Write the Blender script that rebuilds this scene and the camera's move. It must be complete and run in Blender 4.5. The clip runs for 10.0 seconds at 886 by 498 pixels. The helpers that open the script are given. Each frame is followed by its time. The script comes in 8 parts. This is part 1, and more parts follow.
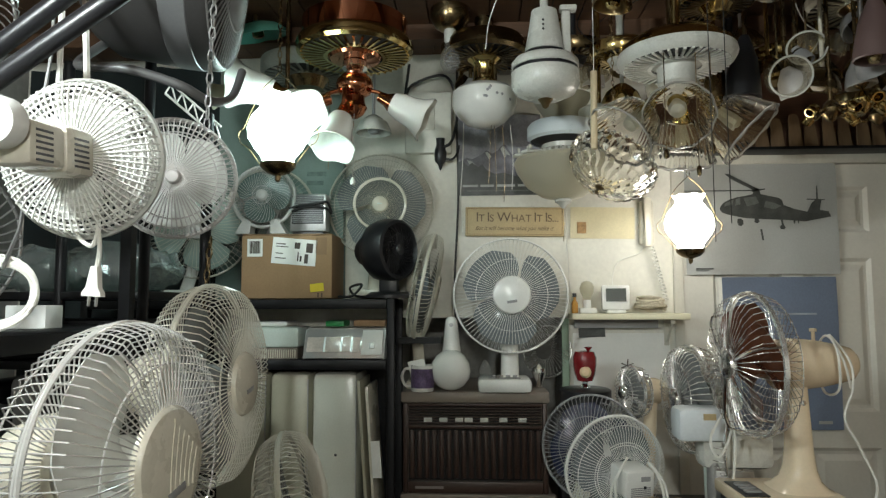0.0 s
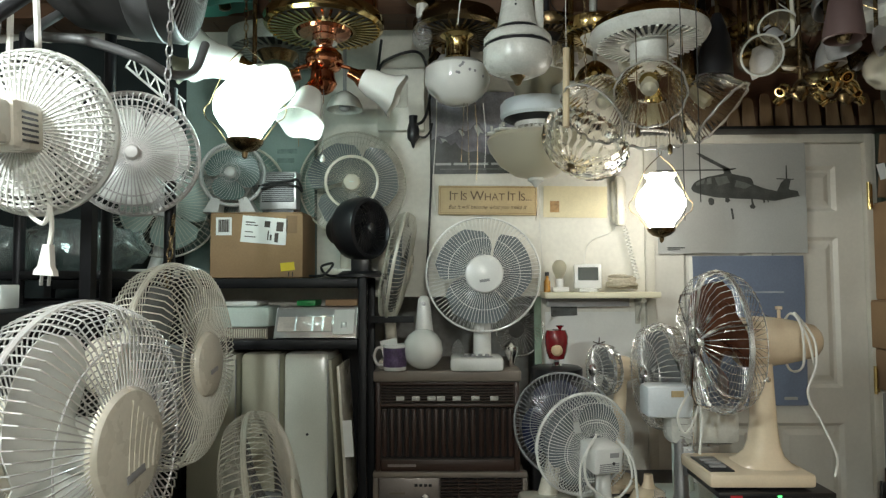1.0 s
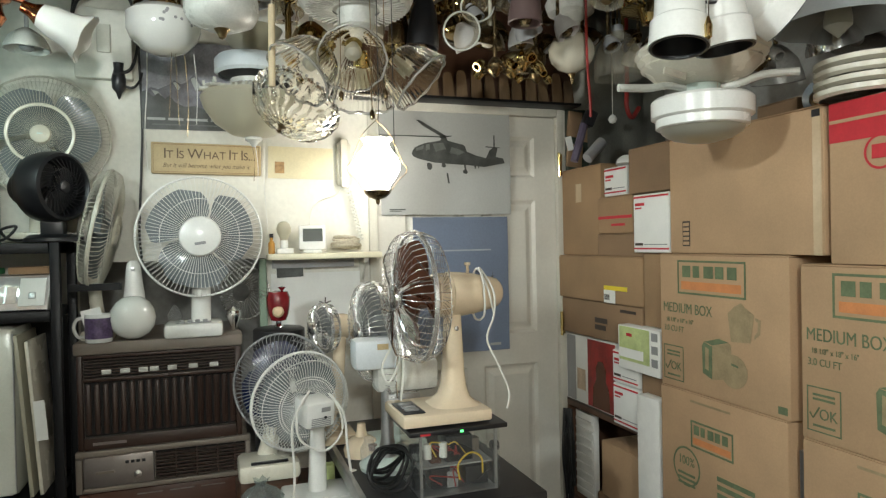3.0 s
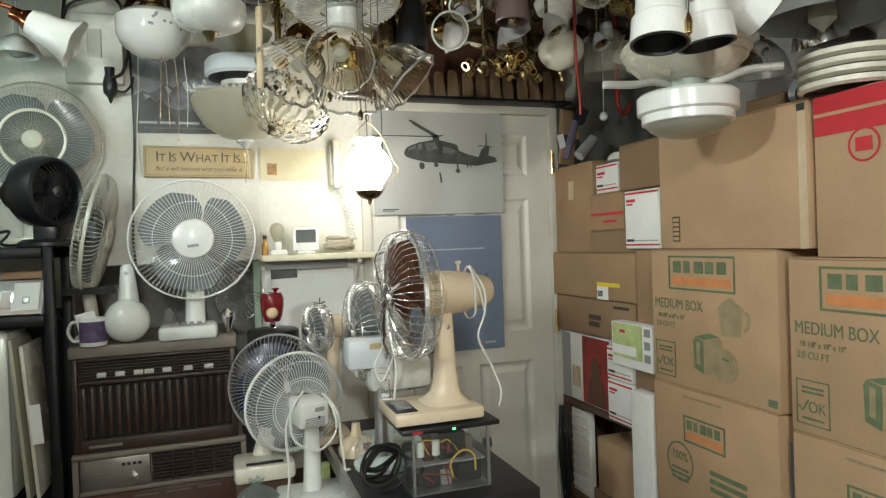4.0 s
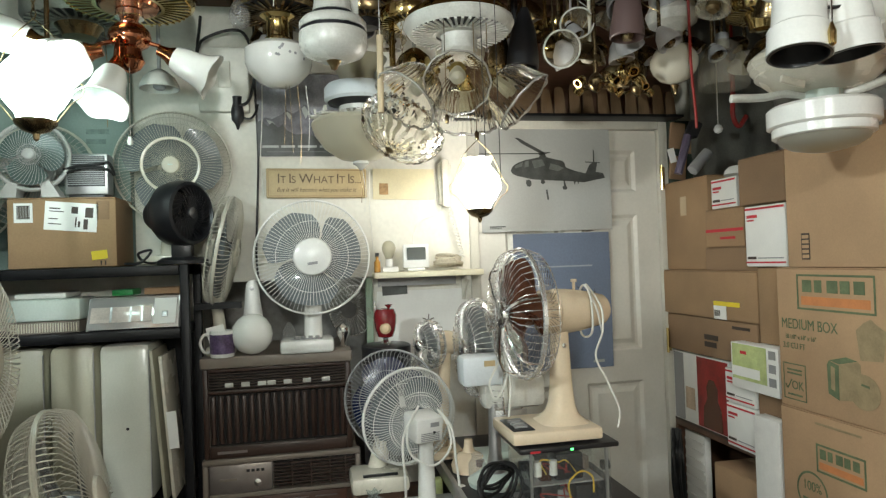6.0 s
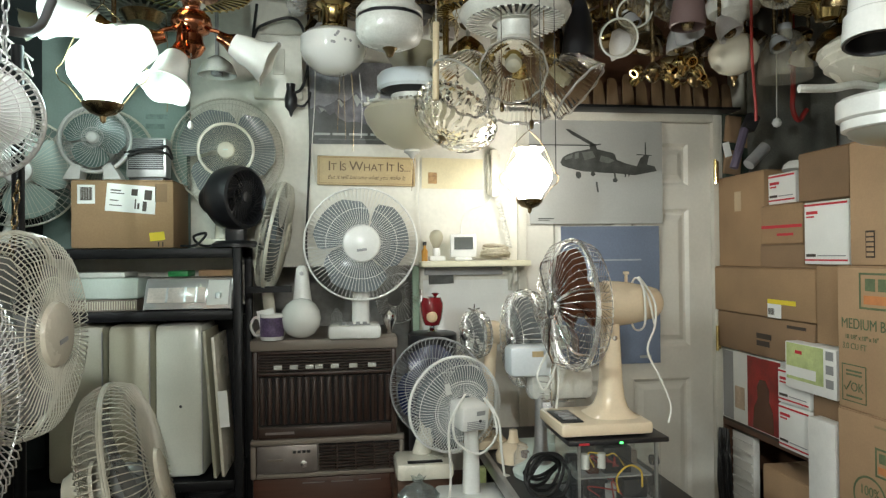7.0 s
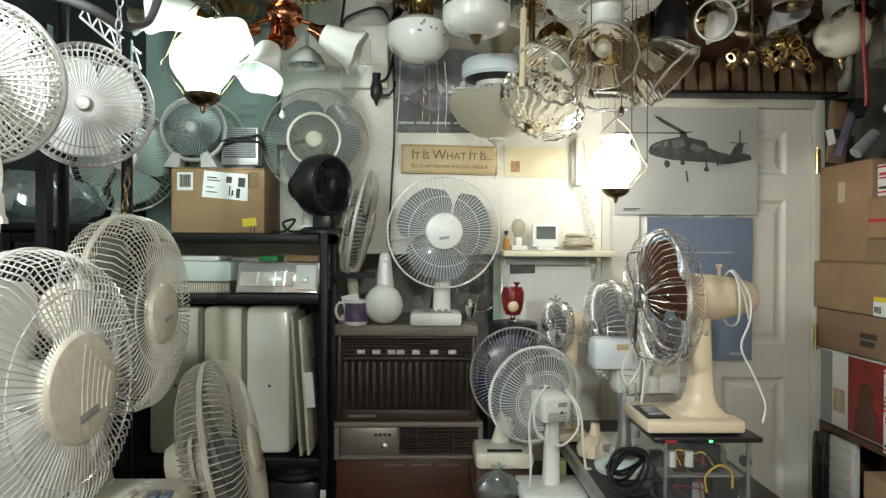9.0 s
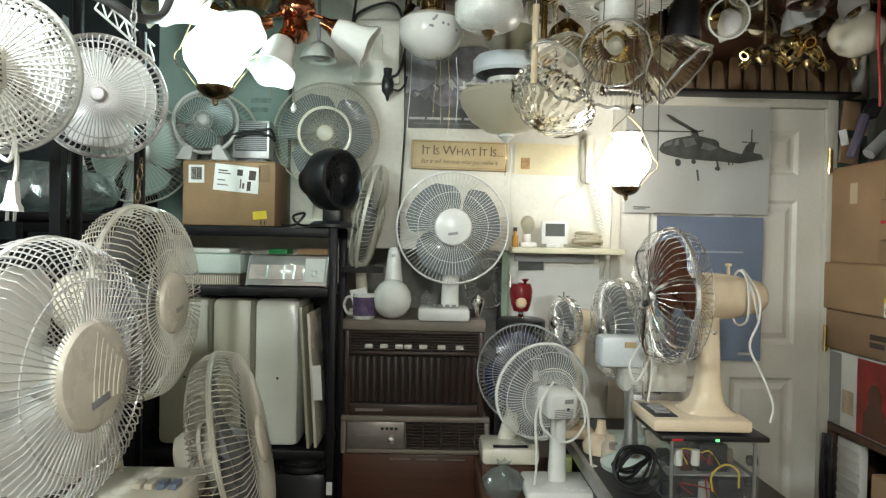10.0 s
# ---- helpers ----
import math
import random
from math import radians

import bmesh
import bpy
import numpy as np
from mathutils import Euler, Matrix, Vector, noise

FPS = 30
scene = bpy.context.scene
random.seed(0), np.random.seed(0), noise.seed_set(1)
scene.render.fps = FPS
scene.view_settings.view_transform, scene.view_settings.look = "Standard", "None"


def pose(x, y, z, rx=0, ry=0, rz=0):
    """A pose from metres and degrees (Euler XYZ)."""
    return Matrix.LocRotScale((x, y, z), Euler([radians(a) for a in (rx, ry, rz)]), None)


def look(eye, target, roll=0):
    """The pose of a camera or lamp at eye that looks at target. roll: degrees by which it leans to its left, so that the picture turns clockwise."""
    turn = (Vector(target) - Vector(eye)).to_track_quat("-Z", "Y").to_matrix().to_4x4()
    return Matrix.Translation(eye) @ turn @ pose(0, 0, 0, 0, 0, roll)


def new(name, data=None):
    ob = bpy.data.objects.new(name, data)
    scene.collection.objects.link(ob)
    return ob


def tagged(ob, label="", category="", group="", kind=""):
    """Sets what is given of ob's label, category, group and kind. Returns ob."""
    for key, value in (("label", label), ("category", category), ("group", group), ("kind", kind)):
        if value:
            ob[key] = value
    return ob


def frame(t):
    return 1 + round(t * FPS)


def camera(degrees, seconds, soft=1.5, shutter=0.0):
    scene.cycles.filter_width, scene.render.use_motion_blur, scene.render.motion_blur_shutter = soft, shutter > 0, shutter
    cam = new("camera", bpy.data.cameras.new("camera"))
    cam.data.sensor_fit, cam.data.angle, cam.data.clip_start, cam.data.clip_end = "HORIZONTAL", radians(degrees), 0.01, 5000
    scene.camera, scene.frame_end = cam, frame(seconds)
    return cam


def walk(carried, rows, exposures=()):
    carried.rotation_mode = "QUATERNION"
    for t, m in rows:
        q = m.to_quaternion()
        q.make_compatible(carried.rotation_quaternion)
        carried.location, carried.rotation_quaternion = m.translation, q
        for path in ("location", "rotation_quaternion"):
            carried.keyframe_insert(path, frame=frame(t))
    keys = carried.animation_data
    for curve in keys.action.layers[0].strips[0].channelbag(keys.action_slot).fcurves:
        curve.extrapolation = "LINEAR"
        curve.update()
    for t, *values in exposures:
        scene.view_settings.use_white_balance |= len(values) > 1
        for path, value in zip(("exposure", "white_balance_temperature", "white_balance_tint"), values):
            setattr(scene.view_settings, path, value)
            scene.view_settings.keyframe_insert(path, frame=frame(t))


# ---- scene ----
cam = camera(68.1, 10.0, soft=1.3)
PATH = [
    (0, (0.111, 0.492, 1.549), (0.012, 2.483, 1.715), -0.2),
    (0.5, (0.113, 0.498, 1.554), (0.043, 2.492, 1.701), -0.3),
    (1, (0.128, 0.506, 1.548), (0.096, 2.503, 1.651), -0.3),
    (1.5, (0.152, 0.505, 1.55), (0.32, 2.497, 1.585), 0.3),
    (2, (0.194, 0.487, 1.545), (0.574, 2.45, 1.556), -0.3),
    (2.5, (0.245, 0.472, 1.544), (0.861, 2.374, 1.53), -0.4),
    (2.7, (0.26, 0.471, 1.546), (0.906, 2.363, 1.52), -0.9),
    (3.8, (0.304, 0.449, 1.537), (0.935, 2.346, 1.532), -2.0),
    (4, (0.301, 0.45, 1.541), (0.945, 2.343, 1.518), -2.0),
    (4.5, (0.282, 0.432, 1.547), (0.809, 2.361, 1.554), -2.0),
    (5, (0.271, 0.432, 1.547), (0.698, 2.385, 1.602), -2.5),
    (5.2, (0.267, 0.436, 1.554), (0.692, 2.389, 1.607), -2.8),
    (6.3, (0.223, 0.455, 1.547), (0.585, 2.422, 1.572), -1.5),
    (6.5, (0.221, 0.449, 1.541), (0.565, 2.419, 1.563), -1.2),
    (7, (0.195, 0.46, 1.538), (0.469, 2.441, 1.554), -0.6),
    (7.5, (0.187, 0.462, 1.54), (0.362, 2.454, 1.546), -0.1),
    (8, (0.176, 0.461, 1.538), (0.306, 2.457, 1.536), 0.6),
    (8.5, (0.17, 0.463, 1.538), (0.256, 2.461, 1.528), 1.1),
    (9, (0.174, 0.464, 1.535), (0.219, 2.464, 1.52), 0.3),
    (9.5, (0.18, 0.458, 1.532), (0.222, 2.457, 1.512), 0.9),
    (10, (0.172, 0.46, 1.531), (0.192, 2.46, 1.506), 1.1),
]
walk(cam, [(t, look(eye, target, roll)) for t, eye, target, roll in PATH],
     exposures=[(0.0, -0.42), (0.5, -0.4), (1.0, -0.33), (1.5, -0.15), (2.0, 0.04), (2.5, 0.16), (4.0, 0.2), (10.0, 0.16)])

# ---- world and light ----
world = bpy.data.worlds.new("room_world")
world.use_nodes = True
scene.world = world
world.node_tree.nodes["Background"].inputs[0].default_value = (0.55, 0.6, 0.62, 1)
world.node_tree.nodes["Background"].inputs[1].default_value = 0.02

COOL = (0.74, 1.0, 0.95, 1)
WARM = (1.0, 0.97, 0.88, 1)
GLOBE_COOL, GLOBE_WARM, ROOM_BULB = 25.0, 22.0, 1020.0


# ---- materials ----
def mat(name, col, rough=0.5, metal=0.0, var=0.12, scale=14.0, bump=0.05, fine=180.0, coat=0.0, alpha=1.0, trans=0.0, dust=0.0):
    """A principled surface whose colour drifts at two scales, with fine relief and, where asked, settled dust."""
    m = bpy.data.materials.new(name)
    m.use_nodes = True
    nt = m.node_tree
    b = nt.nodes["Principled BSDF"]
    tc = nt.nodes.new("ShaderNodeTexCoord")
    n1 = nt.nodes.new("ShaderNodeTexNoise")
    n1.inputs["Scale"].default_value, n1.inputs["Detail"].default_value = scale, 5
    n2 = nt.nodes.new("ShaderNodeTexNoise")
    n2.inputs["Scale"].default_value, n2.inputs["Detail"].default_value = fine, 3
    nt.links.new(tc.outputs["Object"], n1.inputs["Vector"])
    nt.links.new(tc.outputs["Object"], n2.inputs["Vector"])
    ramp = nt.nodes.new("ShaderNodeMapRange")
    ramp.inputs["From Min"].default_value, ramp.inputs["From Max"].default_value = 0.3, 0.7
    ramp.inputs["To Min"].default_value, ramp.inputs["To Max"].default_value = 1 - var, 1 + var * 0.5
    nt.links.new(n1.outputs["Fac"], ramp.inputs["Value"])
    fr = nt.nodes.new("ShaderNodeMapRange")
    fr.inputs["From Min"].default_value, fr.inputs["From Max"].default_value = 0.3, 0.7
    fr.inputs["To Min"].default_value, fr.inputs["To Max"].default_value = 1 - var * 0.4, 1 + var * 0.25
    nt.links.new(n2.outputs["Fac"], fr.inputs["Value"])
    mul = nt.nodes.new("ShaderNodeMath")
    mul.operation = "MULTIPLY"
    nt.links.new(ramp.outputs[0], mul.inputs[0])
    nt.links.new(fr.outputs[0], mul.inputs[1])
    vm = nt.nodes.new("ShaderNodeVectorMath")
    vm.operation = "SCALE"
    vm.inputs[0].default_value = col[:3]
    nt.links.new(mul.outputs[0], vm.inputs["Scale"])
    out = vm.outputs[0]
    if dust:
        geo = nt.nodes.new("ShaderNodeNewGeometry")
        sep = nt.nodes.new("ShaderNodeSeparateXYZ")
        nt.links.new(geo.outputs["Normal"], sep.inputs[0])
        dm = nt.nodes.new("ShaderNodeMapRange")
        dm.inputs["From Min"].default_value, dm.inputs["From Max"].default_value = 0.3, 1.0
        dm.inputs["To Min"].default_value, dm.inputs["To Max"].default_value = 0.0, dust
        nt.links.new(sep.outputs["Z"], dm.inputs["Value"])
        dx = nt.nodes.new("ShaderNodeMix")
        dx.data_type = "RGBA"
        nt.links.new(dm.outputs[0], dx.inputs["Factor"])
        nt.links.new(out, dx.inputs["A"])
        dx.inputs["B"].default_value = (0.42, 0.39, 0.34, 1)
        out = dx.outputs["Result"]
    nt.links.new(out, b.inputs["Base Color"])
    rr = nt.nodes.new("ShaderNodeMapRange")
    rr.inputs["To Min"].default_value, rr.inputs["To Max"].default_value = max(0.02, rough - 0.08), min(1, rough + 0.1)
    nt.links.new(n1.outputs["Fac"], rr.inputs["Value"])
    nt.links.new(rr.outputs[0], b.inputs["Roughness"])
    b.inputs["Metallic"].default_value = metal
    b.inputs["Coat Weight"].default_value = coat
    b.inputs["Alpha"].default_value = alpha
    b.inputs["Transmission Weight"].default_value = trans
    if bump:
        bp = nt.nodes.new("ShaderNodeBump")
        bp.inputs["Strength"].default_value, bp.inputs["Distance"].default_value = bump, 0.002
        nt.links.new(n2.outputs["Fac"], bp.inputs["Height"])
        nt.links.new(bp.outputs["Normal"], b.inputs["Normal"])
    return m


def wood_mat(name, col, stretch=(30, 30, 2), rough=0.45):
    m = mat(name, col, rough, 0, 0.3, 1.0, 0.08, 8.0)
    nt = m.node_tree
    mp = nt.nodes.new("ShaderNodeMapping")
    mp.inputs["Scale"].default_value = stretch
    tc = next(n for n in nt.nodes if n.type == "TEX_COORD")
    nt.links.new(tc.outputs["Object"], mp.inputs["Vector"])
    for n in nt.nodes:
        if n.type == "TEX_NOISE":
            nt.links.new(mp.outputs[0], n.inputs["Vector"])
    return m


def glow(name, col, strength):
    m = bpy.data.materials.new(name)
    m.use_nodes = True
    nt = m.node_tree
    nt.nodes.remove(nt.nodes["Principled BSDF"])
    e = nt.nodes.new("ShaderNodeEmission")
    e.inputs[0].default_value, e.inputs[1].default_value = col, strength
    nt.links.new(e.outputs[0], nt.nodes["Material Output"].inputs[0])
    return m


def glass_mat(name, col=(1, 1, 1), rough=0.03, clear=0.75, gloss=0.03):
    """Thin clear glass or film: a glossy coat over see-through."""
    m = bpy.data.materials.new(name)
    m.use_nodes = True
    nt = m.node_tree
    nt.nodes.remove(nt.nodes["Principled BSDF"])
    tr = nt.nodes.new("ShaderNodeBsdfTransparent")
    tr.inputs[0].default_value = (*col, 1)
    gl = nt.nodes.new("ShaderNodeBsdfGlossy")
    gl.inputs["Roughness"].default_value = rough
    df = nt.nodes.new("ShaderNodeBsdfTranslucent")
    df.inputs[0].default_value = (*[c * 0.9 for c in col], 1)
    d2 = nt.nodes.new("ShaderNodeBsdfDiffuse")
    d2.inputs[0].default_value = (*[c * 0.85 for c in col], 1)
    md = nt.nodes.new("ShaderNodeMixShader")
    nt.links.new(df.outputs[0], md.inputs[1])
    nt.links.new(d2.outputs[0], md.inputs[2])
    m1 = nt.nodes.new("ShaderNodeMixShader")
    m1.inputs[0].default_value = clear
    nt.links.new(md.outputs[0], m1.inputs[1])
    nt.links.new(tr.outputs[0], m1.inputs[2])
    lw = nt.nodes.new("ShaderNodeLayerWeight")
    lw.inputs["Blend"].default_value = 0.5
    fr = nt.nodes.new("ShaderNodeMath")
    fr.operation = "POWER"
    fr.inputs[1].default_value = 4.0
    nt.links.new(lw.outputs["Facing"], fr.inputs[0])
    ad = nt.nodes.new("ShaderNodeMath")
    ad.operation = "MULTIPLY_ADD"
    ad.inputs[1].default_value, ad.inputs[2].default_value = 0.7, gloss
    nt.links.new(fr.outputs[0], ad.inputs[0])
    m2 = nt.nodes.new("ShaderNodeMixShader")
    nt.links.new(ad.outputs[0], m2.inputs[0])
    nt.links.new(m1.outputs[0], m2.inputs[1])
    nt.links.new(gl.outputs[0], m2.inputs[2])
    nt.links.new(m2.outputs[0], nt.nodes["Material Output"].inputs[0])
    return m


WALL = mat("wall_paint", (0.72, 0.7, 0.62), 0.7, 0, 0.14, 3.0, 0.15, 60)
# Darker copy of the wall paint; dimness and fill bounce sit in the colour.
WALL_SHADED = mat("shaded_wall_grey", (0.36, 0.35, 0.32), 0.8, 0, 0.3, 3.0, 0.2, 50)
DOORP = mat("door_paint", (0.66, 0.64, 0.57), 0.45, 0, 0.08, 5.0, 0.05, 90)
TRIMP = mat("trim_paint", (0.6, 0.58, 0.5), 0.5, 0, 0.12, 8.0, 0.05)
FLOORM = mat("floor_vinyl", (0.14, 0.11, 0.09), 0.5, 0, 0.3, 4.0, 0.1)
CEILM = wood_mat("ceiling_wood", (0.1, 0.048, 0.022), (2, 24, 24), 0.6)
CARD = mat("cardboard", (0.48, 0.315, 0.18), 0.85, 0, 0.13, 5.0, 0.12, 220)
CARD2 = mat("cardboard_dark", (0.34, 0.215, 0.115), 0.85, 0, 0.16, 6.0, 0.12, 220)
CARD3 = mat("cardboard_brown", (0.27, 0.17, 0.095), 0.85, 0, 0.16, 6.0, 0.12, 220)
TAPE = mat("packing_tape", (0.55, 0.42, 0.27), 0.2, 0, 0.1, 20, 0.02)
WPLASTIC = mat("white_plastic", (0.78, 0.78, 0.74), 0.24, 0, 0.08, 9.0, 0.03, dust=0.12)
WWIRE = mat("white_coated_wire", (0.8, 0.8, 0.76), 0.2, 0, 0.08, 20.0, 0.0)
IVORY = mat("ivory_plastic", (0.68, 0.64, 0.53), 0.26, 0, 0.1, 9.0, 0.03, dust=0.12)
IWIRE = mat("ivory_wire", (0.74, 0.72, 0.63), 0.18, 0, 0.1, 20.0, 0.0)
CREAM = mat("cream_enamel", (0.8, 0.66, 0.47), 0.2, 0, 0.08, 8.0, 0.02, coat=0.4)
GREYPL = mat("grey_plastic", (0.3, 0.3, 0.3), 0.45, 0, 0.12, 9.0, 0.04, dust=0.15)
DARKPL = mat("black_plastic", (0.014, 0.014, 0.016), 0.35, 0, 0.2, 9.0, 0.04)
BLACKM = mat("black_painted_steel", (0.005, 0.005, 0.006), 0.42, 0.0, 0.25, 12.0, 0.05)
BLACKM.node_tree.nodes["Principled BSDF"].inputs["Specular IOR Level"].default_value = 0.25
CHROME = mat("chrome", (0.88, 0.88, 0.88), 0.14, 1.0, 0.08, 10.0, 0.0)
CHROMEW = mat("chrome_wire", (0.8, 0.79, 0.76), 0.25, 0.75, 0.12, 30.0, 0.0)
BRASS = mat("polished_brass", (0.66, 0.5, 0.22), 0.1, 1.0, 0.2, 12.0, 0.02)
BRASSD = mat("antique_brass", (0.26, 0.19, 0.1), 0.26, 1.0, 0.3, 12.0, 0.04, dust=0.25)
COPPER = mat("polished_copper", (0.68, 0.27, 0.14), 0.09, 1.0, 0.12, 12.0, 0.02)
BLADEC = mat("clear_grey_blade", (0.21, 0.235, 0.245), 0.15, 0, 0.05, 6.0, 0.0, alpha=0.78)
BLADEW = mat("white_blade", (0.78, 0.78, 0.74), 0.35, 0, 0.06, 8.0, 0.0)
BLADEB = mat("brown_blade", (0.1, 0.035, 0.018), 0.25, 0, 0.1, 8.0, 0.0)
BLADEG = mat("smoky_grey_blade", (0.25, 0.26, 0.26), 0.25, 0, 0.1, 8.0, 0.0, alpha=0.8)
BLADET = mat("teal_blade", (0.07, 0.11, 0.1), 0.3, 0, 0.1, 8.0, 0.0)
BLADEBL = mat("blue_blade", (0.008, 0.013, 0.045), 0.25, 0, 0.1, 8.0, 0.0)
ACBROWN = mat("brown_grille_plastic", (0.05, 0.026, 0.018), 0.4, 0, 0.2, 10.0, 0.06, dust=0.2)
ACTAUPE = mat("taupe_plastic", (0.23, 0.19, 0.155), 0.45, 0, 0.1, 10.0, 0.05, dust=0.2)
# Near-black that stands for the shade between louvres and slats.
ACSHADE = mat("grille_shade", (0.01, 0.008, 0.007), 0.7, 0, 0.2, 20.0, 0.0)
ACWOOD = wood_mat("woodgrain_panel", (0.09, 0.035, 0.02), (3, 30, 30), 0.35)
ALU = mat("brushed_plate", (0.33, 0.29, 0.27), 0.35, 0.7, 0.1, 30.0, 0.04)
HEATM = mat("old_white_enamel", (0.66, 0.67, 0.58), 0.2, 0, 0.1, 5.0, 0.03, coat=0.3)
HEATM2 = mat("beige_enamel", (0.42, 0.4, 0.3), 0.4, 0, 0.1, 5.0, 0.03)
OPAL = mat("opal_glass", (0.82, 0.83, 0.78), 0.12, 0, 0.04, 5.0, 0.0, coat=0.5)
FROST = glass_mat("frosted_glass", (0.82, 0.8, 0.68), 0.35, 0.4)
GLASS = glass_mat("clear_glass", (0.98, 0.95, 0.84), 0.05, 0.8, 0.09)
GLASSB = glass_mat("bulb_glass", (1, 1, 1), 0.03, 0.85)
FILM = glass_mat("acrylic", (0.97, 0.98, 0.97), 0.04, 0.96)
PAPER = mat("white_paper", (0.8, 0.8, 0.76), 0.7, 0, 0.05, 12.0, 0.03)
YPAPER = mat("yellowed_paper", (0.72, 0.64, 0.42), 0.7, 0, 0.12, 7.0, 0.03)
SIGNM = mat("tan_sign_board", (0.5, 0.38, 0.2), 0.55, 0, 0.18, 9.0, 0.05)
INK = mat("dark_ink", (0.05, 0.035, 0.025), 0.6, 0, 0.1, 30.0, 0.0)
INKG = mat("green_ink", (0.15, 0.19, 0.1), 0.85, 0, 0.25, 30.0, 0.0)
INKO = mat("orange_ink", (0.64, 0.25, 0.09), 0.8, 0, 0.12, 30.0, 0.0)
INKR = mat("red_ink", (0.55, 0.03, 0.04), 0.7, 0, 0.12, 30.0, 0.0)
INKF = mat("faded_green_ink", (0.36, 0.275, 0.155), 0.85, 0, 0.2, 30.0, 0.0)
YEL = mat("yellow_sticker", (0.8, 0.62, 0.04), 0.5, 0, 0.06, 30.0, 0.0)
LIME = mat("lime_print", (0.5, 0.58, 0.25), 0.5, 0, 0.25, 25.0, 0.0)
SKYG = mat("grey_sky_print", (0.4, 0.41, 0.39), 0.35, 0, 0.1, 2.5, 0.0)
SKYB = mat("blue_sky_print", (0.16, 0.2, 0.28), 0.3, 0, 0.18, 3.0, 0.0)
HELI = mat("dark_print", (0.065, 0.07, 0.065), 0.4, 0, 0.4, 25.0, 0.0)
HELI2 = mat("mid_print", (0.13, 0.14, 0.13), 0.4, 0, 0.3, 40.0, 0.0)
MOUNT = mat("mountain_print", (0.3, 0.3, 0.33), 0.4, 0, 0.4, 20.0, 0.0)
REDP = mat("red_gloss_paint", (0.2, 0.01, 0.014), 0.15, 0, 0.15, 14.0, 0.0, coat=0.5)
SKINT = mat("tan_paint", (0.7, 0.5, 0.3), 0.4, 0, 0.1, 14.0, 0.0)
LCD = mat("dark_screen", (0.05, 0.06, 0.05), 0.2, 0, 0.1, 5.0, 0.0)
CORDW = mat("white_cord", (0.75, 0.74, 0.68), 0.5, 0, 0.08, 20.0, 0.0)
CORDB = mat("black_cord", (0.012, 0.012, 0.012), 0.5, 0, 0.08, 20.0, 0.0)
CORDR = mat("red_cord", (0.3, 0.025, 0.02), 0.5, 0, 0.08, 20.0, 0.0)
CORDY = mat("yellow_cord", (0.75, 0.5, 0.05), 0.5, 0, 0.08, 20.0, 0.0)
ROPE = mat("braided_cord", (0.5, 0.45, 0.34), 0.8, 0, 0.2, 120.0, 0.2)
BLADEWOOD = wood_mat("fan_blade_wood", (0.2, 0.128, 0.07), (14, 14, 2), 0.4)
STICK = wood_mat("pale_stick_wood", (0.62, 0.5, 0.32), (30, 30, 2), 0.6)
DARKWOOD = wood_mat("dark_shelf_wood", (0.12, 0.06, 0.035), (3, 25, 25), 0.5)
TABLEM = mat("black_bench_top", (0.02, 0.02, 0.022), 0.4, 0, 0.2, 8.0, 0.05)
GREENP = mat("green_painted_post", (0.22, 0.3, 0.22), 0.6, 0, 0.15, 8.0, 0.05)
TEALDARK = mat("dull_teal_carton", (0.2, 0.27, 0.24), 0.7, 0, 0.2, 6.0, 0.04)
TEALBOX = mat("pale_teal_carton", (0.62, 0.7, 0.64), 0.7, 0, 0.12, 6.0, 0.04)
BAG = glass_mat("clear_bag", (0.72, 0.78, 0.76), 0.14, 0.72, 0.1)
CLOTH = mat("grey_drape", (0.13, 0.13, 0.11), 0.4, 0, 0.4, 7.0, 0.2)
FOAM = mat("white_foam", (0.76, 0.76, 0.72), 0.9, 0, 0.06, 30.0, 0.2)
STEEL = mat("galvanised_steel", (0.5, 0.5, 0.5), 0.35, 0.9, 0.15, 20.0, 0.03)
MUGP = mat("mug_print", (0.12, 0.08, 0.16), 0.3, 0, 0.5, 45.0, 0.0)
FOIL = mat("shiny_case_lid", (0.88, 0.87, 0.85), 0.12, 0.6, 0.12, 8.0, 0.05)
WMOTOR = mat("dusty_white_enamel", (0.6, 0.6, 0.55), 0.26, 0, 0.18, 10.0, 0.04, dust=0.3)
BLADEP = mat("pale_teal_blade", (0.3, 0.37, 0.33), 0.3, 0, 0.1, 8.0, 0.0)
AGEDW = mat("aged_white_plastic", (0.46, 0.44, 0.42), 0.3, 0, 0.12, 9.0, 0.03, dust=0.15)
TWIRE = mat("dusty_ivory_wire", (0.5, 0.48, 0.4), 0.3, 0, 0.12, 20.0, 0.0)
RIBGLASS = glass_mat("ribbed_glass", (0.93, 0.9, 0.82), 0.06, 0.9, 0.16)
RIMGLASS = glass_mat("glass_rim", (1.0, 0.98, 0.92), 0.12, 0.45, 0.35)
CRYSTAL = glass_mat("cut_crystal", (1.0, 0.995, 0.97), 0.06, 0.82, 0.3)
REALGLASS = mat("thick_clear_glass", (1, 0.985, 0.94), 0.03, 0, 0.0, 5.0, 0.0, trans=1.0)
REALGLASS.node_tree.nodes["Principled BSDF"].inputs["IOR"].default_value = 1.2
REDBOX = mat("dark_red_print", (0.3, 0.018, 0.016), 0.3, 0, 0.45, 14.0, 0.0)
CREAMGLASS = mat("cream_opal_glass", (0.6, 0.57, 0.46), 0.1, 0, 0.06, 5.0, 0.0, coat=0.6)
LAMPC = glow("lit_globe_cool", COOL, GLOBE_COOL)
LAMPW = glow("lit_globe_warm", WARM, GLOBE_WARM)
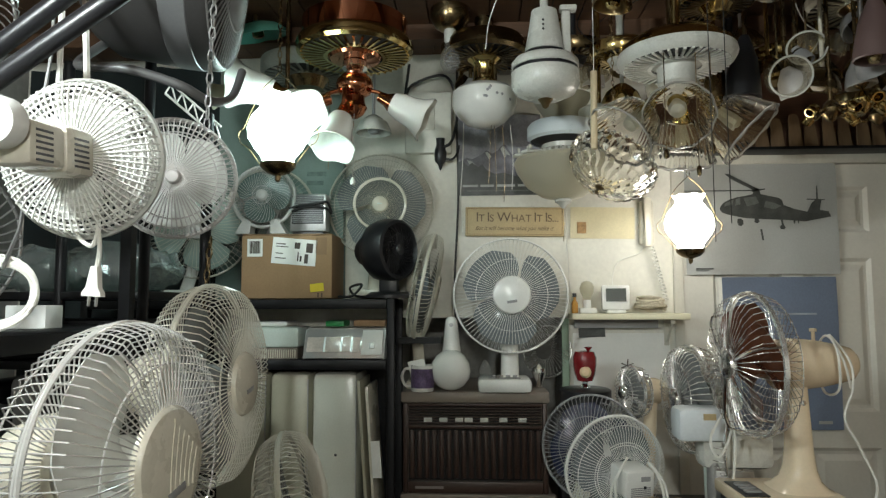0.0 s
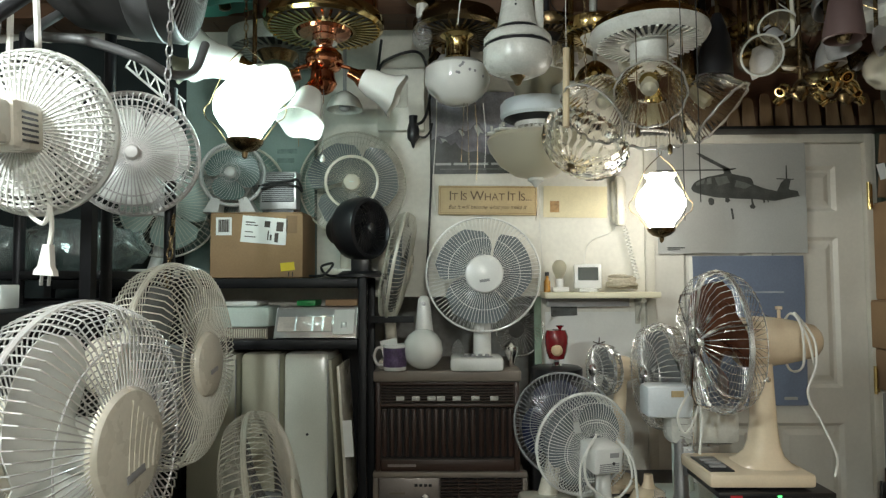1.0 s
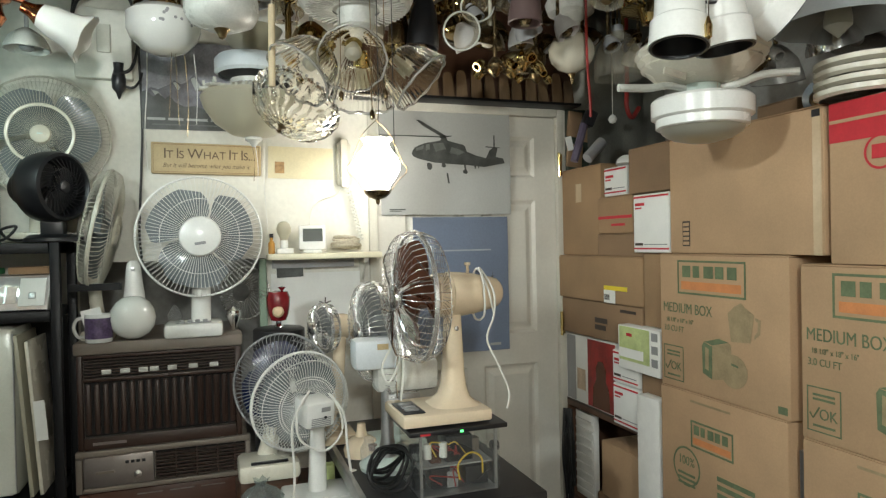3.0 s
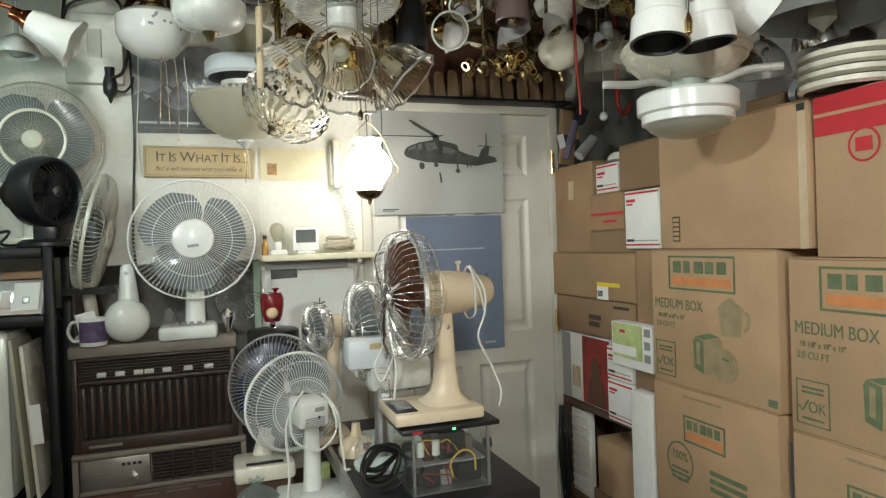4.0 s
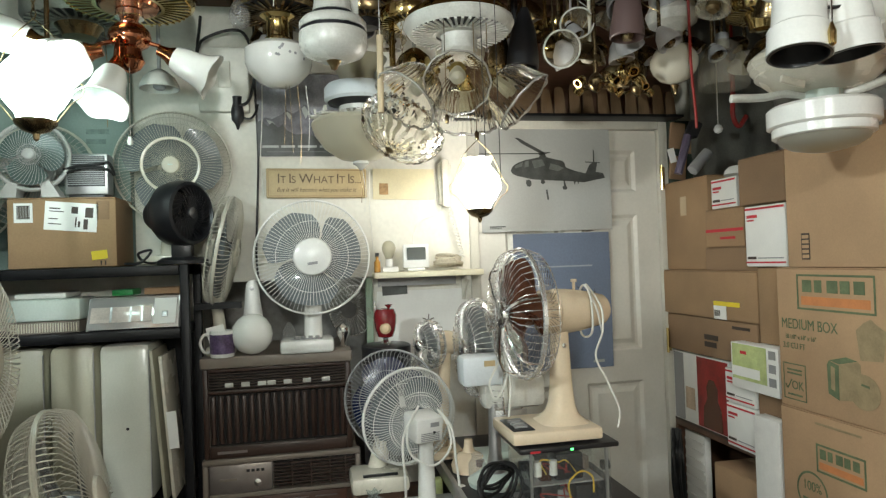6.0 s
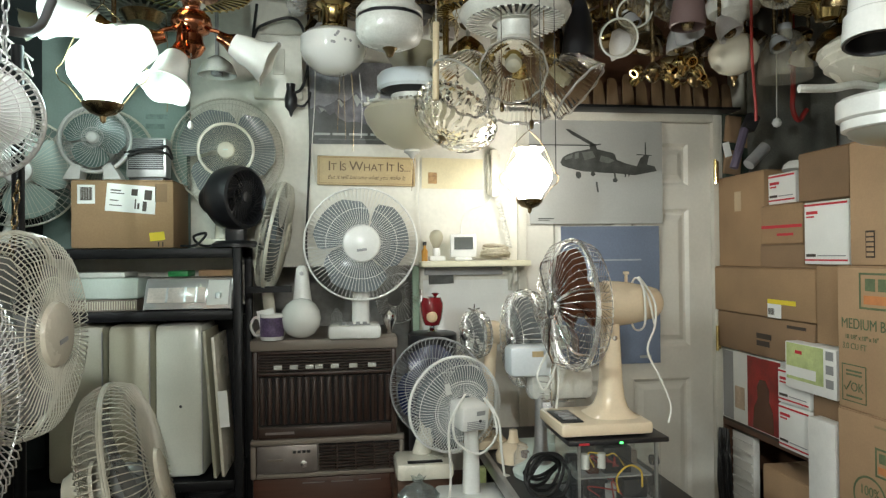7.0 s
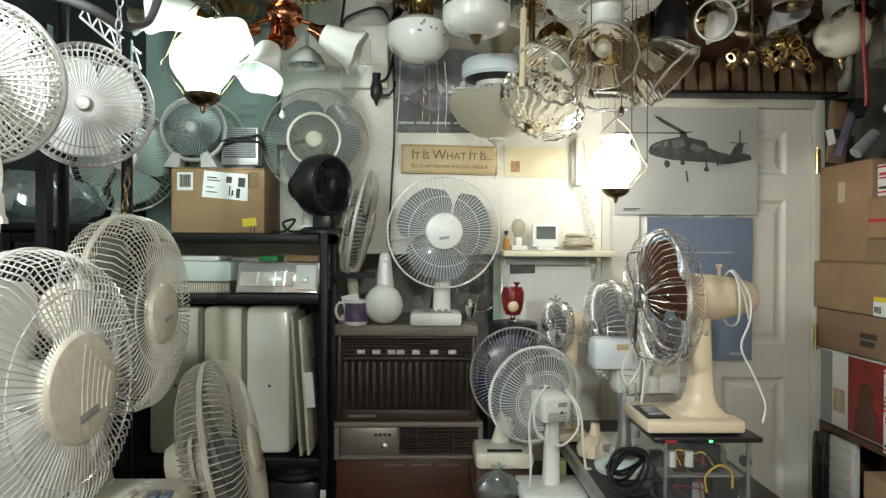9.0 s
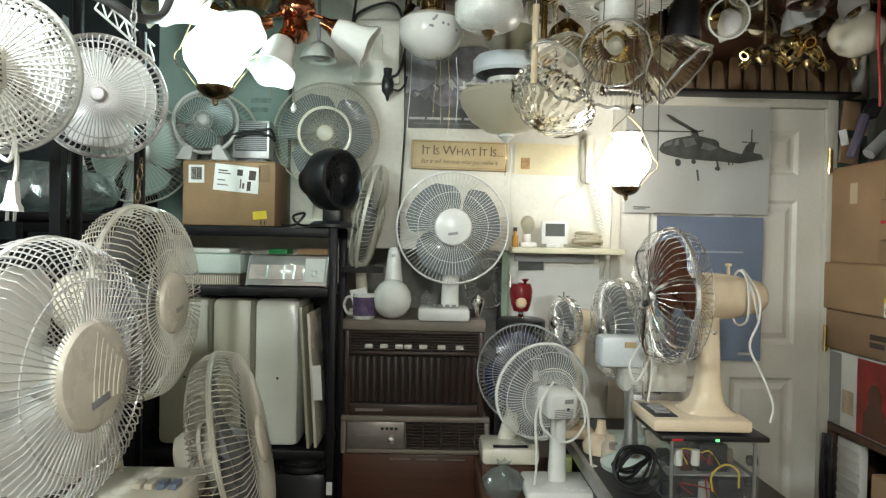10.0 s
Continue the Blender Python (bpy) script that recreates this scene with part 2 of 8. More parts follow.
SWIRE = mat("silvery_wire", (0.84, 0.83, 0.8), 0.16, 0.5, 0.08, 20.0, 0.0)
LAMPL = glow("lit_side_bulb", (0.9, 1.0, 1.0, 1), 930.0)
LAMPR = glow("lit_room_bulb", (0.965, 1.0, 0.945, 1), ROOM_BULB)
LEDG = glow("green_indicator", (0.1, 1, 0.2, 1), 3.0)


# ---- geometry helpers ----
class Geo:
    """Collects vertices and faces for one mesh."""

    def __init__(self):
        self.v, self.f = [], []

    def add(self, vs, fs, m=None):
        k = len(self.v)
        self.v += [tuple(m @ Vector(p)) if m else tuple(p) for p in vs]
        self.f += [tuple(i + k for i in f) for f in fs]
        return self

    def box(self, x0, y0, z0, x1, y1, z1, m=None, bevel=0.0):
        bm = bmesh.new()
        bmesh.ops.create_cube(bm, size=1, matrix=Matrix.LocRotScale(((x0 + x1) / 2, (y0 + y1) / 2, (z0 + z1) / 2), None, (x1 - x0, y1 - y0, z1 - z0)))
        if bevel:
            bmesh.ops.bevel(bm, geom=bm.edges[:], offset=bevel, segments=2, affect="EDGES", profile=0.5)
        bm.verts.index_update()
        self.add([v.co.copy() for v in bm.verts], [[v.index for v in f.verts] for f in bm.faces], m)
        bm.free()
        return self

    def lathe(self, prof, seg=32, m=None, ripple=0.0, lobes=0, a0=0.0, a1=2 * math.pi, flute=0.0, flutes=0):
        """Turns a profile of (radius, z) round z; ripple: the rim's waviness, growing along the profile."""
        vs, fs = [], []
        full = abs(a1 - a0) > 6.28
        n = seg if full else seg + 1
        for k, (r, z) in enumerate(prof):
            w = ripple * k / max(1, len(prof) - 1)
            for i in range(n):
                a = a0 + (a1 - a0) * i / seg
                rr = r * (1 + w * math.cos(lobes * a) + flute * math.cos(flutes * a))
                vs.append((rr * math.cos(a), rr * math.sin(a), z + (w * r * 0.8 * math.cos(lobes * a) if lobes else 0)))
        for k in range(len(prof) - 1):
            for i in range(seg):
                j = (i + 1) % n if full else i + 1
                fs.append((k * n + i, k * n + j, (k + 1) * n + j, (k + 1) * n + i))
        return self.add(vs, fs, m)

    def sweep(self, pts, r, sides=5, closed=False, m=None):
        """A round bar along points."""
        pts = [Vector(p) for p in pts]
        n = len(pts)
        vs, fs = [], []
        up = Vector((0.31, 0.27, 0.91))
        for i, p in enumerate(pts):
            a = pts[(i - 1) % n] if closed or i else p
            b = pts[(i + 1) % n] if closed or i < n - 1 else p
            d = (b - a).normalized() if (b - a).length else Vector((0, 0, 1))
            u = d.cross(up)
            if u.length < 0.05:
                u = d.cross(Vector((1, 0, 0)))
            u.normalize()
            w = d.cross(u)
            for s in range(sides):
                t = 2 * math.pi * s / sides
                vs.append(p + (u * math.cos(t) + w * math.sin(t)) * r)
        for i in range(n if closed else n - 1):
            for s in range(sides):
                j, e = (i + 1) % n, (s + 1) % sides
                fs.append((i * sides + s, i * sides + e, j * sides + e, j * sides + s))
        if not closed:
            fs.append(tuple(range(sides)))
            fs.append(tuple((n - 1) * sides + s for s in range(sides)))
        return self.add(vs, fs, m)

    def ring(self, R, r, seg=48, sides=5, z=0.0, m=None):
        return self.sweep([(R * math.cos(2 * math.pi * i / seg), R * math.sin(2 * math.pi * i / seg), z) for i in range(seg)], r, sides, True, m)

    def plate(self, outline, t, m=None):
        """A flat piece with an outline in x and z, t thick towards -y."""
        n = len(outline)
        vs = [(x, 0, z) for x, z in outline] + [(x, -t, z) for x, z in outline]
        fs = [tuple(range(n)), tuple(range(2 * n - 1, n - 1, -1))]
        fs += [(i, (i + 1) % n, n + (i + 1) % n, n + i) for i in range(n)]
        return self.add(vs, fs, m)


def smooth_line(pts, n=8):
    """Points along a smooth curve through pts."""
    P = [Vector(p) for p in pts]
    P = [2 * P[0] - P[1]] + P + [2 * P[-1] - P[-2]]
    out = []
    for i in range(1, len(P) - 2):
        for k in range(n):
            t = k / n
            a, b, c, d = P[i - 1:i + 3]
            out.append(0.5 * ((2 * b) + (c - a) * t + (2 * a - 5 * b + 4 * c - d) * t * t + (3 * b - a - 3 * c + d) * t ** 3))
    return out + [P[-2]]


def mesh_of(name, geo, material, soft=40):
    me = bpy.data.meshes.new(name)
    me.from_pydata(geo.v, [], geo.f)
    bm = bmesh.new()
    bm.from_mesh(me)
    bmesh.ops.recalc_face_normals(bm, faces=bm.faces)
    bm.to_mesh(me)
    bm.free()
    me.polygons.foreach_set("use_smooth", [True] * len(me.polygons))
    me.set_sharp_from_angle(angle=radians(soft))
    me.materials.append(material)
    return me


def part(name, geo, material, parent=None, label="", soft=40):
    ob = new(name, mesh_of(name, geo, material, soft))
    if parent is not None:
        ob.parent = parent
    return tagged(ob, label) if label else ob


def thing(name, label, category, at=(0, 0, 0), rz=0.0, group="", m=None):
    e = new(name)
    e.empty_display_size = 0.02
    e.matrix_basis = m if m else pose(*at, 0, 0, rz)
    return tagged(e, label, category, group)


def piece(name, geo, material, label, category, at=(0, 0, 0), kind="", m=None, soft=40):
    """A thing that is a single mesh."""
    ob = part(name, geo, material, None, "", soft)
    ob.matrix_basis = m if m else pose(*at)
    return tagged(ob, label, category, "", kind)


def aim(d, at=(0, 0, 0), roll=0.0):
    """A frame at a place whose z axis points along d, with y upwards."""
    z = Vector(d).normalized()
    x = Vector((0, 0, 1)).cross(z)
    x = x.normalized() if x.length > 0.05 else Vector((1, 0, 0))
    y = z.cross(x)
    m = Matrix((x, y, z)).transposed().to_4x4()
    return Matrix.Translation(at) @ m @ Matrix.Rotation(radians(roll), 4, "Z")


def lettering(text, size, m, material, parent, label="", squeeze=1.0, bold=0.0):
    """Flat raised letters, the middle of the line at m's origin."""
    cu = bpy.data.curves.new("letters", "FONT")
    cu.body, cu.size, cu.align_x, cu.align_y, cu.extrude = text, size, "CENTER", "CENTER", 0.0004
    cu.offset = bold
    tmp = new("letters_tmp", cu)
    me = bpy.data.meshes.new_from_object(tmp.evaluated_get(bpy.context.evaluated_depsgraph_get()))
    bpy.data.objects.remove(tmp)
    bpy.data.curves.remove(cu)
    me.transform(m @ Matrix.Diagonal((squeeze, 1, 1, 1)))
    me.materials.clear()
    me.materials.append(material)
    ob = new("lettering", me)
    ob.parent = parent
    return tagged(ob, label) if label else ob


# ---- the room ----
XL, XR, YB, YF, ZC = -1.55, 2.05, 2.8, -1.6, 2.45
piece("floor", Geo().box(XL - 0.1, YF - 0.1, -0.1, XR + 0.1, 3.3, 0), FLOORM, "worn dark brown vinyl workshop floor", "floor", kind="structure")
ceiling_geo = Geo().box(XL - 0.1, YF - 0.1, ZC + 0.02, XR + 0.1, 3.3, ZC + 0.1)
for i in range(38):
    x0 = XL + 0.095 * i
    ceiling_geo.box(x0 + 0.002, YF, ZC, x0 + 0.092, 2.8, ZC + 0.02)
for i in range(9):
    y0 = -1.3 + 0.48 * i
    ceiling_geo.box(XL, y0, ZC - 0.05, XR, y0 + 0.045, ZC + 0.001)
piece("ceiling", ceiling_geo, CEILM, "dark brown wooden board ceiling with joists", "ceiling", kind="structure")
# The side walls' dimmer light is put into their grey.
piece("wall_left", Geo().box(XL - 0.1, YF, 0, XL, 3.3, ZC), WALL_SHADED, "side wall in a shaded grey copy of the wall paint", "wall", kind="structure")
piece("wall_right", Geo().box(XR, YF, 0, XR + 0.1, 3.3, ZC), WALL_SHADED, "side wall in a shaded grey copy of the wall paint", "wall", kind="structure")
piece("wall_front", Geo().box(XL - 0.1, YF - 0.1, 0, XR + 0.1, YF, ZC), WALL, "off-white painted wall", "wall", kind="structure")
DX0, DX1, DZ = 0.822, 1.563, 2.033
wall = Geo()
wall.box(XL, YB, 0, -0.16, YB + 0.1, ZC)
wall.box(-0.16, YB, 1.50, 0.432, YB + 0.1, ZC)
wall.box(0.432, YB, 0, DX0, YB + 0.1, ZC)
wall.box(DX1, YB, 0, XR, YB + 0.1, ZC)
wall.box(DX0, YB, DZ, DX1, YB + 0.1, ZC)
piece("wall_back", wall, WALL, "stained off-white painted back wall", "wall", kind="structure")
# The recess takes the darker wall grey, so its shade is partly painted.
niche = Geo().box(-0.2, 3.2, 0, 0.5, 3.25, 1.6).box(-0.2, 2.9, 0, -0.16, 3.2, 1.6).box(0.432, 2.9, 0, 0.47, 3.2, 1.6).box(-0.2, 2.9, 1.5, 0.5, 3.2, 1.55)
piece("wall_niche", niche, WALL_SHADED, "recess behind the air conditioners, its dimness put into the grey", "recess", kind="structure")
piece("trim", Geo().box(0.405, 2.782, 0.9, 0.43, 2.798, 1.497, bevel=0.003), GREENP, "green painted wooden post beside the recess", "trim", kind="structure")

# door with its frame
jamb = thing("door_frame", "grey-white painted door frame", "door frame", (DX0, 2.8, 0))
tagged(jamb, kind="structure")
for nm, g in (("jamb", Geo().box(-0.028, -0.012, 0, 0.004, 0.06, DZ + 0.03, bevel=0.003)), ("jamb", Geo().box(DX1 - DX0 - 0.004, -0.012, 0, DX1 - DX0 + 0.026, 0.06, DZ + 0.03, bevel=0.003)),
              ("head", Geo().box(0.005, -0.014, DZ - 0.004, DX1 - DX0 - 0.005, 0.06, DZ + 0.028, bevel=0.003))):
    part(nm, g, TRIMP, jamb)
door = thing("door_1", "closed six-panel door in grey-white paint", "door", (DX0, 2.8, 0))
tagged(door, kind="structure")
W = DX1 - DX0
cols = [(0.11, 0.345), (0.415, 0.645)]
rows = [(1.79, 1.95), (1.18, 1.70), (0.22, 1.06)]
slab = Geo()
xs = [0.006, cols[0][0], cols[0][1], cols[1][0], cols[1][1], W - 0.006]
for a, b in ((xs[0], xs[1]), (xs[2], xs[3]), (xs[4], xs[5])):
    slab.box(a, 0.008, 0.01, b, 0.045, DZ - 0.006)
zs = [0.01, 0.22, 1.06, 1.18, 1.70, 1.79, 1.95, DZ - 0.006]
for c0, c1 in cols:
    for k in (0, 2, 4, 6):
        slab.box(c0, 0.008, zs[k], c1, 0.045, zs[k + 1])
part("slab", slab, DOORP, door)
for c0, c1 in cols:
    for z0, z1 in rows:
        g = Geo()
        o = [(c0, z0), (c1, z0), (c1, z1), (c0, z1)]
        def inset(d):
            return [(c0 + d, z0 + d), (c1 - d, z0 + d), (c1 - d, z1 - d), (c0 + d, z1 - d)]
        rings = [(inset(0), 0.008), (inset(0.012), 0.02), (inset(0.022), 0.02), (inset(0.042), 0.011)]
        vs = [(x, y, z) for ring, y in rings for x, z in ring]
        fs = [(4 * k + i, 4 * k + (i + 1) % 4, 4 * k + 4 + (i + 1) % 4, 4 * k + 4 + i) for k in range(3) for i in range(4)] + [(12, 13, 14, 15)]
        part("panel", g.add(vs, fs), DOORP, door, soft=20)
for z in (1.84, 1.21, 0.25):
    h = part("hinge", Geo().box(W - 0.004, -0.019, z - 0.042, W + 0.014, -0.0145, z + 0.042, bevel=0.001).sweep([(W - 0.002, -0.022, z - 0.047), (W - 0.002, -0.022, z + 0.047)], 0.006, 8), BRASS, door, "small brass hinge")

# posters on the door
def poster(name, label, x0, z0, x1, z1, material, y=2.796):
    p = thing(name, label, "poster", (x0, y, z0))
    g = Geo()
    nx = 10
    vs = [((x1 - x0) * i / nx, 0.0016 * math.sin(i * 1.3 + k * 1.7) - 0.002, (z1 - z0) * k / 8) for k in range(9) for i in range(nx + 1)]
    fs = [(k * (nx + 1) + i, k * (nx + 1) + i + 1, (k + 1) * (nx + 1) + i + 1, (k + 1) * (nx + 1) + i) for k in range(8) for i in range(nx)]
    g.add(vs, fs)
    part("sheet", g, material, p)
    return p


def helicopter(parent, m, s, lifted=0.0035):
    """A printed helicopter outline, nose to the left, s long."""
    body = [(0, .065), (.015, .1), (.035, .125), (.08, .15), (.16, .178), (.24, .192), (.3, .205), (.38, .205), (.44, .19), (.54, .168), (.565, .15), (.58, .098), (.67, .063), (.79, .033), (.83, .115), (.87, .15), (.92, .142), (.9, .05), (.98, .034), (1.0, -.015), (.89, -.036), (.77, -.06), (.59, -.043), (.42, -.036), (.23, -.023), (.08, .01), (.02, .033)]
    part("printed_shape", Geo().plate([(x * s, z * s) for x, z in body], 0.0004, m), HELI, parent)
    for o in ([(-.32, .238), (.33, .236), (.33, .248), (-.32, .246)], [(.33, .235), (.12, .35), (.055, .405), (.09, .405), (.36, .255)], [(.3, .225), (.42, .25), (.42, .26), (.3, .248)],
              [(.3, .2), (.38, .2), (.36, .26), (.325, .26)], [(.16, -.03), (.185, -.025), (.21, -.04), (.212, -.08), (.19, -.1), (.165, -.09), (.155, -.06)], [(.55, -.04), (.565, -.04), (.575, -.09), (.59, -.115), (.575, -.135), (.545, -.13), (.535, -.105), (.555, -.09)], [(.315, -.03), (.345, -.03), (.36, -.055), (.335, -.075), (.31, -.06)],
              [(.79, .148), (.95, .142), (.95, .15), (.79, .158)], [(.875, .14), (.89, .14), (.888, .28), (.878, .28)], [(.36, -.13), (.378, -.13), (.392, -.235), (.374, -.235)], [(.66, -.05), (.68, -.05), (.675, -.08), (.665, -.08)], [(.7, -.05), (.715, -.05), (.71, -.075), (.703, -.075)]):
        part("printed_shape", Geo().plate([(x * s, z * s) for x, z in o], 0.0003, m), HELI, parent)
    for o in ([(.05, .12), (.13, .155), (.12, .11), (.045, .09)], [(.22, .17), (.33, .185), (.36, .12), (.25, .09)], [(.15, .16), (.19, .17), (.19, .11), (.145, .1)], [(.42, .14), (.5, .12), (.56, .09), (.5, .06), (.4, .08)]):
        part("printed_shape", Geo().plate([(x * s, z * s) for x, z in o], 0.0008, m), HELI2, parent)


p1 = poster("wall_poster", "grey sky poster of a military helicopter on the door", 0.84, 1.645, 1.356, 2.045, SKYG)
helicopter(p1, pose(0.117, -0.0055, 0.203) @ Matrix.Diagonal((1, 1, 0.97, 1)), 0.375)
part("caption_bar", Geo().box(0.03, -0.006, 0.018, 0.09, -0.0055, 0.022), HELI, p1)
part("caption_bar", Geo().box(0.03, -0.006, 0.012, 0.075, -0.0055, 0.015), HELI2, p1)
p2 = poster("wall_poster", "blue sky poster with a small distant helicopter", 0.957, 1.122, 1.34, 1.636, SKYB)
helicopter(p2, pose(0.235, -0.0055, 0.275), 0.09)
part("printed_shape", Geo().box(0.0, -0.0056, 0.385, 0.31, -0.005, 0.391), mat("trail_print", (0.4, 0.44, 0.5), 0.4, 0, 0.2, 20, 0), p2)
part("caption_bar", Geo().box(0.30, -0.006, 0.02, 0.345, -0.0055, 0.03), SKYG, p2)

# mountain poster, sign and papers on the wall
p3 = poster("wall_poster", "poster of a snowy mountain above a dark caption band", 0.052, 1.93, 0.345, 2.22, MOUNT)
part("printed_shape", Geo().plate([(0.0, 0.052), (0.293, 0.052), (0.293, 0.1), (0.27, 0.112), (0.25, 0.108), (0.225, 0.13), (0.205, 0.15), (0.19, 0.146), (0.17, 0.178), (0.158, 0.182), (0.14, 0.16), (0.12, 0.15), (0.1, 0.162), (0.085, 0.148), (0.05, 0.13), (0.03, 0.136), (0.0, 0.12)], 0.0004, pose(0, -0.0048, 0)), mat("purple_rock_print", (0.16, 0.155, 0.18), 0.4, 0, 0.5, 30, 0), p3)
for o in ([(0.15, 0.168), (0.162, 0.176), (0.185, 0.142), (0.172, 0.146), (0.165, 0.13)], [(0.095, 0.154), (0.104, 0.156), (0.118, 0.14), (0.11, 0.128)], [(0.21, 0.14), (0.222, 0.128), (0.245, 0.1), (0.225, 0.108)], [(0.03, 0.128), (0.05, 0.122), (0.062, 0.108), (0.04, 0.112)]):
    part("printed_shape", Geo().plate(o, 0.0003, pose(0, -0.0054, 0)), SKYG, p3)
part("printed_shape", Geo().plate([(0.0, 0.045), (0.293, 0.045), (0.293, 0.062), (0.24, 0.072), (0.2, 0.068), (0.16, 0.08), (0.13, 0.076), (0.1, 0.09), (0.085, 0.112), (0.07, 0.1), (0.05, 0.118), (0.035, 0.105), (0.015, 0.125), (0.0, 0.12)], 0.0006, pose(0, -0.0058, 0)), HELI, p3)
part("printed_shape", Geo().box(0.0, -0.0064, 0.0, 0.293, -0.0057, 0.046), HELI, p3)
for x0, x1 in ((0.015, 0.07), (0.078, 0.125), (0.135, 0.2), (0.21, 0.28)):
    part("caption_bar", Geo().box(x0, -0.007, 0.03, x1, -0.0065, 0.038), SKYG, p3)
part("caption_bar", Geo().box(0.03, -0.007, 0.014, 0.25, -0.0065, 0.018), HELI2, p3)

sign = thing("wall_sign", "tan wooden sign with a printed saying", "sign", (0.248, 2.79, 1.834), m=pose(0.248, 2.79, 1.834, 0, 0.8, 0))
part("board", Geo().box(-0.172, -0.012, -0.051, 0.172, 0.008, 0.051, bevel=0.004), SIGNM, sign)
for a, b in (((-0.166, -0.046), (0.166, -0.044)), ((-0.166, 0.044), (0.166, 0.046)), ((-0.166, -0.046), (-0.164, 0.046)), ((0.164, -0.046), (0.166, 0.046))):
    part("border_line", Geo().box(a[0], -0.0128, a[1], b[0], -0.0122, b[1]), mat("sign_line", (0.28, 0.18, 0.08), 0.6, 0, 0.1, 9, 0), sign)
FACE = pose(0, 0, 0, 90, 0, 0)
SIGNINK = mat("faded_brown_ink", (0.13, 0.085, 0.045), 0.6, 0, 0.3, 30.0, 0.0)
xs = -0.132
for initial, rest in (("I", "T"), ("I", "S"), ("W", "HAT"), ("I", "T"), ("I", "S...")):
    for letters, size in ((initial, 0.047), (rest, 0.036)):
        ob = lettering(letters, size, Matrix(), SIGNINK, sign)
        x0, x1 = min(v.co.x for v in ob.data.vertices), max(v.co.x for v in ob.data.vertices)
        ob.data.transform(pose(xs - x0, -0.0128, 0.014 if size > 0.04 else 0.0105) @ FACE)
        xs += x1 - x0 + 0.0025
    xs += 0.0085
lettering("But it will become what you make it", 0.0205, pose(0.0, -0.0128, -0.024) @ FACE @ Matrix(((1, 0.3, 0, 0), (0, 1, 0, 0), (0, 0, 1, 0), (0, 0, 0, 1))), SIGNINK, sign, "dark brown slanted small letters", 0.9)

piece("wall_note", Geo().box(0, -0.003, 0, 0.222, 0, 0.11), YPAPER, "yellowed sheet of paper taped to the wall", "paper", m=pose(0.443, 2.797, 1.775, 0, 1, 0))
piece("wall_note", Geo().box(0, -0.002, 0, 0.032, 0, 0.04), mat("brown_print", (0.45, 0.27, 0.12), 0.7, 0, 0.4, 60, 0), "small brown picture on a yellowed sheet", "paper", m=pose(0.466, 2.793, 1.792, 0, 1, 0))
piece("wall_sheet", Geo().box(0, -0.003, 0, 0.33, 0, 0.26), PAPER, "white sheet of paper pinned under the shelf", "paper", m=pose(0.445, 2.797, 1.185))
piece("wall_photo", Geo().box(0, -0.003, 0, 0.09, 0, 0.04), HELI, "small dark photograph pinned under the shelf", "photo", m=pose(0.465, 2.792, 1.43, 0, -2, 0))
star = Geo()
for a in (20, 160, 95):
    star.box(-0.022, -0.001, -0.002, 0.022, 0, 0.002, m=pose(0, 0, 0, 0, a, 0))
piece("wall_drawing", star, INK, "small dark aircraft drawing on white paper", "drawing", m=pose(0.628, 2.792, 1.335))

# shelf with a bracket and its things
shelf = thing("wall_shelf", "cream painted wall shelf on a bracket", "shelf", (0.43, 2.8, 1.494))
part("board", Geo().box(0, -0.11, 0, 0.385, -0.002, 0.02, bevel=0.003), mat("cream_paint", (0.74, 0.7, 0.52), 0.45, 0, 0.1, 8, 0.04), shelf)
part("bracket", Geo().box(0.325, -0.09, -0.014, 0.34, -0.004, -0.001).box(0.325, -0.014, -0.09, 0.34, -0.004, -0.013).sweep([(0.3325, -0.08, -0.012), (0.3325, -0.01, -0.08)], 0.004), TRIMP, shelf)
part("rail", Geo().box(0.02, -0.03, -0.03, 0.3, -0.004, -0.001), GREYPL, shelf)
SZ = 1.5145
nl = thing("night_light", "white plug-in light bulb on a small base", "lamp", (0.487, 2.74, SZ))
part("base", Geo().box(-0.026, -0.02, 0, 0.03, 0.02, 0.018, bevel=0.004).lathe([(0.013, 0.018), (0.014, 0.04), (0.012, 0.045)], 16), WPLASTIC, nl)
part("bulb", Geo().lathe([(0.012, 0.045), (0.015, 0.055), (0.023, 0.072), (0.025, 0.085), (0.02, 0.1), (0.011, 0.108), (0, 0.11)], 20), FROST, nl, "frosted bulb")
mon = thing("small_monitor", "small white desk monitor with a dark screen", "monitor", m=pose(0.582, 2.735, SZ, 0, 0, -8))
part("foot", Geo().box(-0.03, -0.03, 0, 0.03, 0.03, 0.012, bevel=0.004), WPLASTIC, mon)
part("housing", Geo().box(-0.046, -0.012, 0.0, 0.046, 0.02, 0.085, m=pose(0, 0, 0.01, -8, 0, 0), bevel=0.006), WPLASTIC, mon)
part("screen", Geo().box(-0.032, -0.0155, 0.028, 0.034, -0.0125, 0.072, m=pose(0, 0, 0.01, -8, 0, 0)), LCD, mon)
coil = Geo().sweep([(0.05 * math.cos(a) * (1 - 0.006 * a) + 0.003 * math.sin(2.3 * a), 0.03 * math.sin(a), 0.012 + 0.0008 * a + 0.011 * math.sin(0.43 * a) ** 2 + 0.004 * math.sin(1.37 * a)) for a in [2 * math.pi * i / 22 for i in range(155)]], 0.0055, 6)
piece("cord_coil", coil, ROPE, "coiled braided cord on the shelf", "cord", m=pose(0.697, 2.74, SZ))
stain = thing("small_bottle", "small amber bottle on the shelf", "bottle", (0.446, 2.745, SZ))
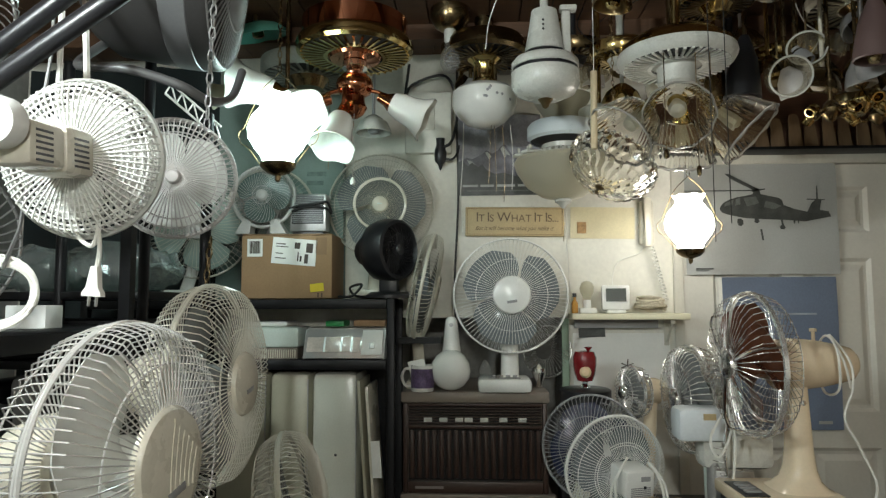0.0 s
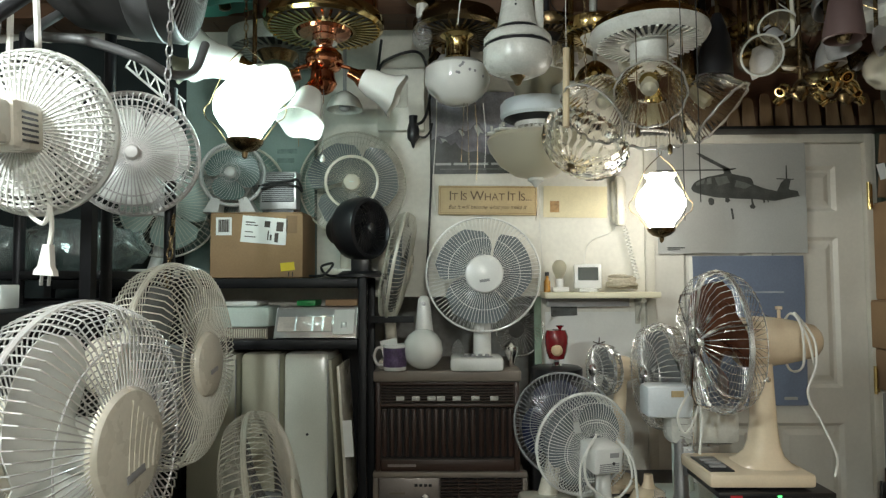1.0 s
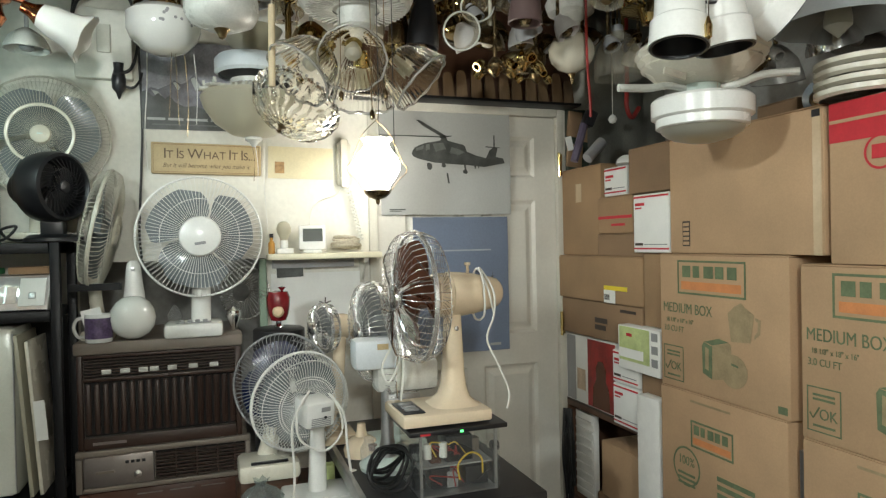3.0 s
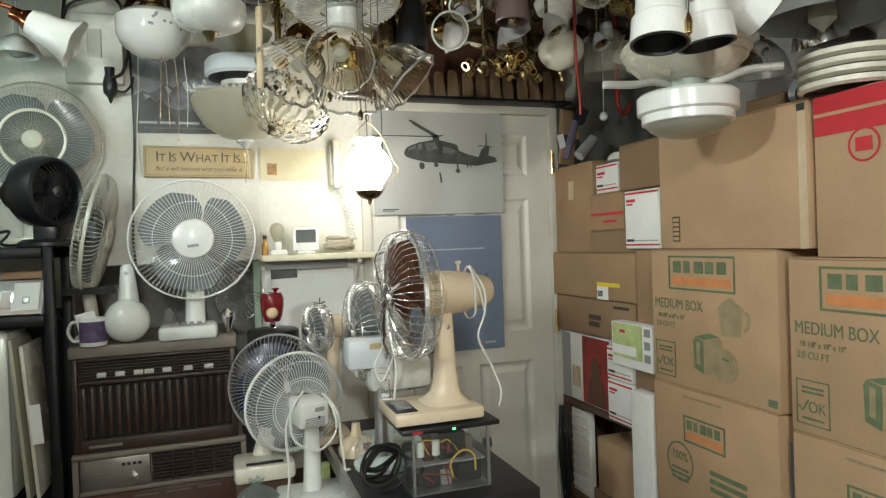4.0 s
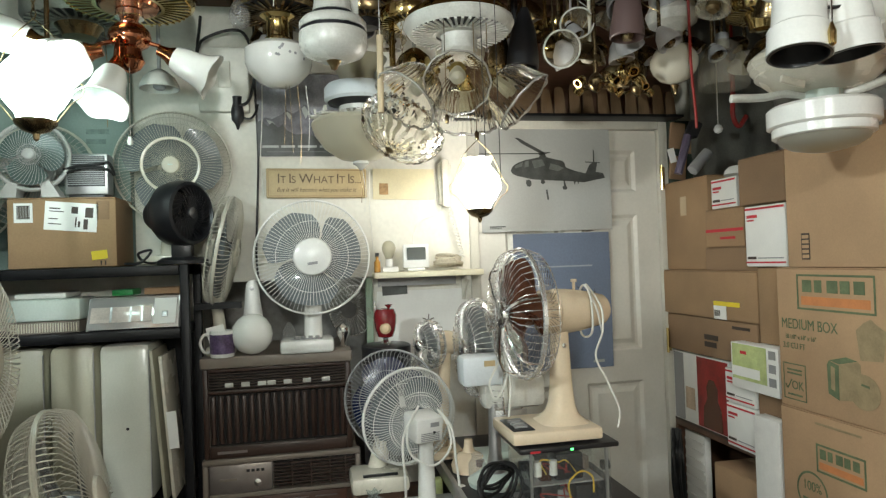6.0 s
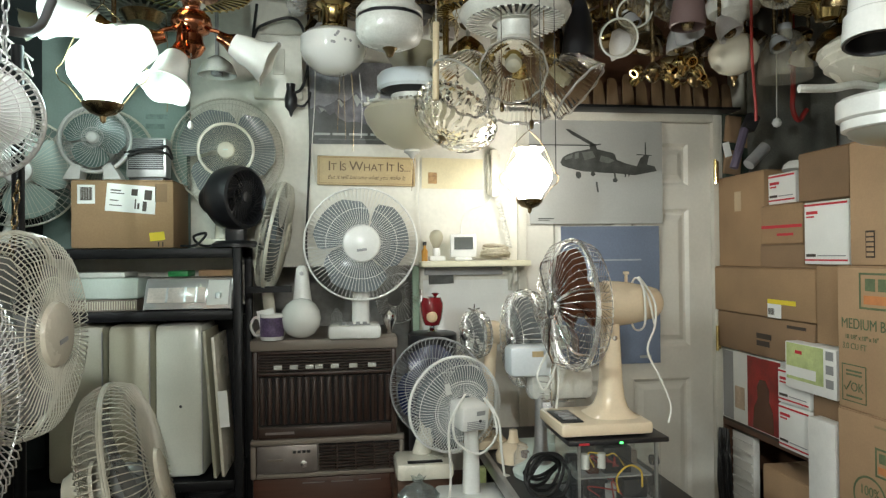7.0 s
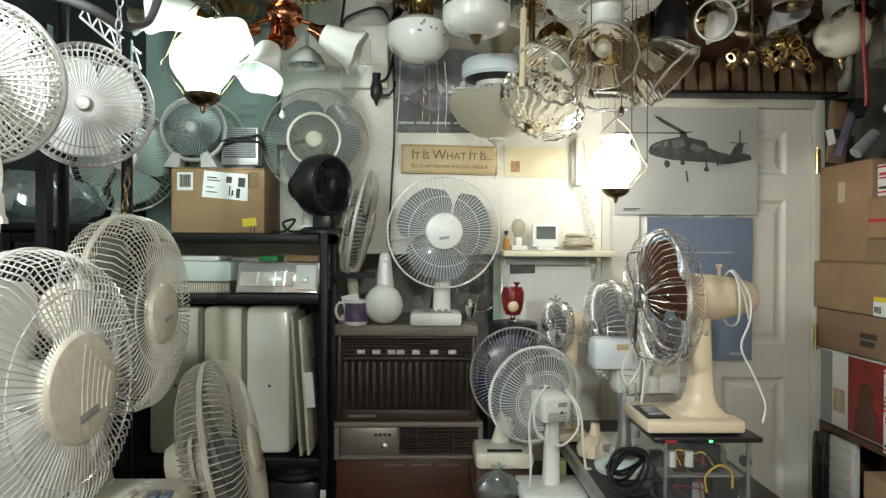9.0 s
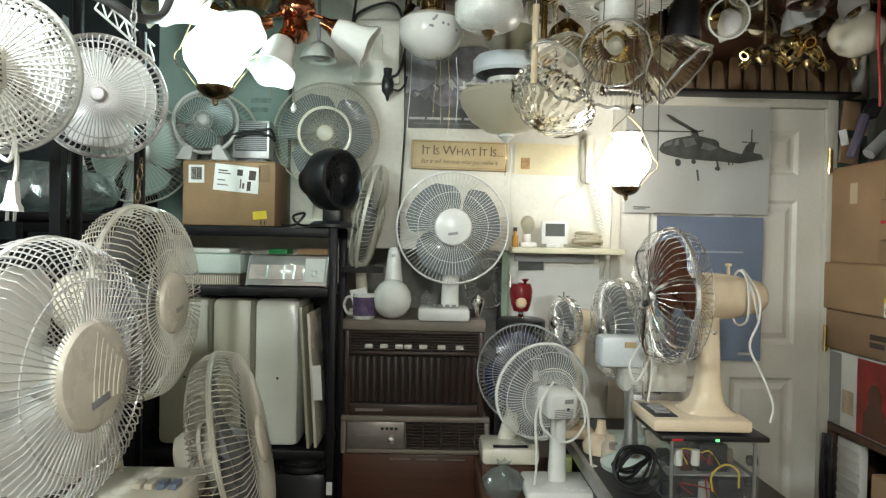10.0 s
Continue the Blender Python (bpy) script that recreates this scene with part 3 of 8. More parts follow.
part("body", Geo().lathe([(0, 0), (0.011, 0), (0.011, 0.035), (0.005, 0.045), (0.005, 0.055), (0, 0.055)], 16), mat("amber_glass", (0.5, 0.25, 0.05), 0.15, 0, 0.1, 9, 0), stain)
part("cap", Geo().lathe([(0, 0.068), (0.007, 0.068), (0.007, 0.055), (0, 0.055)], 12), DARKPL, stain)
ph = thing("wall_telephone", "cream wall telephone with a coiled cord", "telephone", (0.706, 2.799, 1.75))
part("body", Geo().box(-0.028, -0.035, 0, 0.02, -0.001, 0.15, bevel=0.008), IVORY, ph)
part("handset", Geo().box(-0.02, -0.06, -0.01, 0.008, -0.036, 0.16, bevel=0.008), IVORY, ph)
part("cord", Geo().sweep([(0.008 + 0.0075 * math.cos(a) + 0.0004 * i, -0.04 + 0.0075 * math.sin(a), -0.01 - 0.0017 * i) for i, a in [(i, i * 0.9) for i in range(110)]], 0.0022, 4), CORDW, ph)
part("lead", Geo().sweep(smooth_line([(-0.01, -0.02, 0.0), (-0.03, -0.01, -0.03), (-0.1, -0.008, -0.06), (-0.125, -0.02, -0.12), (-0.12, -0.04, -0.17)]), 0.0018, 5), CORDW, ph)

# cables and pipes on the wall
piece("wall_cable", Geo().sweep(smooth_line([(0.05, 2.793, 2.44), (0.047, 2.793, 2.2), (0.052, 2.793, 1.95), (0.045, 2.793, 1.78), (0.036, 2.793, 1.6), (0.04, 2.793, 1.5)]), 0.004), CORDB, "black cable down the wall", "cable")
piece("wall_cable", Geo().sweep(smooth_line([(0.075, 2.79, 2.44), (0.07, 2.79, 2.1), (0.06, 2.79, 1.93), (0.066, 2.79, 1.8)]), 0.002), CORDW, "white cord down the wall", "cable")
piece("wall_conduit", Geo().sweep(smooth_line([(0.80, 2.792, 2.3), (0.798, 2.792, 1.9), (0.796, 2.792, 1.3), (0.796, 2.792, 0.9)]), 0.006), TRIMP, "thin painted pipe beside the door frame", "pipe")
piece("wall_cable", Geo().sweep(smooth_line([(0.432, 2.792, 1.88), (0.43, 2.79, 1.75), (0.437, 2.788, 1.6), (0.433, 2.79, 1.53)]), 0.0016), CORDW, "thin white cord beside the sign", "cable")


# ---- fans ----
def dish(R, h, hub, flat=0.86):
    """A guard's profile from the hub to the rim: radius and height."""
    return [(hub, h), (R * 0.45, h * 1.02), (R * flat * 0.9, h * 0.94), (R * 0.94, h * 0.7), (R * 0.99, h * 0.3), (R, 0.0)]


def guard(R, h, hub, n, wire, swirl=0.0, rings=(), rim=0.003):
    g = Geo()
    prof = dish(R, h, hub)
    for i in range(n):
        a = 2 * math.pi * i / n
        pts = []
        for r, z in prof:
            b = a + swirl * (1 - r / R)
            pts.append((r * math.cos(b), r * math.sin(b), z))
        g.sweep(pts, wire, 4)
    for q in rings:
        r = R * q
        for (r0, z0), (r1, z1) in zip(prof, prof[1:]):
            if r0 <= r <= r1:
                z = z0 + (z1 - z0) * (r - r0) / (r1 - r0)
                g.ring(r, wire * 1.25, 56, 5, z - math.copysign(wire * 1.4, h))
                break
    g.ring(R, rim, 64, 6)
    return g


def blade_geo(R, hub, k, n, pitch=0.5, width=0.9, z0=0.0):
    """Blade k of n: a twisted, rounded paddle."""
    g = Geo()
    nr, nc = 7, 7
    vs = []
    for side in (0, 0.0018):
        for i in range(nr + 1):
            f = i / nr
            r = hub * 0.8 + (R * 0.86 - hub * 0.8) * f
            w = 1.08 * width * (2 * math.pi / n) * (0.55 + 0.45 * math.sin(math.pi * min(1, 0.25 + 0.6 * f))) * (1 if f < 0.8 else 1 - 1.1 * (f - 0.8) ** 2 * 8)
            for j in range(nc + 1):
                c = j / nc - 0.5
                a = 2 * math.pi * k / n + c * w + 0.35 * f
                vs.append((r * math.cos(a), r * math.sin(a), z0 + c * pitch * R * (0.55 - 0.25 * f) + side))
    m1 = (nr + 1) * (nc + 1)
    q = lambda i, j, s: s * m1 + i * (nc + 1) + j
    fs = []
    for i in range(nr):
        for j in range(nc):
            fs.append((q(i, j, 0), q(i, j + 1, 0), q(i + 1, j + 1, 0), q(i + 1, j, 0)))
            fs.append((q(i, j, 1), q(i + 1, j, 1), q(i + 1, j + 1, 1), q(i, j + 1, 1)))
    for i in range(nr):
        fs += [(q(i, 0, 0), q(i + 1, 0, 0), q(i + 1, 0, 1), q(i, 0, 1)), (q(i, nc, 0), q(i, nc, 1), q(i + 1, nc, 1), q(i + 1, nc, 0))]
    for j in range(nc):
        fs += [(q(nr, j, 0), q(nr, j + 1, 0), q(nr, j + 1, 1), q(nr, j, 1))]
    return g.add(vs, fs)


def placed(geo, m):
    geo.v = [tuple(m @ Vector(p)) for p in geo.v]
    return geo


def fan_head(fan, M, R, wires=96, front=0.05, rear=0.07, hub=0.04, wire=0.0012, gm=None, bm_=None, hm=None, mm=None, nb=3, swirl=0.0, rings=(0.6,), motor=(0.05, 0.11), cap=0.012, rrings=(0.6, 0.85), rim=0.0035, motor_box=False, badge=None, bpitch=0.5):
    tagged(part("front_guard", placed(guard(R, front, hub * 0.97, wires, wire, swirl, rings, rim), M), gm, fan), kind="stuff")
    tagged(part("rear_guard", placed(guard(R, -rear, R * 0.3, wires, wire, -swirl, rrings, rim), M @ pose(0, 0, -0.004)), gm, fan), kind="stuff")
    cp = part("hub_cap", placed(Geo().lathe([(0, front + cap), (hub * 0.7, front + cap * 0.92), (hub * 0.93, front + cap * 0.6), (hub, front), (hub, front - 0.006), (hub * 0.6, front - 0.008), (0, front - 0.008)], 36), M), hm, fan)
    if badge:
        part("badge", placed(Geo().box(-hub * 0.26, -hub * 0.07, front + cap, hub * 0.26, hub * 0.07, front + cap + 0.0015, bevel=0.0005), M @ pose(0, -hub * badge[1], 0, 0, 0, badge[2])), badge[0], cp)
    part("spinner", placed(Geo().lathe([(0, 0.03), (R * 0.14, 0.026), (R * 0.2, 0.0), (R * 0.2, -0.03), (0, -0.03)], 28), M), bm_, fan)
    for k in range(nb):
        part("blade", placed(blade_geo(R, R * 0.2, k, nb, bpitch), M), bm_, fan)
    if motor:
        r, L = motor
        if motor_box:
            part("motor_housing", placed(Geo().box(-r, -r * 0.8, -rear - L, r, r * 0.9, -rear + 0.004, bevel=r * 0.25), M), mm, fan)
        else:
            part("motor_housing", placed(Geo().lathe([(R * 0.3, -rear + 0.004), (r * 1.15, -rear - 0.01), (r * 1.1, -rear - L * 0.5), (r * 0.85, -rear - L * 0.9), (r * 0.5, -rear - L), (0, -rear - L)], 32), M), mm, fan)


def fan_base(fan, at, w, d, h, material, top=None, panel=None, neck=None, m_neck=None, keys=None):
    """A sloped foot with a neck up to the head; at: the foot's centre in the fan's own frame."""
    x, y, z = at
    g = Geo().box(x - w / 2, y - d / 2, z, x + w / 2, y + d / 2, z + h, bevel=min(h, w) * 0.28)
    b = part("base", g, material, fan)
    if neck:
        r0, r1, p0, p1 = neck
        pts = smooth_line([p0, (Vector(p0) + Vector(p1)) / 2, p1], 5)
        n = Geo()
        vs = []
        for i, p in enumerate(pts):
            r = r0 + (r1 - r0) * i / (len(pts) - 1)
            for s in range(14):
                a = 2 * math.pi * s / 14
                vs.append((p[0] + r * math.cos(a), p[1] + r * 0.75 * math.sin(a), p[2]))
        fs = [(i * 14 + s, i * 14 + (s + 1) % 14, (i + 1) * 14 + (s + 1) % 14, (i + 1) * 14 + s) for i in range(len(pts) - 1) for s in range(14)]
        part("neck", n.add(vs, fs), m_neck or material, fan)
    if panel:
        part("control_panel", Geo().box(x - w * 0.3, y - d / 2 + 0.008, z + h + 0.0005, x + w * 0.3, y - d / 2 + 0.03, z + h + 0.003, bevel=0.001), panel, b)
    if keys:
        for k in range(4):
            part("key", Geo().box(x - 0.04 + 0.022 * k, y - d / 2 + 0.012, z + h + 0.002, x - 0.026 + 0.022 * k, y - d / 2 + 0.03, z + h + 0.01, bevel=0.002), keys, b)
    return b


def cord(name, label, pts, r, material, fan=None):
    g = Geo().sweep(smooth_line(pts), r, 6)
    if fan is not None:
        return part(name, placed(g, fan.matrix_basis.inverted()), material, fan, label)
    return piece(name, g, material, label, "cord")


def local(fan, m):
    return fan.matrix_basis.inverted() @ m


# white table fan on the air conditioner
f = thing("table_fan", "white table fan with clear grey blades on the air conditioner", "fan", (0.2, 2.68, 1.267))
fan_head(f, local(f, aim((0.02, -1, 0.02), (0.224, 2.625, 1.575))), 0.184, 84, 0.045, 0.07, 0.061, 0.0008, WWIRE, BLADEC, WPLASTIC, WPLASTIC, 3, rings=(0.62,), badge=(GREYPL, 0.35, 8), rrings=())
fan_base(f, (0, -0.03, 0), 0.17, 0.13, 0.045, WPLASTIC, panel=GREYPL, neck=(0.03, 0.026, (0.02, -0.02, 0.04), (0.024, 0.05, 0.3)), keys=GREYPL)

# big cream-ringed fan against the wall
f = thing("table_fan", "ivory table fan with a wide ringed guard against the wall", "fan", (-0.23, 2.71, 1.567))
fan_head(f, local(f, aim((0.06, -1, 0.0), (-0.212, 2.715, 1.884))), 0.18, 92, 0.05, 0.055, 0.028, 0.00065, TWIRE, BLADEC, IVORY, IVORY, 3, rings=(0.86,), motor=(0.04, 0.012), badge=(TEALBOX, 0.0, 0))
fan_base(f, (0, 0.0, 0), 0.16, 0.12, 0.03, IVORY, neck=(0.026, 0.022, (0, 0, 0.03), (0.0, 0.05, 0.3)))

part("trim_ring", placed(Geo().lathe([(0.081, 0.051), (0.082, 0.0545), (0.089, 0.0555), (0.091, 0.0535), (0.0905, 0.0505)], 64), local(f, aim((0.06, -1, 0.0), (-0.212, 2.715, 1.884)))), IVORY, f, "broad ivory trim ring")

# fan standing edge-on beside it
f = thing("table_fan", "ivory fan turned edge-on beside the rack", "fan", (-0.075, 2.72, 1.267))
fan_head(f, local(f, aim((0.985, 0.01, -0.2), (-0.056, 2.69, 1.605))), 0.18, 80, 0.035, 0.035, 0.05, 0.0011, TWIRE, BLADEC, IVORY, IVORY, 3, rings=(0.6,), motor=(0.04, 0.03))
fan_base(f, (0, 0.0, 0), 0.09, 0.12, 0.03, IVORY, neck=(0.02, 0.018, (0, 0, 0.03), (-0.03, 0.0, 0.32)))

# black turbo fan
f = thing("turbo_fan", "small black round air circulator on the rack", "fan", (-0.168, 2.6, 1.567))
M = local(f, aim((0.84, -0.54, 0.0), (-0.166, 2.595, 1.722))) @ Matrix.Diagonal((1.1, 1.1, 1.1, 1))
part("shell", placed(Geo().lathe([(0.06, -0.055), (0.075, -0.052), (0.088, -0.035), (0.093, -0.008), (0.092, 0.02), (0.087, 0.036), (0.079, 0.04), (0.074, 0.03), (0.072, -0.02)], 44), M), DARKPL, f)
g = Geo()
for i in range(30):
    a = 2 * math.pi * i / 30
    g.sweep([(0.016 * math.cos(a), 0.016 * math.sin(a), 0.036), (0.045 * math.cos(a + 0.25), 0.045 * math.sin(a + 0.25), 0.034), (0.076 * math.cos(a + 0.6), 0.076 * math.sin(a + 0.6), 0.03)], 0.0014, 4)
part("front_grille", placed(g.ring(0.045, 0.0015, 40, 4, 0.034), M), DARKPL, f)
part("badge", placed(Geo().lathe([(0, 0.042), (0.015, 0.04), (0.017, 0.034), (0, 0.03)], 24), M), DARKPL, f)
for k in range(3):
    part("blade", placed(blade_geo(0.08, 0.018, k, 3, 0.5), M), DARKPL, f)
part("motor_housing", placed(Geo().lathe([(0.062, -0.054), (0.05, -0.068), (0.042, -0.1), (0.036, -0.108), (0, -0.11)], 36), M), DARKPL, f)
part("stand", Geo().box(-0.03, -0.025, 0.012, 0.03, 0.03, 0.075, bevel=0.008).lathe([(0, 0), (0.075, 0), (0.075, 0.01), (0.06, 0.02), (0, 0.022)], 32), DARKPL, f)
cord("cord", "black power cord", [(-0.2, 2.64, 1.58), (-0.27, 2.6, 1.573), (-0.29, 2.57, 1.6), (-0.25, 2.56, 1.61), (-0.28, 2.56, 1.575), (-0.33, 2.58, 1.572)], 0.004, CORDB, f)

# white swirl fan with feet, on the carton
f = thing("floor_fan", "small white fan with a swirled guard on a carton", "fan", (-0.585, 2.6, 1.7755))
M = local(f, aim((0.1, -1, 0.05), (-0.58, 2.585, 1.9)))
fan_head(f, M, 0.1, 48, 0.03, 0.04, 0.018, 0.0007, AGEDW, BLADET, AGEDW, AGEDW, 3, swirl=0.9, rings=(0.3,), motor=(0.03, 0.03), rim=0.006)
for s in (-1, 1):
    part("foot", Geo().plate([(s * 0.03, 0.04), (s * 0.055, 0.05), (s * 0.085, 0.0), (s * 0.035, 0.0)], 0.05, pose(0, 0.02, 0.001)), AGEDW, f)

# fan behind the rack, seen past the posts
f = thing("table_fan", "teal-bladed fan standing behind the rack", "fan", (-0.85, 2.63, 1.567))
fan_head(f, local(f, aim((0.3, -1, 0.0), (-0.80, 2.6, 1.80))), 0.165, 60, 0.045, 0.06, 0.04, 0.0008, TWIRE, BLADEP, AGEDW, AGEDW, 4, rings=(0.8,), motor=(0.035, 0.05))
fan_base(f, (0, 0.0, 0), 0.13, 0.12, 0.03, WPLASTIC, neck=(0.022, 0.02, (0, 0, 0.03), (0.03, 0.05, 0.2)))
f = thing("table_fan", "dusty fan with a bright rim against the wall", "fan", (-0.60, 2.72, 1.567))
fan_head(f, local(f, aim((0.1, -1, 0.0), (-0.60, 2.72, 1.87))), 0.15, 60, 0.02, 0.03, 0.04, 0.0007, TWIRE, BLADEP, AGEDW, AGEDW, 4, rings=(0.8,), motor=(0.03, 0.02), rim=0.005)
fan_base(f, (0, 0.0, 0), 0.13, 0.1, 0.03, WPLASTIC, neck=(0.022, 0.02, (0, 0.0, 0.03), (0, 0.02, 0.28)))

# the two fans turned away, low beside the air conditioners
f = thing("table_fan", "white table fan seen from behind with a looped cord", "fan", (0.52, 2.28, 0.83))
fan_head(f, local(f, aim((-0.3, 0.95, 0.12), (0.485, 2.36, 1.10))), 0.142, 90, 0.04, 0.055, 0.05, 0.0009, WWIRE, BLADEC, WPLASTIC, WPLASTIC, 3, motor=(0.042, 0.085), rrings=(0.55, 0.6, 0.9), motor_box=True)
fan_base(f, (0, -0.01, 0), 0.19, 0.17, 0.04, WPLASTIC, neck=(0.026, 0.02, (0, 0.0, 0.04), (0.005, 0.02, 0.235)), panel=None)
MB = local(f, aim((-0.3, 0.95, 0.12), (0.485, 2.36, 1.10)))
part("rating_plate", placed(Geo().box(-0.026, 0.012, -0.1415, 0.0, 0.024, -0.1403), MB), GREYPL, f)
for k in range(5):
    part("vent", placed(Geo().box(-0.028, -0.026 + 0.005 * k, -0.1412, 0.028, -0.0235 + 0.005 * k, -0.1402), MB), GREYPL, f)
part("screw", placed(Geo().lathe([(0, -0.142), (0.004, -0.1415), (0.004, -0.139)], 10, m=pose(-0.012, -0.004, 0)), MB), DARKPL, f)
cord("cord", "looped white power cord", [(0.50, 2.25, 1.15), (0.462, 2.215, 1.1), (0.47, 2.21, 1.03), (0.53, 2.2, 1.0), (0.58, 2.22, 1.04), (0.575, 2.23, 1.1), (0.55, 2.24, 1.14), (0.585, 2.22, 1.09), (0.592, 2.21, 1.0), (0.6, 2.21, 0.93)], 0.0035, CORDW, f)
cord("cord", "looped white power cord", [(0.49, 2.24, 1.14), (0.45, 2.22, 1.07), (0.452, 2.21, 0.95), (0.447, 2.21, 0.88)], 0.0035, CORDW, f)
part("plug", placed(Geo().box(-0.011, -0.009, -0.04, 0.011, 0.009, 0.0, bevel=0.004).box(-0.007, -0.001, -0.055, -0.005, 0.001, -0.04).box(0.005, -0.001, -0.055, 0.007, 0.001, -0.04), local(f, pose(0.603, 2.21, 0.935, 0, -8, 30))), CORDW, f)
f = thing("table_fan", "old dark-wired fan with blue blades on a cream base", "fan", (0.4, 2.44, 0.88))
fan_head(f, local(f, aim((-0.4, -0.9, 0.1), (0.45, 2.48, 1.125))), 0.152, 70, 0.035, 0.05, 0.04, 0.0011, GREYPL, BLADEBL, GREYPL, IVORY, 4, motor=(0.04, 0.06))
fan_base(f, (0, -0.01, 0), 0.17, 0.15, 0.05, IVORY, panel=DARKPL, neck=(0.03, 0.02, (0, 0.03, 0.05), (0.04, 0.06, 0.2)))

# cream fan with a chrome guard, turned aside, on the instrument case
f = thing("table_fan", "vintage cream table fan with chrome guard and brown blades", "fan", (0.8, 2.04, 1.098))
fan_head(f, local(f, aim((-0.998, -0.05, 0.0), (0.738, 2.05, 1.408))), 0.163, 52, 0.05, 0.055, 0.036, 0.0009, CHROMEW, BLADEB, CHROME, CREAM, 4, rings=(), motor=None, rrings=(0.93,), rim=0.0045, bpitch=0.75)
M = local(f, aim((-0.998, -0.05, 0.0), (0.738, 2.05, 1.408)))
for i in range(6):
    a = 2 * math.pi * i / 6 + 0.3
    g = Geo().sweep([(r * math.cos(a), r * math.sin(a), z + 0.002) for r, z in dish(0.163, 0.05, 0.034)], 0.003, 5)
    part("guard_strap", placed(g, M), CHROME, f)
part("motor_housing", placed(Geo().lathe([(0.05, -0.05), (0.056, -0.056), (0.056, -0.09), (0.059, -0.092), (0.057, -0.125), (0.053, -0.16), (0.044, -0.205), (0.038, -0.228), (0.028, -0.238), (0, -0.24)], 36), M), CREAM, f)
part("oscillation_knob", placed(Geo().sweep([(0, 0.05, -0.15), (0, 0.075, -0.15)], 0.004, 8).lathe([(0, 0.0), (0.008, 0.001), (0.008, 0.008), (0, 0.009)], 12, m=pose(0, 0.073, -0.15, -90, 0, 0)), M), CREAM, f)
neck = Geo()
vs, fs = [], []
prof = [(0.0, 0.1, 0.075), (0.01, 0.07, 0.06), (0.026, 0.05, 0.045), (0.05, 0.04, 0.038), (0.09, 0.034, 0.034), (0.17, 0.03, 0.028), (0.24, 0.027, 0.024), (0.28, 0.026, 0.022)]
for z, a, b in prof:
    for s in range(24):
        t = 2 * math.pi * s / 24
        c, d = math.cos(t), math.sin(t)
        vs.append((0.042 + math.copysign(abs(c) ** 0.6, c) * a * (0.66 if c > 0 else 0.8), 0.01 + math.copysign(abs(d) ** 0.6, d) * b, 0.03 + z))
fs = [(i * 24 + s, i * 24 + (s + 1) % 24, (i + 1) * 24 + (s + 1) % 24, (i + 1) * 24 + s) for i in range(len(prof) - 1) for s in range(24)]
part("neck", neck.add(vs, fs), CREAM, f)
part("pivot_screw", placed(Geo().lathe([(0, 0.004), (0.006, 0.003), (0.007, 0)], 12), aim((0, -1, 0), (0.042, -0.016, 0.226))), CHROME, f)
b = part("base", Geo().box(-0.122, -0.09, 0.004, 0.107, 0.1, 0.034, bevel=0.008), CREAM, f)
part("control_panel", Geo().box(-0.115, -0.07, 0.0343, -0.06, 0.05, 0.037, bevel=0.001), DARKPL, b, "dark striped control panel")
for k in range(3):
    part("key", Geo().box(-0.105, -0.05 + 0.028 * k, 0.037, -0.07, -0.035 + 0.028 * k, 0.042, bevel=0.002), GREYPL, b)
cord("cord", "white power cord wrapped over the motor", [(0.935, 2.0, 1.36), (0.915, 1.985, 1.42), (0.905, 2.02, 1.47), (0.91, 2.07, 1.46), (0.905, 2.085, 1.4), (0.9, 2.04, 1.345), (0.905, 1.99, 1.36), (0.9, 1.98, 1.44), (0.91, 2.03, 1.475), (0.93, 1.99, 1.42), (0.925, 1.975, 1.36), (0.905, 1.975, 1.3), (0.93, 1.97, 1.24), (0.955, 1.96, 1.17), (0.95, 1.96, 1.125)], 0.0028, CORDW, f)

# chrome-guard fans behind it
f = thing("table_fan", "chrome-guarded fan with pale blue motor among other fans", "fan", (0.76, 2.36, 0.935))
fan_head(f, local(f, aim((-1.0, -0.1, 0.0), (0.70, 2.36, 1.285))), 0.145, 56, 0.045, 0.05, 0.032, 0.0014, CHROMEW, BLADEG, CHROME, TEALBOX, 4, rings=(0.7,), motor=(0.04, 0.09))
fan_base(f, (0, -0.01, 0), 0.16, 0.15, 0.04, TEALBOX, neck=(0.03, 0.022, (0, 0, 0.04), (-0.01, 0, 0.32)))
f = thing("table_fan", "pale blue boxed-motor fan turned away", "fan", (0.70, 2.2, 0.935))
PALEBLUE = mat("pale_blue_white_plastic", (0.66, 0.7, 0.72), 0.3, 0, 0.1, 9.0, 0.03, dust=0.15)
part("motor_housing", Geo().box(-0.09, -0.03, 0.27, 0.03, 0.05, 0.352, bevel=0.014), PALEBLUE, f)
part("lower_housing", Geo().box(-0.03, -0.015, 0.2, 0.15, 0.06, 0.29, bevel=0.02), WMOTOR, f)
part("clamp_plate", Geo().box(0.0, -0.02, 0.13, 0.09, -0.012, 0.2, bevel=0.002), STEEL, f)
for x in (0.015, 0.07):
    part("clamp_screw", Geo().lathe([(0, 0.003), (0.006, 0.002), (0.007, 0)], 12, m=aim((0, -1, 0), (x, -0.02, 0.17))), CHROME, f)
part("badge", Geo().box(-0.03, -0.034, 0.325, 0.0, -0.0305, 0.34), SIGNM, f)
part("post", Geo().lathe([(0.028, 0.03), (0.018, 0.08), (0.014, 0.26)], 16), STEEL, f)
part("base", Geo().lathe([(0, 0), (0.075, 0), (0.078, 0.012), (0.05, 0.03), (0, 0.036)], 32), TEALBOX, f)
part("guard", placed(guard(0.125, -0.045, 0.03, 48, 0.0012, 0, (0.6, 0.85)), pose(0.08, 0.07, 0.24, 90, 0, 60)), CHROMEW, f)
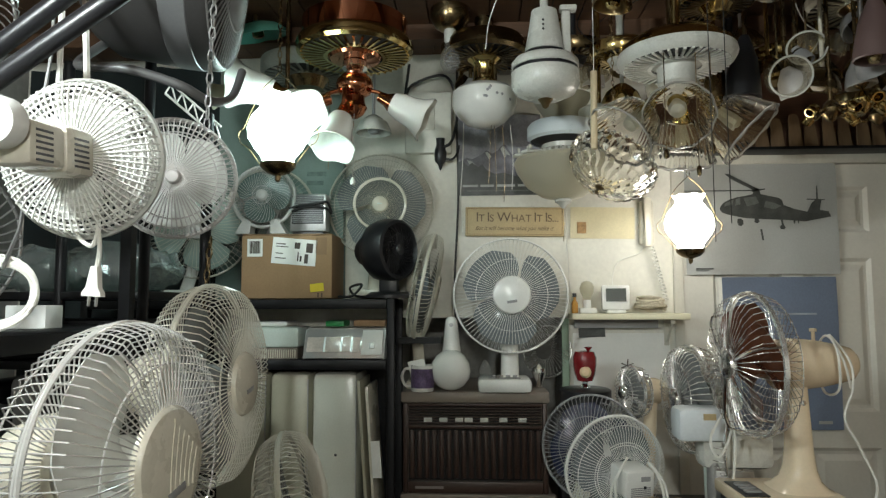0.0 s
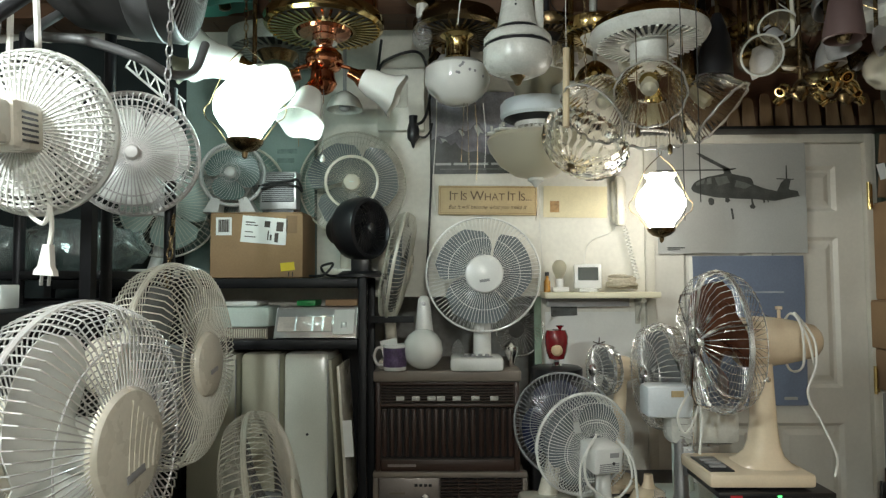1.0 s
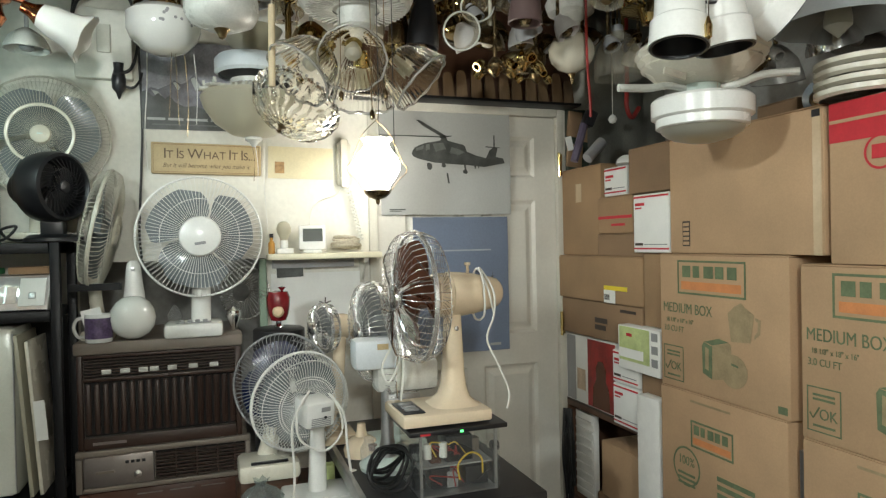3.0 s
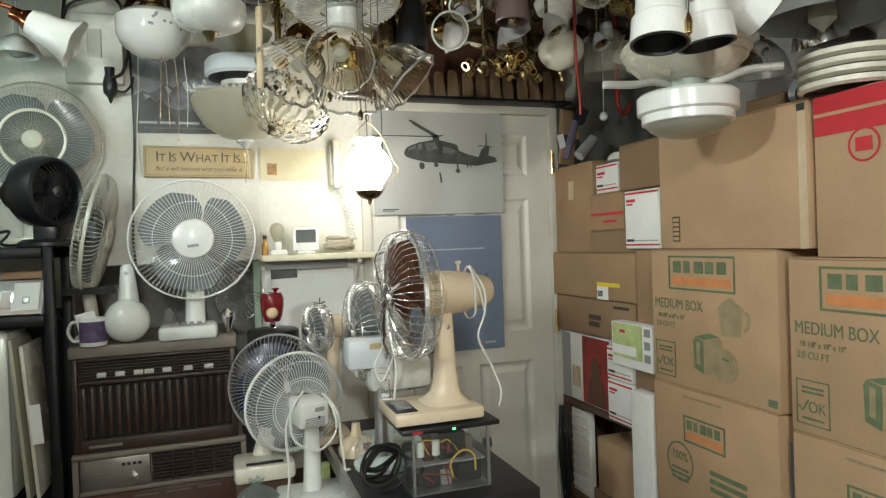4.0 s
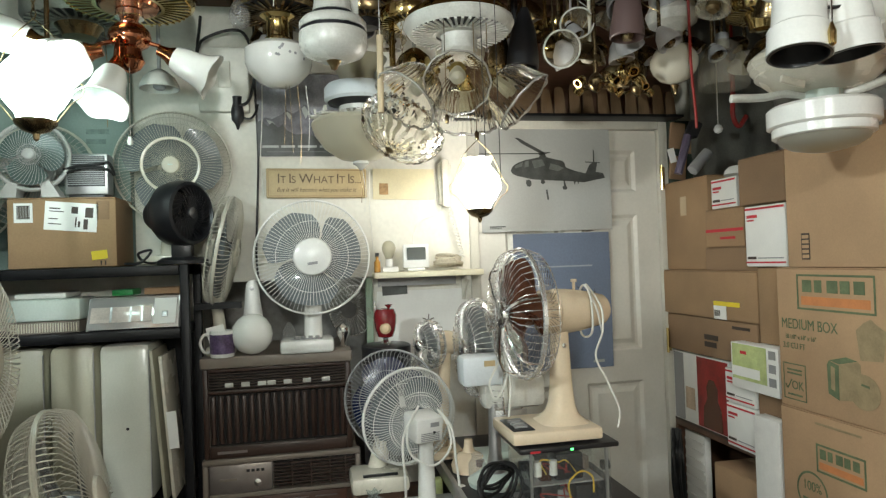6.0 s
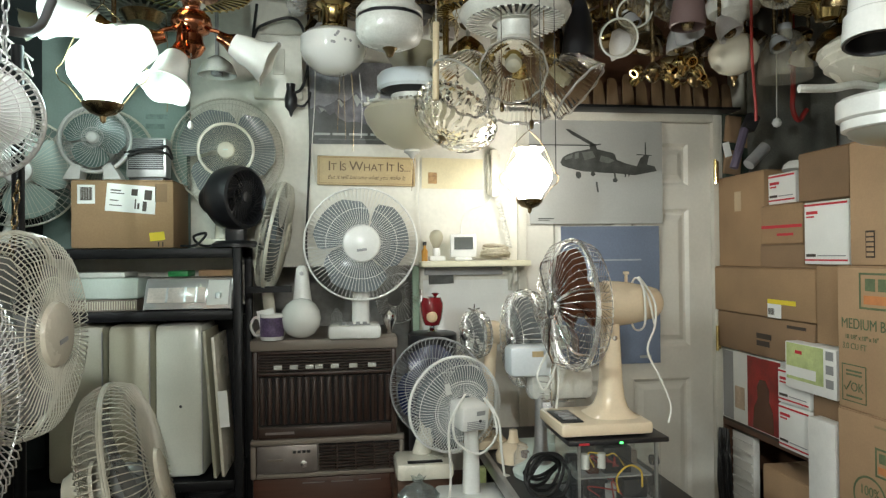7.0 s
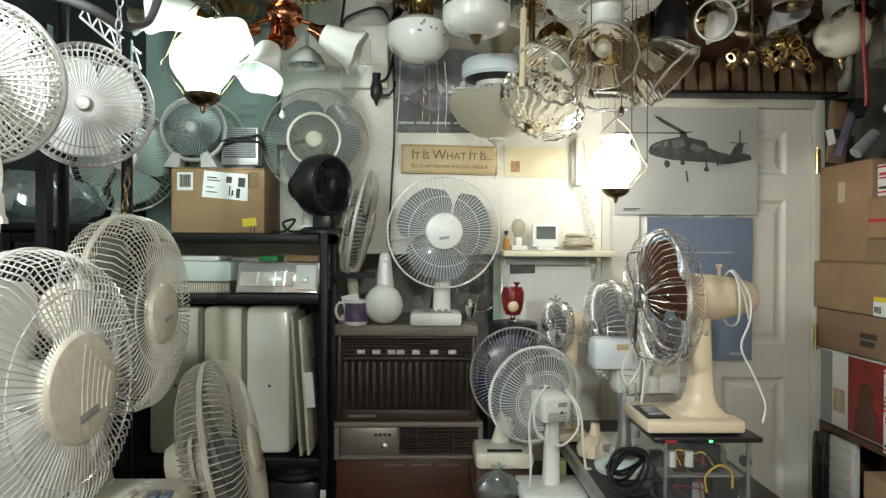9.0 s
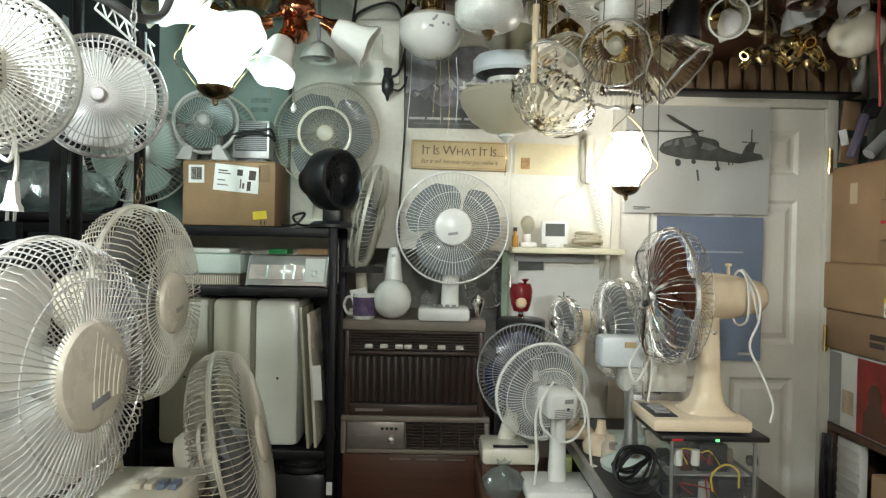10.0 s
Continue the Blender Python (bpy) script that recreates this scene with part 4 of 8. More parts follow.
cord("cord", "white cord with plug", [(0.71, 2.15, 1.28), (0.675, 2.14, 1.22), (0.69, 2.13, 1.18), (0.725, 2.14, 1.24), (0.72, 2.15, 1.3), (0.73, 2.13, 1.22), (0.715, 2.12, 1.1)], 0.0032, CORDW, f)
part("plug", placed(Geo().box(-0.011, -0.009, -0.04, 0.011, 0.009, 0.0, bevel=0.004), local(f, pose(0.714, 2.12, 1.105))), CORDW, f)
f = thing("table_fan", "small cream fan with a chrome guard", "fan", (0.60, 2.5, 0.935))
fan_head(f, local(f, aim((-0.96, -0.25, 0.0), (0.575, 2.5, 1.285))), 0.075, 36, 0.03, 0.035, 0.02, 0.0013, CHROMEW, BLADEG, CHROME, CREAM, 4, rings=(0.7,), motor=(0.036, 0.075))
fan_base(f, (0, 0, 0), 0.13, 0.13, 0.03, CREAM, neck=(0.028, 0.018, (0, 0, 0.03), (0.03, 0, 0.32)))
f = thing("table_fan", "small cream fan base with dark switch on the bench", "fan", (0.655, 2.33, 0.935))
part("base", Geo().lathe([(0, 0), (0.05, 0), (0.053, 0.02), (0.04, 0.045), (0.02, 0.055), (0, 0.056)], 28), CREAM, f)
part("neck", Geo().lathe([(0.02, 0.053), (0.014, 0.07), (0.012, 0.09), (0, 0.092)], 16), CREAM, f)
part("switch", Geo().box(0.01, -0.05, 0.02, 0.035, -0.035, 0.04, bevel=0.002), BLADEB, f)

# near fans on the bench
BLADEW2 = mat("milky_blade", (0.74, 0.75, 0.71), 0.2, 0, 0.05, 6.0, 0.0, alpha=0.88)
def big_fan(at, d, C, R, label, base=True, **kw):
    f = thing("table_fan", label, "fan", at)
    fan_head(f, local(f, aim(d, C)), R, **kw)
    return f


f = big_fan((-0.34, 1.36, 1.0), (0.995, -0.1, 0.02), (-0.36, 1.375, 1.335), 0.19, "large ivory fan with a ribbed hub and wire guard", wires=88, front=0.06, rear=0.075, hub=0.078, wire=0.0012, gm=SWIRE, bm_=BLADEW2, hm=IVORY, mm=IVORY, nb=3, rings=(0.7,), motor=(0.06, 0.1), badge=(GREYPL, 0.45, 12))
M = local(f, aim((0.995, -0.1, 0.02), (-0.36, 1.375, 1.335)))
for k in range(6):
    x = -0.014 + 0.011 * k
    part("hub_rib", placed(Geo().sweep([(x + 0.012 * (t / 6) ** 2, -0.035 + 0.095 * t / 6 * (1 - 0.1 * k), 0.0715 - 0.0002 * t) for t in range(7)], 0.0022, 5), M), IVORY, f)
fan_base(f, (-0.05, 0.0, 0), 0.2, 0.2, 0.05, IVORY, neck=(0.04, 0.03, (-0.06, 0, 0.05), (-0.13, 0.02, 0.36)))
f = big_fan((-0.36, 1.66, 1.0), (0.998, -0.03, 0.02), (-0.345, 1.62, 1.412), 0.17, "ivory table fan with a round hub behind another fan", wires=84, front=0.055, rear=0.055, hub=0.055, wire=0.00105, gm=IWIRE, bm_=BLADEG, hm=IVORY, mm=IVORY, nb=3, rings=(0.55,), motor=(0.055, 0.09), badge=(GREYPL, 0.2, 10))
fan_base(f, (-0.06, 0.0, 0), 0.19, 0.19, 0.05, IVORY, neck=(0.035, 0.028, (-0.06, 0, 0.05), (-0.12, 0.02, 0.38)))
f = big_fan((-0.33, 1.8, 1.0), (0.96, 0.15, 0.22), (-0.236, 1.82, 1.1), 0.195, "ivory fan with a wire guard low on the bench", wires=90, front=0.05, rear=0.06, hub=0.05, wire=0.0012, gm=TWIRE, bm_=BLADEG, hm=IVORY, mm=IVORY, nb=3, rings=(0.6,), motor=(0.05, 0.06))
fan_base(f, (0, -0.2, 0.055), 0.17, 0.16, 0.05, IVORY, panel=None, keys=None)
for k in range(4):
    part("key", Geo().box(0.0 + 0.02 * k, -0.245, 0.105, 0.014 + 0.02 * k, -0.215, 0.115, bevel=0.002), (IVORY, IVORY, SKYB, SKYB)[k], f)

# clip fans by the posts
f = thing("clip_fan", "white plastic clip-on fan seen from behind", "fan", (-0.45, 1.3, 1.75))
M = local(f, aim((-0.07, 0.99, 0.1), (-0.435, 1.37, 1.752)))
for nm, h in (("rear_guard", -0.035), ("front_guard", 0.03)):
    g = guard(0.108, h, 0.03, 66, 0.0014, 0.0, (0.38, 0.46, 0.54, 0.62, 0.7, 0.78, 0.86, 0.92), 0.005)
    tagged(part(nm, placed(g, M), WPLASTIC, f), kind="stuff")
for k in range(4):
    part("blade", placed(blade_geo(0.1, 0.02, k, 4, 0.5), M), BLADEW, f)
mh = part("motor_housing", placed(Geo().box(-0.032, -0.03, -0.1, 0.032, 0.032, -0.03, bevel=0.01).box(-0.028, -0.026, -0.17, 0.028, 0.028, -0.095, bevel=0.008), M), IVORY, f)
for k in range(6):
    part("vent", placed(Geo().box(-0.0285, -0.02 + 0.007 * k, -0.16, -0.0275, -0.017 + 0.007 * k, -0.125), M), DARKPL, mh)
    part("vent", placed(Geo().box(-0.0328, -0.02 + 0.007 * k, -0.085, -0.0318, -0.017 + 0.007 * k, -0.05), M), DARKPL, mh)
part("knob", placed(Geo().lathe([(0, -0.2), (0.026, -0.198), (0.03, -0.19), (0.03, -0.175), (0.02, -0.17)], 28), M @ pose(0, 0.02, 0)), WPLASTIC, f)
f = thing("clip_fan", "white plastic fan with a curved wire guard", "fan", (-0.47, 1.72, 1.75))
M = local(f, aim((0.35, -0.92, -0.1), (-0.452, 1.68, 1.785)))
fan_head(f, M, 0.11, 64, 0.045, 0.05, 0.014, 0.0012, AGEDW, BLADEW2, AGEDW, AGEDW, 3, rings=(0.7, 0.85), motor=(0.03, 0.06), rim=0.0045)
part("clamp", placed(Geo().box(-0.02, -0.03, -0.16, 0.02, 0.01, -0.09, bevel=0.005), M), WPLASTIC, f)
cord("cord", "white cord with a plug hanging from the clip fan", [(-0.42, 1.35, 1.7), (-0.445, 1.37, 1.655), (-0.42, 1.37, 1.63), (-0.405, 1.36, 1.655), (-0.41, 1.36, 1.68), (-0.402, 1.36, 1.63), (-0.405, 1.36, 1.595)], 0.0032, CORDW)
pl = thing("power_plug", "white two-pin plug on a hanging cord", "plug", m=pose(-0.406, 1.36, 1.596, 0, 4, 0) @ Matrix.Diagonal((0.85, 0.85, 0.85, 1)))
part("grip", Geo().plate([(-0.016, -0.042), (0.016, -0.042), (0.015, -0.035), (0.01, -0.028), (0.0075, -0.01), (0.005, 0.006), (-0.005, 0.006), (-0.0075, -0.01), (-0.01, -0.028), (-0.015, -0.035)], 0.014, pose(0, 0.007, 0)), CORDW, pl)
for s in (-1, 1):
    part("pin", Geo().box(s * 0.006 - 0.001, -0.003, -0.058, s * 0.006 + 0.001, 0.003, -0.04), STEEL, pl)


# ---- air conditioners on their stand ----
ac = thing("air_conditioner", "brown window air conditioner with a vertical louvre grille", "air conditioner", (0.105, 2.625, 0.952))
part("case", Geo().box(-0.232, 0.014, 0.0, 0.232, 0.5, 0.305, bevel=0.006), ACTAUPE, ac)
part("top_lip", Geo().box(-0.236, -0.016, 0.281, 0.236, 0.1, 0.317, bevel=0.006), ACTAUPE, ac)
part("front_frame", Geo().box(-0.229, -0.01, 0.0, -0.214, 0.013, 0.279, bevel=0.003).box(0.214, -0.01, 0.0, 0.229, 0.013, 0.279, bevel=0.003).box(-0.213, -0.01, 0.0, 0.213, 0.013, 0.036, bevel=0.003).box(-0.213, -0.01, 0.2, 0.213, 0.013, 0.211, bevel=0.003).box(-0.213, -0.01, 0.27, 0.213, 0.013, 0.279, bevel=0.002), ACBROWN, ac)
# Thin near-black sheet in place of the shade inside the grille.
part("recess", Geo().box(-0.213, 0.0135, 0.03, 0.213, 0.016, 0.275), ACSHADE, ac)
for i in range(18):
    x = -0.2 + 0.0236 * i
    fin = Geo()
    for y, a in ((-0.004, 0.0), (0.003, 8.0)):
        fin.box(-0.0058 if a == 0 else -0.0075, y, 0.044, 0.0058 if a == 0 else 0.0075, y + 0.007, 0.193, m=pose(x, 0, 0, 0, 0, 14 if i < 13 else -30), bevel=0.0024)
    part("louvre", fin, ACBROWN, ac)
    # Dark patch painting the shade at the louvre's top gap.
    part("gap_shade", Geo().box(x + 0.0088, 0.0115, 0.166, x + 0.0148, 0.0132, 0.19), ACSHADE, ac)
for i in range(6):
    part("slat", Geo().box(-0.212, -0.006, 0.2165 + 0.009 * i, 0.212, 0.008, 0.2195 + 0.009 * i), ACBROWN, ac)
for x in (-0.15, -0.1, -0.05, -0.02, 0.03, 0.09, 0.15):
    part("deflector", Geo().box(x - 0.013, -0.0075, 0.2205, x + 0.013, -0.0062, 0.2345, bevel=0.0005), WMOTOR, ac)
part("nameplate", Geo().box(-0.19, -0.0118, 0.014, -0.1, -0.0102, 0.022), ALU, ac)
ac2 = thing("air_conditioner", "brown woodgrain window air conditioner with a chrome knob", "air conditioner", (0.11, 2.625, 0.6))
part("case", Geo().box(-0.24, 0.016, 0.0, 0.24, 0.5, 0.348, bevel=0.006), ACTAUPE, ac2)
part("front_frame", Geo().box(-0.242, -0.016, 0.332, 0.248, 0.015, 0.35, bevel=0.005).box(-0.242, -0.012, 0.226, -0.225, 0.015, 0.331, bevel=0.003).box(0.232, -0.012, 0.226, 0.248, 0.015, 0.331, bevel=0.003).box(-0.224, -0.012, 0.226, 0.231, 0.015, 0.24, bevel=0.003), ACTAUPE, ac2)
part("control_panel", Geo().box(-0.222, -0.009, 0.242, -0.032, 0.014, 0.33, bevel=0.003), ALU, ac2, "taupe metal control panel")
part("knob", placed(Geo().lathe([(0, 0.016), (0.011, 0.014), (0.013, 0.0)], 24), aim((0, -1, 0), (-0.075, -0.009, 0.272))), CHROME, ac2, "chrome knob")
for k in range(4):
    part("button", Geo().box(-0.11 + 0.015 * k, -0.0125, 0.304, -0.1 + 0.015 * k, -0.0095, 0.313, bevel=0.001), DARKPL, ac2)
part("nameplate", Geo().box(-0.19, -0.0105, 0.28, -0.14, -0.0092, 0.287), ACTAUPE, ac2)
# Another near-black sheet for the shade behind the vent slats.
part("recess", Geo().box(-0.028, 0.0085, 0.242, 0.231, 0.014, 0.33), ACSHADE, ac2)
for i in range(8):
    part("slat", Geo().box(-0.027, -0.008, 0.245 + 0.0105 * i, 0.23, 0.006, 0.2485 + 0.0105 * i, m=None), ACBROWN, ac2)
for x in (0.03, 0.09, 0.15, 0.2):
    part("divider", Geo().box(x - 0.002, -0.0095, 0.242, x + 0.002, 0.004, 0.33), ACBROWN, ac2)
part("front_panel", Geo().box(-0.235, -0.01, 0.0, 0.242, 0.015, 0.224, bevel=0.004), ACWOOD, ac2, "dark woodgrain front panel")
for i in range(3):
    part("trim_strip", Geo().box(-0.08 + 0.09 * i, -0.0135, 0.207, -0.01 + 0.09 * i, -0.0103, 0.21), ALU, ac2)
st = thing("stand", "dark wooden stand under the air conditioners", "stand", (0.11, 2.85, 0))
part("top", Geo().box(-0.26, -0.24, 0.565, 0.26, 0.26, 0.599, bevel=0.003), DARKWOOD, st)
for sx in (-1, 1):
    for sy in (-1, 1):
        part("leg", Geo().box(sx * 0.23 - 0.022, sy * 0.2 - 0.022, 0.0, sx * 0.23 + 0.022, sy * 0.2 + 0.022, 0.564), DARKWOOD, st)

# on the air conditioner: globe lamp, mug
gl = thing("globe_lamp", "white glass globe with a ceramic neck lying on the air conditioner", "lamp", (0.028, 2.635, 1.27))
part("globe", Geo().lathe([(0, 0), (0.025, 0.004), (0.046, 0.017), (0.06, 0.038), (0.065, 0.064), (0.06, 0.09), (0.046, 0.112), (0.026, 0.126), (0, 0.13)], 40), OPAL, gl)
part("neck", Geo().lathe([(0.034, 0.09), (0.03, 0.13), (0.025, 0.17), (0.021, 0.21), (0.019, 0.225), (0.012, 0.235), (0, 0.236)], 32, m=pose(0.002, 0.03, 0)), WPLASTIC, gl)
part("screw", placed(Geo().lathe([(0, 0.003), (0.006, 0.002), (0.007, 0)], 12), aim((0, -1, 0), (0.002, 0.009, 0.21))), STEEL, gl)
mug = thing("mug", "white mug with a dark printed band on the air conditioner", "mug", (-0.062, 2.62, 1.27))
part("cup", Geo().lathe([(0, 0), (0.035, 0.0), (0.037, 0.004), (0.037, 0.082), (0.033, 0.082), (0.033, 0.006), (0, 0.006)], 32), WPLASTIC, mug)
part("print", Geo().lathe([(0.0376, 0.012), (0.0376, 0.072)], 20, a0=radians(-165), a1=radians(10)), MUGP, mug, "purple and red printed band")
part("handle", Geo().sweep(smooth_line([(-0.035, 0, 0.068), (-0.055, 0, 0.07), (-0.066, 0, 0.045), (-0.055, 0, 0.018), (-0.036, 0, 0.016)], 5), 0.005, 8), WPLASTIC, mug)
part("card", Geo().box(-0.028, -0.004, 0.02, 0.026, -0.002, 0.1, m=pose(0, 0, 0, 0, -12, 0)), PAPER, mug)
bl = Geo().lathe([(0.008, 0.0), (0.009, 0.02), (0.02, 0.045), (0.022, 0.058), (0.012, 0.078), (0.004, 0.088), (0, 0.089)], 20)
piece("flame_bulb", bl, GLASSB, "clear flame-shaped bulb standing on the air conditioner", "bulb", (0.14, 2.72, 1.27))
piece("silver_bulb", Geo().lathe([(0.008, 0), (0.012, 0.02), (0.024, 0.05), (0.022, 0.065), (0, 0.08)], 20), CHROME, "silvered bulb lying behind the table fan", "bulb", (0.318, 2.7, 1.27))
piece("fan_guard", placed(guard(0.09, 0.03, 0.03, 40, 0.0012, 0.5), aim((-0.5, -0.86, 0.15), (0.36, 2.84, 1.38))), CHROMEW, "small dark wire fan guard leaning in the recess", "fan guard")
piece("round_drum", Geo().lathe([(0, -0.38), (0.08, -0.38), (0.08, -0.005), (0.072, 0.0), (0, 0.001)], 40), DARKPL, "black round drum under a red ornament", "drum", (0.452, 2.6, 1.283))
orn = thing("ornament", "glossy red and tan ornament on a chrome foot", "ornament", (0.452, 2.6, 1.2845))
part("body", Geo().lathe([(0.008, 0.018), (0.024, 0.022), (0.032, 0.043), (0.036, 0.068), (0.037, 0.093), (0.03, 0.112), (0.015, 0.114), (0, 0.108)], 28).lathe([(0, 0.108), (0.006, 0.118), (0.014, 0.126), (0, 0.128)], 10, m=pose(0.012, 0, 0)), REDP, orn)
part("foot", Geo().lathe([(0, 0), (0.016, 0.001), (0.008, 0.012), (0.009, 0.02), (0, 0.02)], 16), CHROME, orn, "chrome foot")
part("patch", Geo().lathe([(0, 0.01), (0.012, 0.008), (0.018, 0.0)], 16, m=aim((-0.2, -0.95, 0.1), (-0.004, -0.035, 0.0515))), SKINT, orn, "tan painted patch")


# ---- rack with its load ----
RX0, RX1, RY0, RY1 = -1.15, -0.142, 2.53, 2.77
rack = thing("storage_rack", "black steel storage rack loaded with appliances", "rack", (RX0, RY0, 0))
for x in (0.0, RX1 - RX0 - 0.025):
    for y in (0.0, RY1 - RY0 - 0.025):
        part("post", Geo().box(x, y, 0, x + 0.025, y + 0.025, 1.566, bevel=0.003), BLACKM, rack)
for z in (1.546, 1.357, 0.84, 0.35):
    part("shelf", Geo().box(0.026, 0.0, z - 0.012, RX1 - RX0 - 0.026, RY1 - RY0, z + 0.018, bevel=0.003), BLACKM, rack)
# Added black panel; darkens the bays by hiding the wall behind.
part("darkening_panel", Geo().box(0.026, RY1 - RY0 - 0.006, 0.37, RX1 - RX0 - 0.026, RY1 - RY0 - 0.001, 1.34), BLACKM, rack)
part("side_bar", Geo().box(RX1 - RX0 + 0.001, 0.1, 1.42, RX1 - RX0 + 0.14, 0.13, 1.44), BLACKM, rack)
part("sticker", Geo().box(RX1 - RX0 - 0.02, -0.003, 0.72, RX1 - RX0 - 0.002, -0.001, 0.76), PAPER, rack)


def carton(label, x0, y0, z0, x1, y1, z1, material=None, face="x", tape=True, rz=0.0, flaps=True, group="", name="cardboard_box"):
    """A closed carton with flaps and tape; its printed face looks along -face."""
    material = material or CARD
    c = thing(name, label, "box", ((x0 + x1) / 2, (y0 + y1) / 2, z0), rz, group)
    w, d, h = (x1 - x0) / 2, (y1 - y0) / 2, z1 - z0
    part("body", Geo().box(-w, -d, 0, w, d, h - 0.004, bevel=0.004), material, c)
    if flaps:
        s = 0.0015
        if face == "x":
            part("flap", Geo().box(-w + 0.002, -d + 0.001, h - 0.0035, -s, d - 0.001, h, bevel=0.001), material, c)
            part("flap", Geo().box(s, -d + 0.001, h - 0.0035, w - 0.002, d - 0.001, h, bevel=0.001), material, c)
        else:
            part("flap", Geo().box(-w + 0.002, -d + 0.001, h - 0.0035, w - 0.002, -s, h, bevel=0.001), material, c)
            part("flap", Geo().box(-w + 0.002, s, h - 0.0035, w - 0.002, d - 0.001, h, bevel=0.001), material, c)
    if tape:
        if face == "x":
            part("tape", Geo().box(-0.025, -d - 0.001, h - 0.06, 0.025, -d - 0.0004, h + 0.0006).box(-0.025, -d, h + 0.0002, 0.025, d, h + 0.0008), TAPE, c)
        else:
            part("tape", Geo().box(-w - 0.001, -0.025, h - 0.06, -w - 0.0004, 0.025, h + 0.0006).box(-w, -0.025, h + 0.0002, w, 0.025, h + 0.0008), TAPE, c)
    c["half"] = (w, d, h)
    return c


def on_face(c, y, z, side="x"):
    """A frame on the carton's front face, letters upright; y runs to the reader's right, from the face's middle."""
    w, d, h = c["half"]
    if side == "x":
        return pose(-w - 0.0012, -y, z, 90, 0, -90)
    return pose(y, -d - 0.0012, z, 90, 0, 0)


def bar(c, side, y0, z0, y1, z1, material, name="printed_shape", label="", lift=0.0):
    m = on_face(c, 0, 0, side)
    return part(name, placed(Geo().box(y0, z0, lift, y1, z1, lift + 0.0006), m), material, c, label)


# carton on the rack
c = carton("brown cardboard box with white shipping labels on the rack", -0.642, 2.562, 1.5665, -0.347, 2.75, 1.774, CARD2, "y", tape=False)
bar(c, "y", -0.128, 0.135, -0.078, 0.192, PAPER, "label", "white barcode label")
for k in range(14):
    bar(c, "y", -0.12 + 0.0025 * k, 0.145, -0.1185 + 0.0025 * k + (k % 3) * 0.0004, 0.185, INK, "printed_shape", lift=0.0006)
m = on_face(c, 0, 0, "y") @ pose(0.025, 0.15, 0, 0, 0, -5)
part("label", placed(Geo().box(-0.072, -0.042, 0, 0.072, 0.042, 0.0006), m), PAPER, c, "white shipping label")
for x0, z0, x1, z1 in ((0.0, 0.01, 0.018, 0.03), (0.035, -0.035, 0.047, -0.005), (0.038, 0.0, 0.06, 0.03), (-0.06, 0.02, -0.03, 0.024), (-0.06, 0.012, -0.02, 0.015), (-0.06, -0.01, -0.035, -0.007), (0.012, -0.03, 0.016, 0.0), (0.02, -0.03, 0.026, -0.012), (-0.06, -0.025, -0.025, -0.022)):
    part("printed_shape", placed(Geo().box(x0, z0, 0.0007, x1, z1, 0.0012), m), INK, c)
bar(c, "y", 0.095, 0.14, 0.13, 0.195, CARD3, "printed_shape")
part("sticker", placed(Geo().box(-0.022, -0.013, 0, 0.022, 0.013, 0.0006), on_face(c, 0.1, 0.035, "y") @ pose(0, 0, 0, 0, 0, 6)), YEL, c, "yellow sticker")
for x in (0.102, 0.114):
    bar(c, "y", x, 0.004, x + 0.004, 0.018, INK)

hs = thing("space_heater", "small grey heater wrapped in its black cord", "heater", (-0.437, 2.63, 1.7755))
part("case", Geo().box(-0.06, -0.03, 0.01, 0.06, 0.03, 0.135, bevel=0.005), STEEL, hs)
# Black sheet in place of the shade behind the heater's bars.
part("grille_shade", Geo().box(-0.052, -0.0325, 0.035, 0.052, -0.0305, 0.128), DARKPL, hs)
for i in range(14):
    part("grille_bar", Geo().box(-0.05, -0.0345, 0.04 + 0.0063 * i, 0.05, -0.033, 0.0425 + 0.0063 * i), GREYPL, hs)
part("foot", Geo().box(-0.05, -0.03, 0, 0.05, 0.03, 0.009), DARKPL, hs)
part("cord", Geo().sweep(smooth_line([(-0.06, -0.04, 0.085), (-0.02, -0.042, 0.095), (0.03, -0.045, 0.1), (0.065, -0.04, 0.105), (0.075, -0.02, 0.07), (0.06, -0.04, 0.085), (0.0, -0.045, 0.09), (-0.05, -0.042, 0.075)]), 0.004, 6), CORDB, hs)

# things in the bay beneath the top
un = thing("window_unit", "pale green appliance with a slotted lower edge", "appliance", (-0.55, 2.555, 1.376))
part("body", Geo().box(-0.1, 0, 0.035, 0.1, 0.16, 0.1, bevel=0.01), TEALBOX, un)
part("top", Geo().box(-0.08, 0.01, 0.101, 0.06, 0.14, 0.118, bevel=0.006), WPLASTIC, un)
part("lower_body", Geo().box(-0.092, 0.006, 0, 0.095, 0.15, 0.034), ACTAUPE, un)
for i in range(26):
    part("fin", Geo().box(-0.088 + 0.007 * i, 0.001, 0.004, -0.085 + 0.007 * i, 0.0055, 0.03), IVORY, un)
cs = thing("metal_case", "shiny metal case with a hinged lid on the rack", "case", (-0.305, 2.55, 1.376))
part("body", Geo().box(-0.13, 0.05, 0, 0.13, 0.17, 0.098, bevel=0.006), FOIL, cs)
SLOPE = pose(0, -0.006, 0.004, -27, 0, 0)
part("sloped_front", Geo().box(-0.128, 0.0, 0.0, 0.128, 0.004, 0.1, m=SLOPE, bevel=0.001), FOIL, cs, "shiny sloped metal front")
part("side_panel", Geo().plate([(0, 0), (0.055, 0), (0.055, 0.094), (0.042, 0.094)], 0.003, pose(-0.1285, -0.003, 0.0, 0, 0, 90)), STEEL, cs)
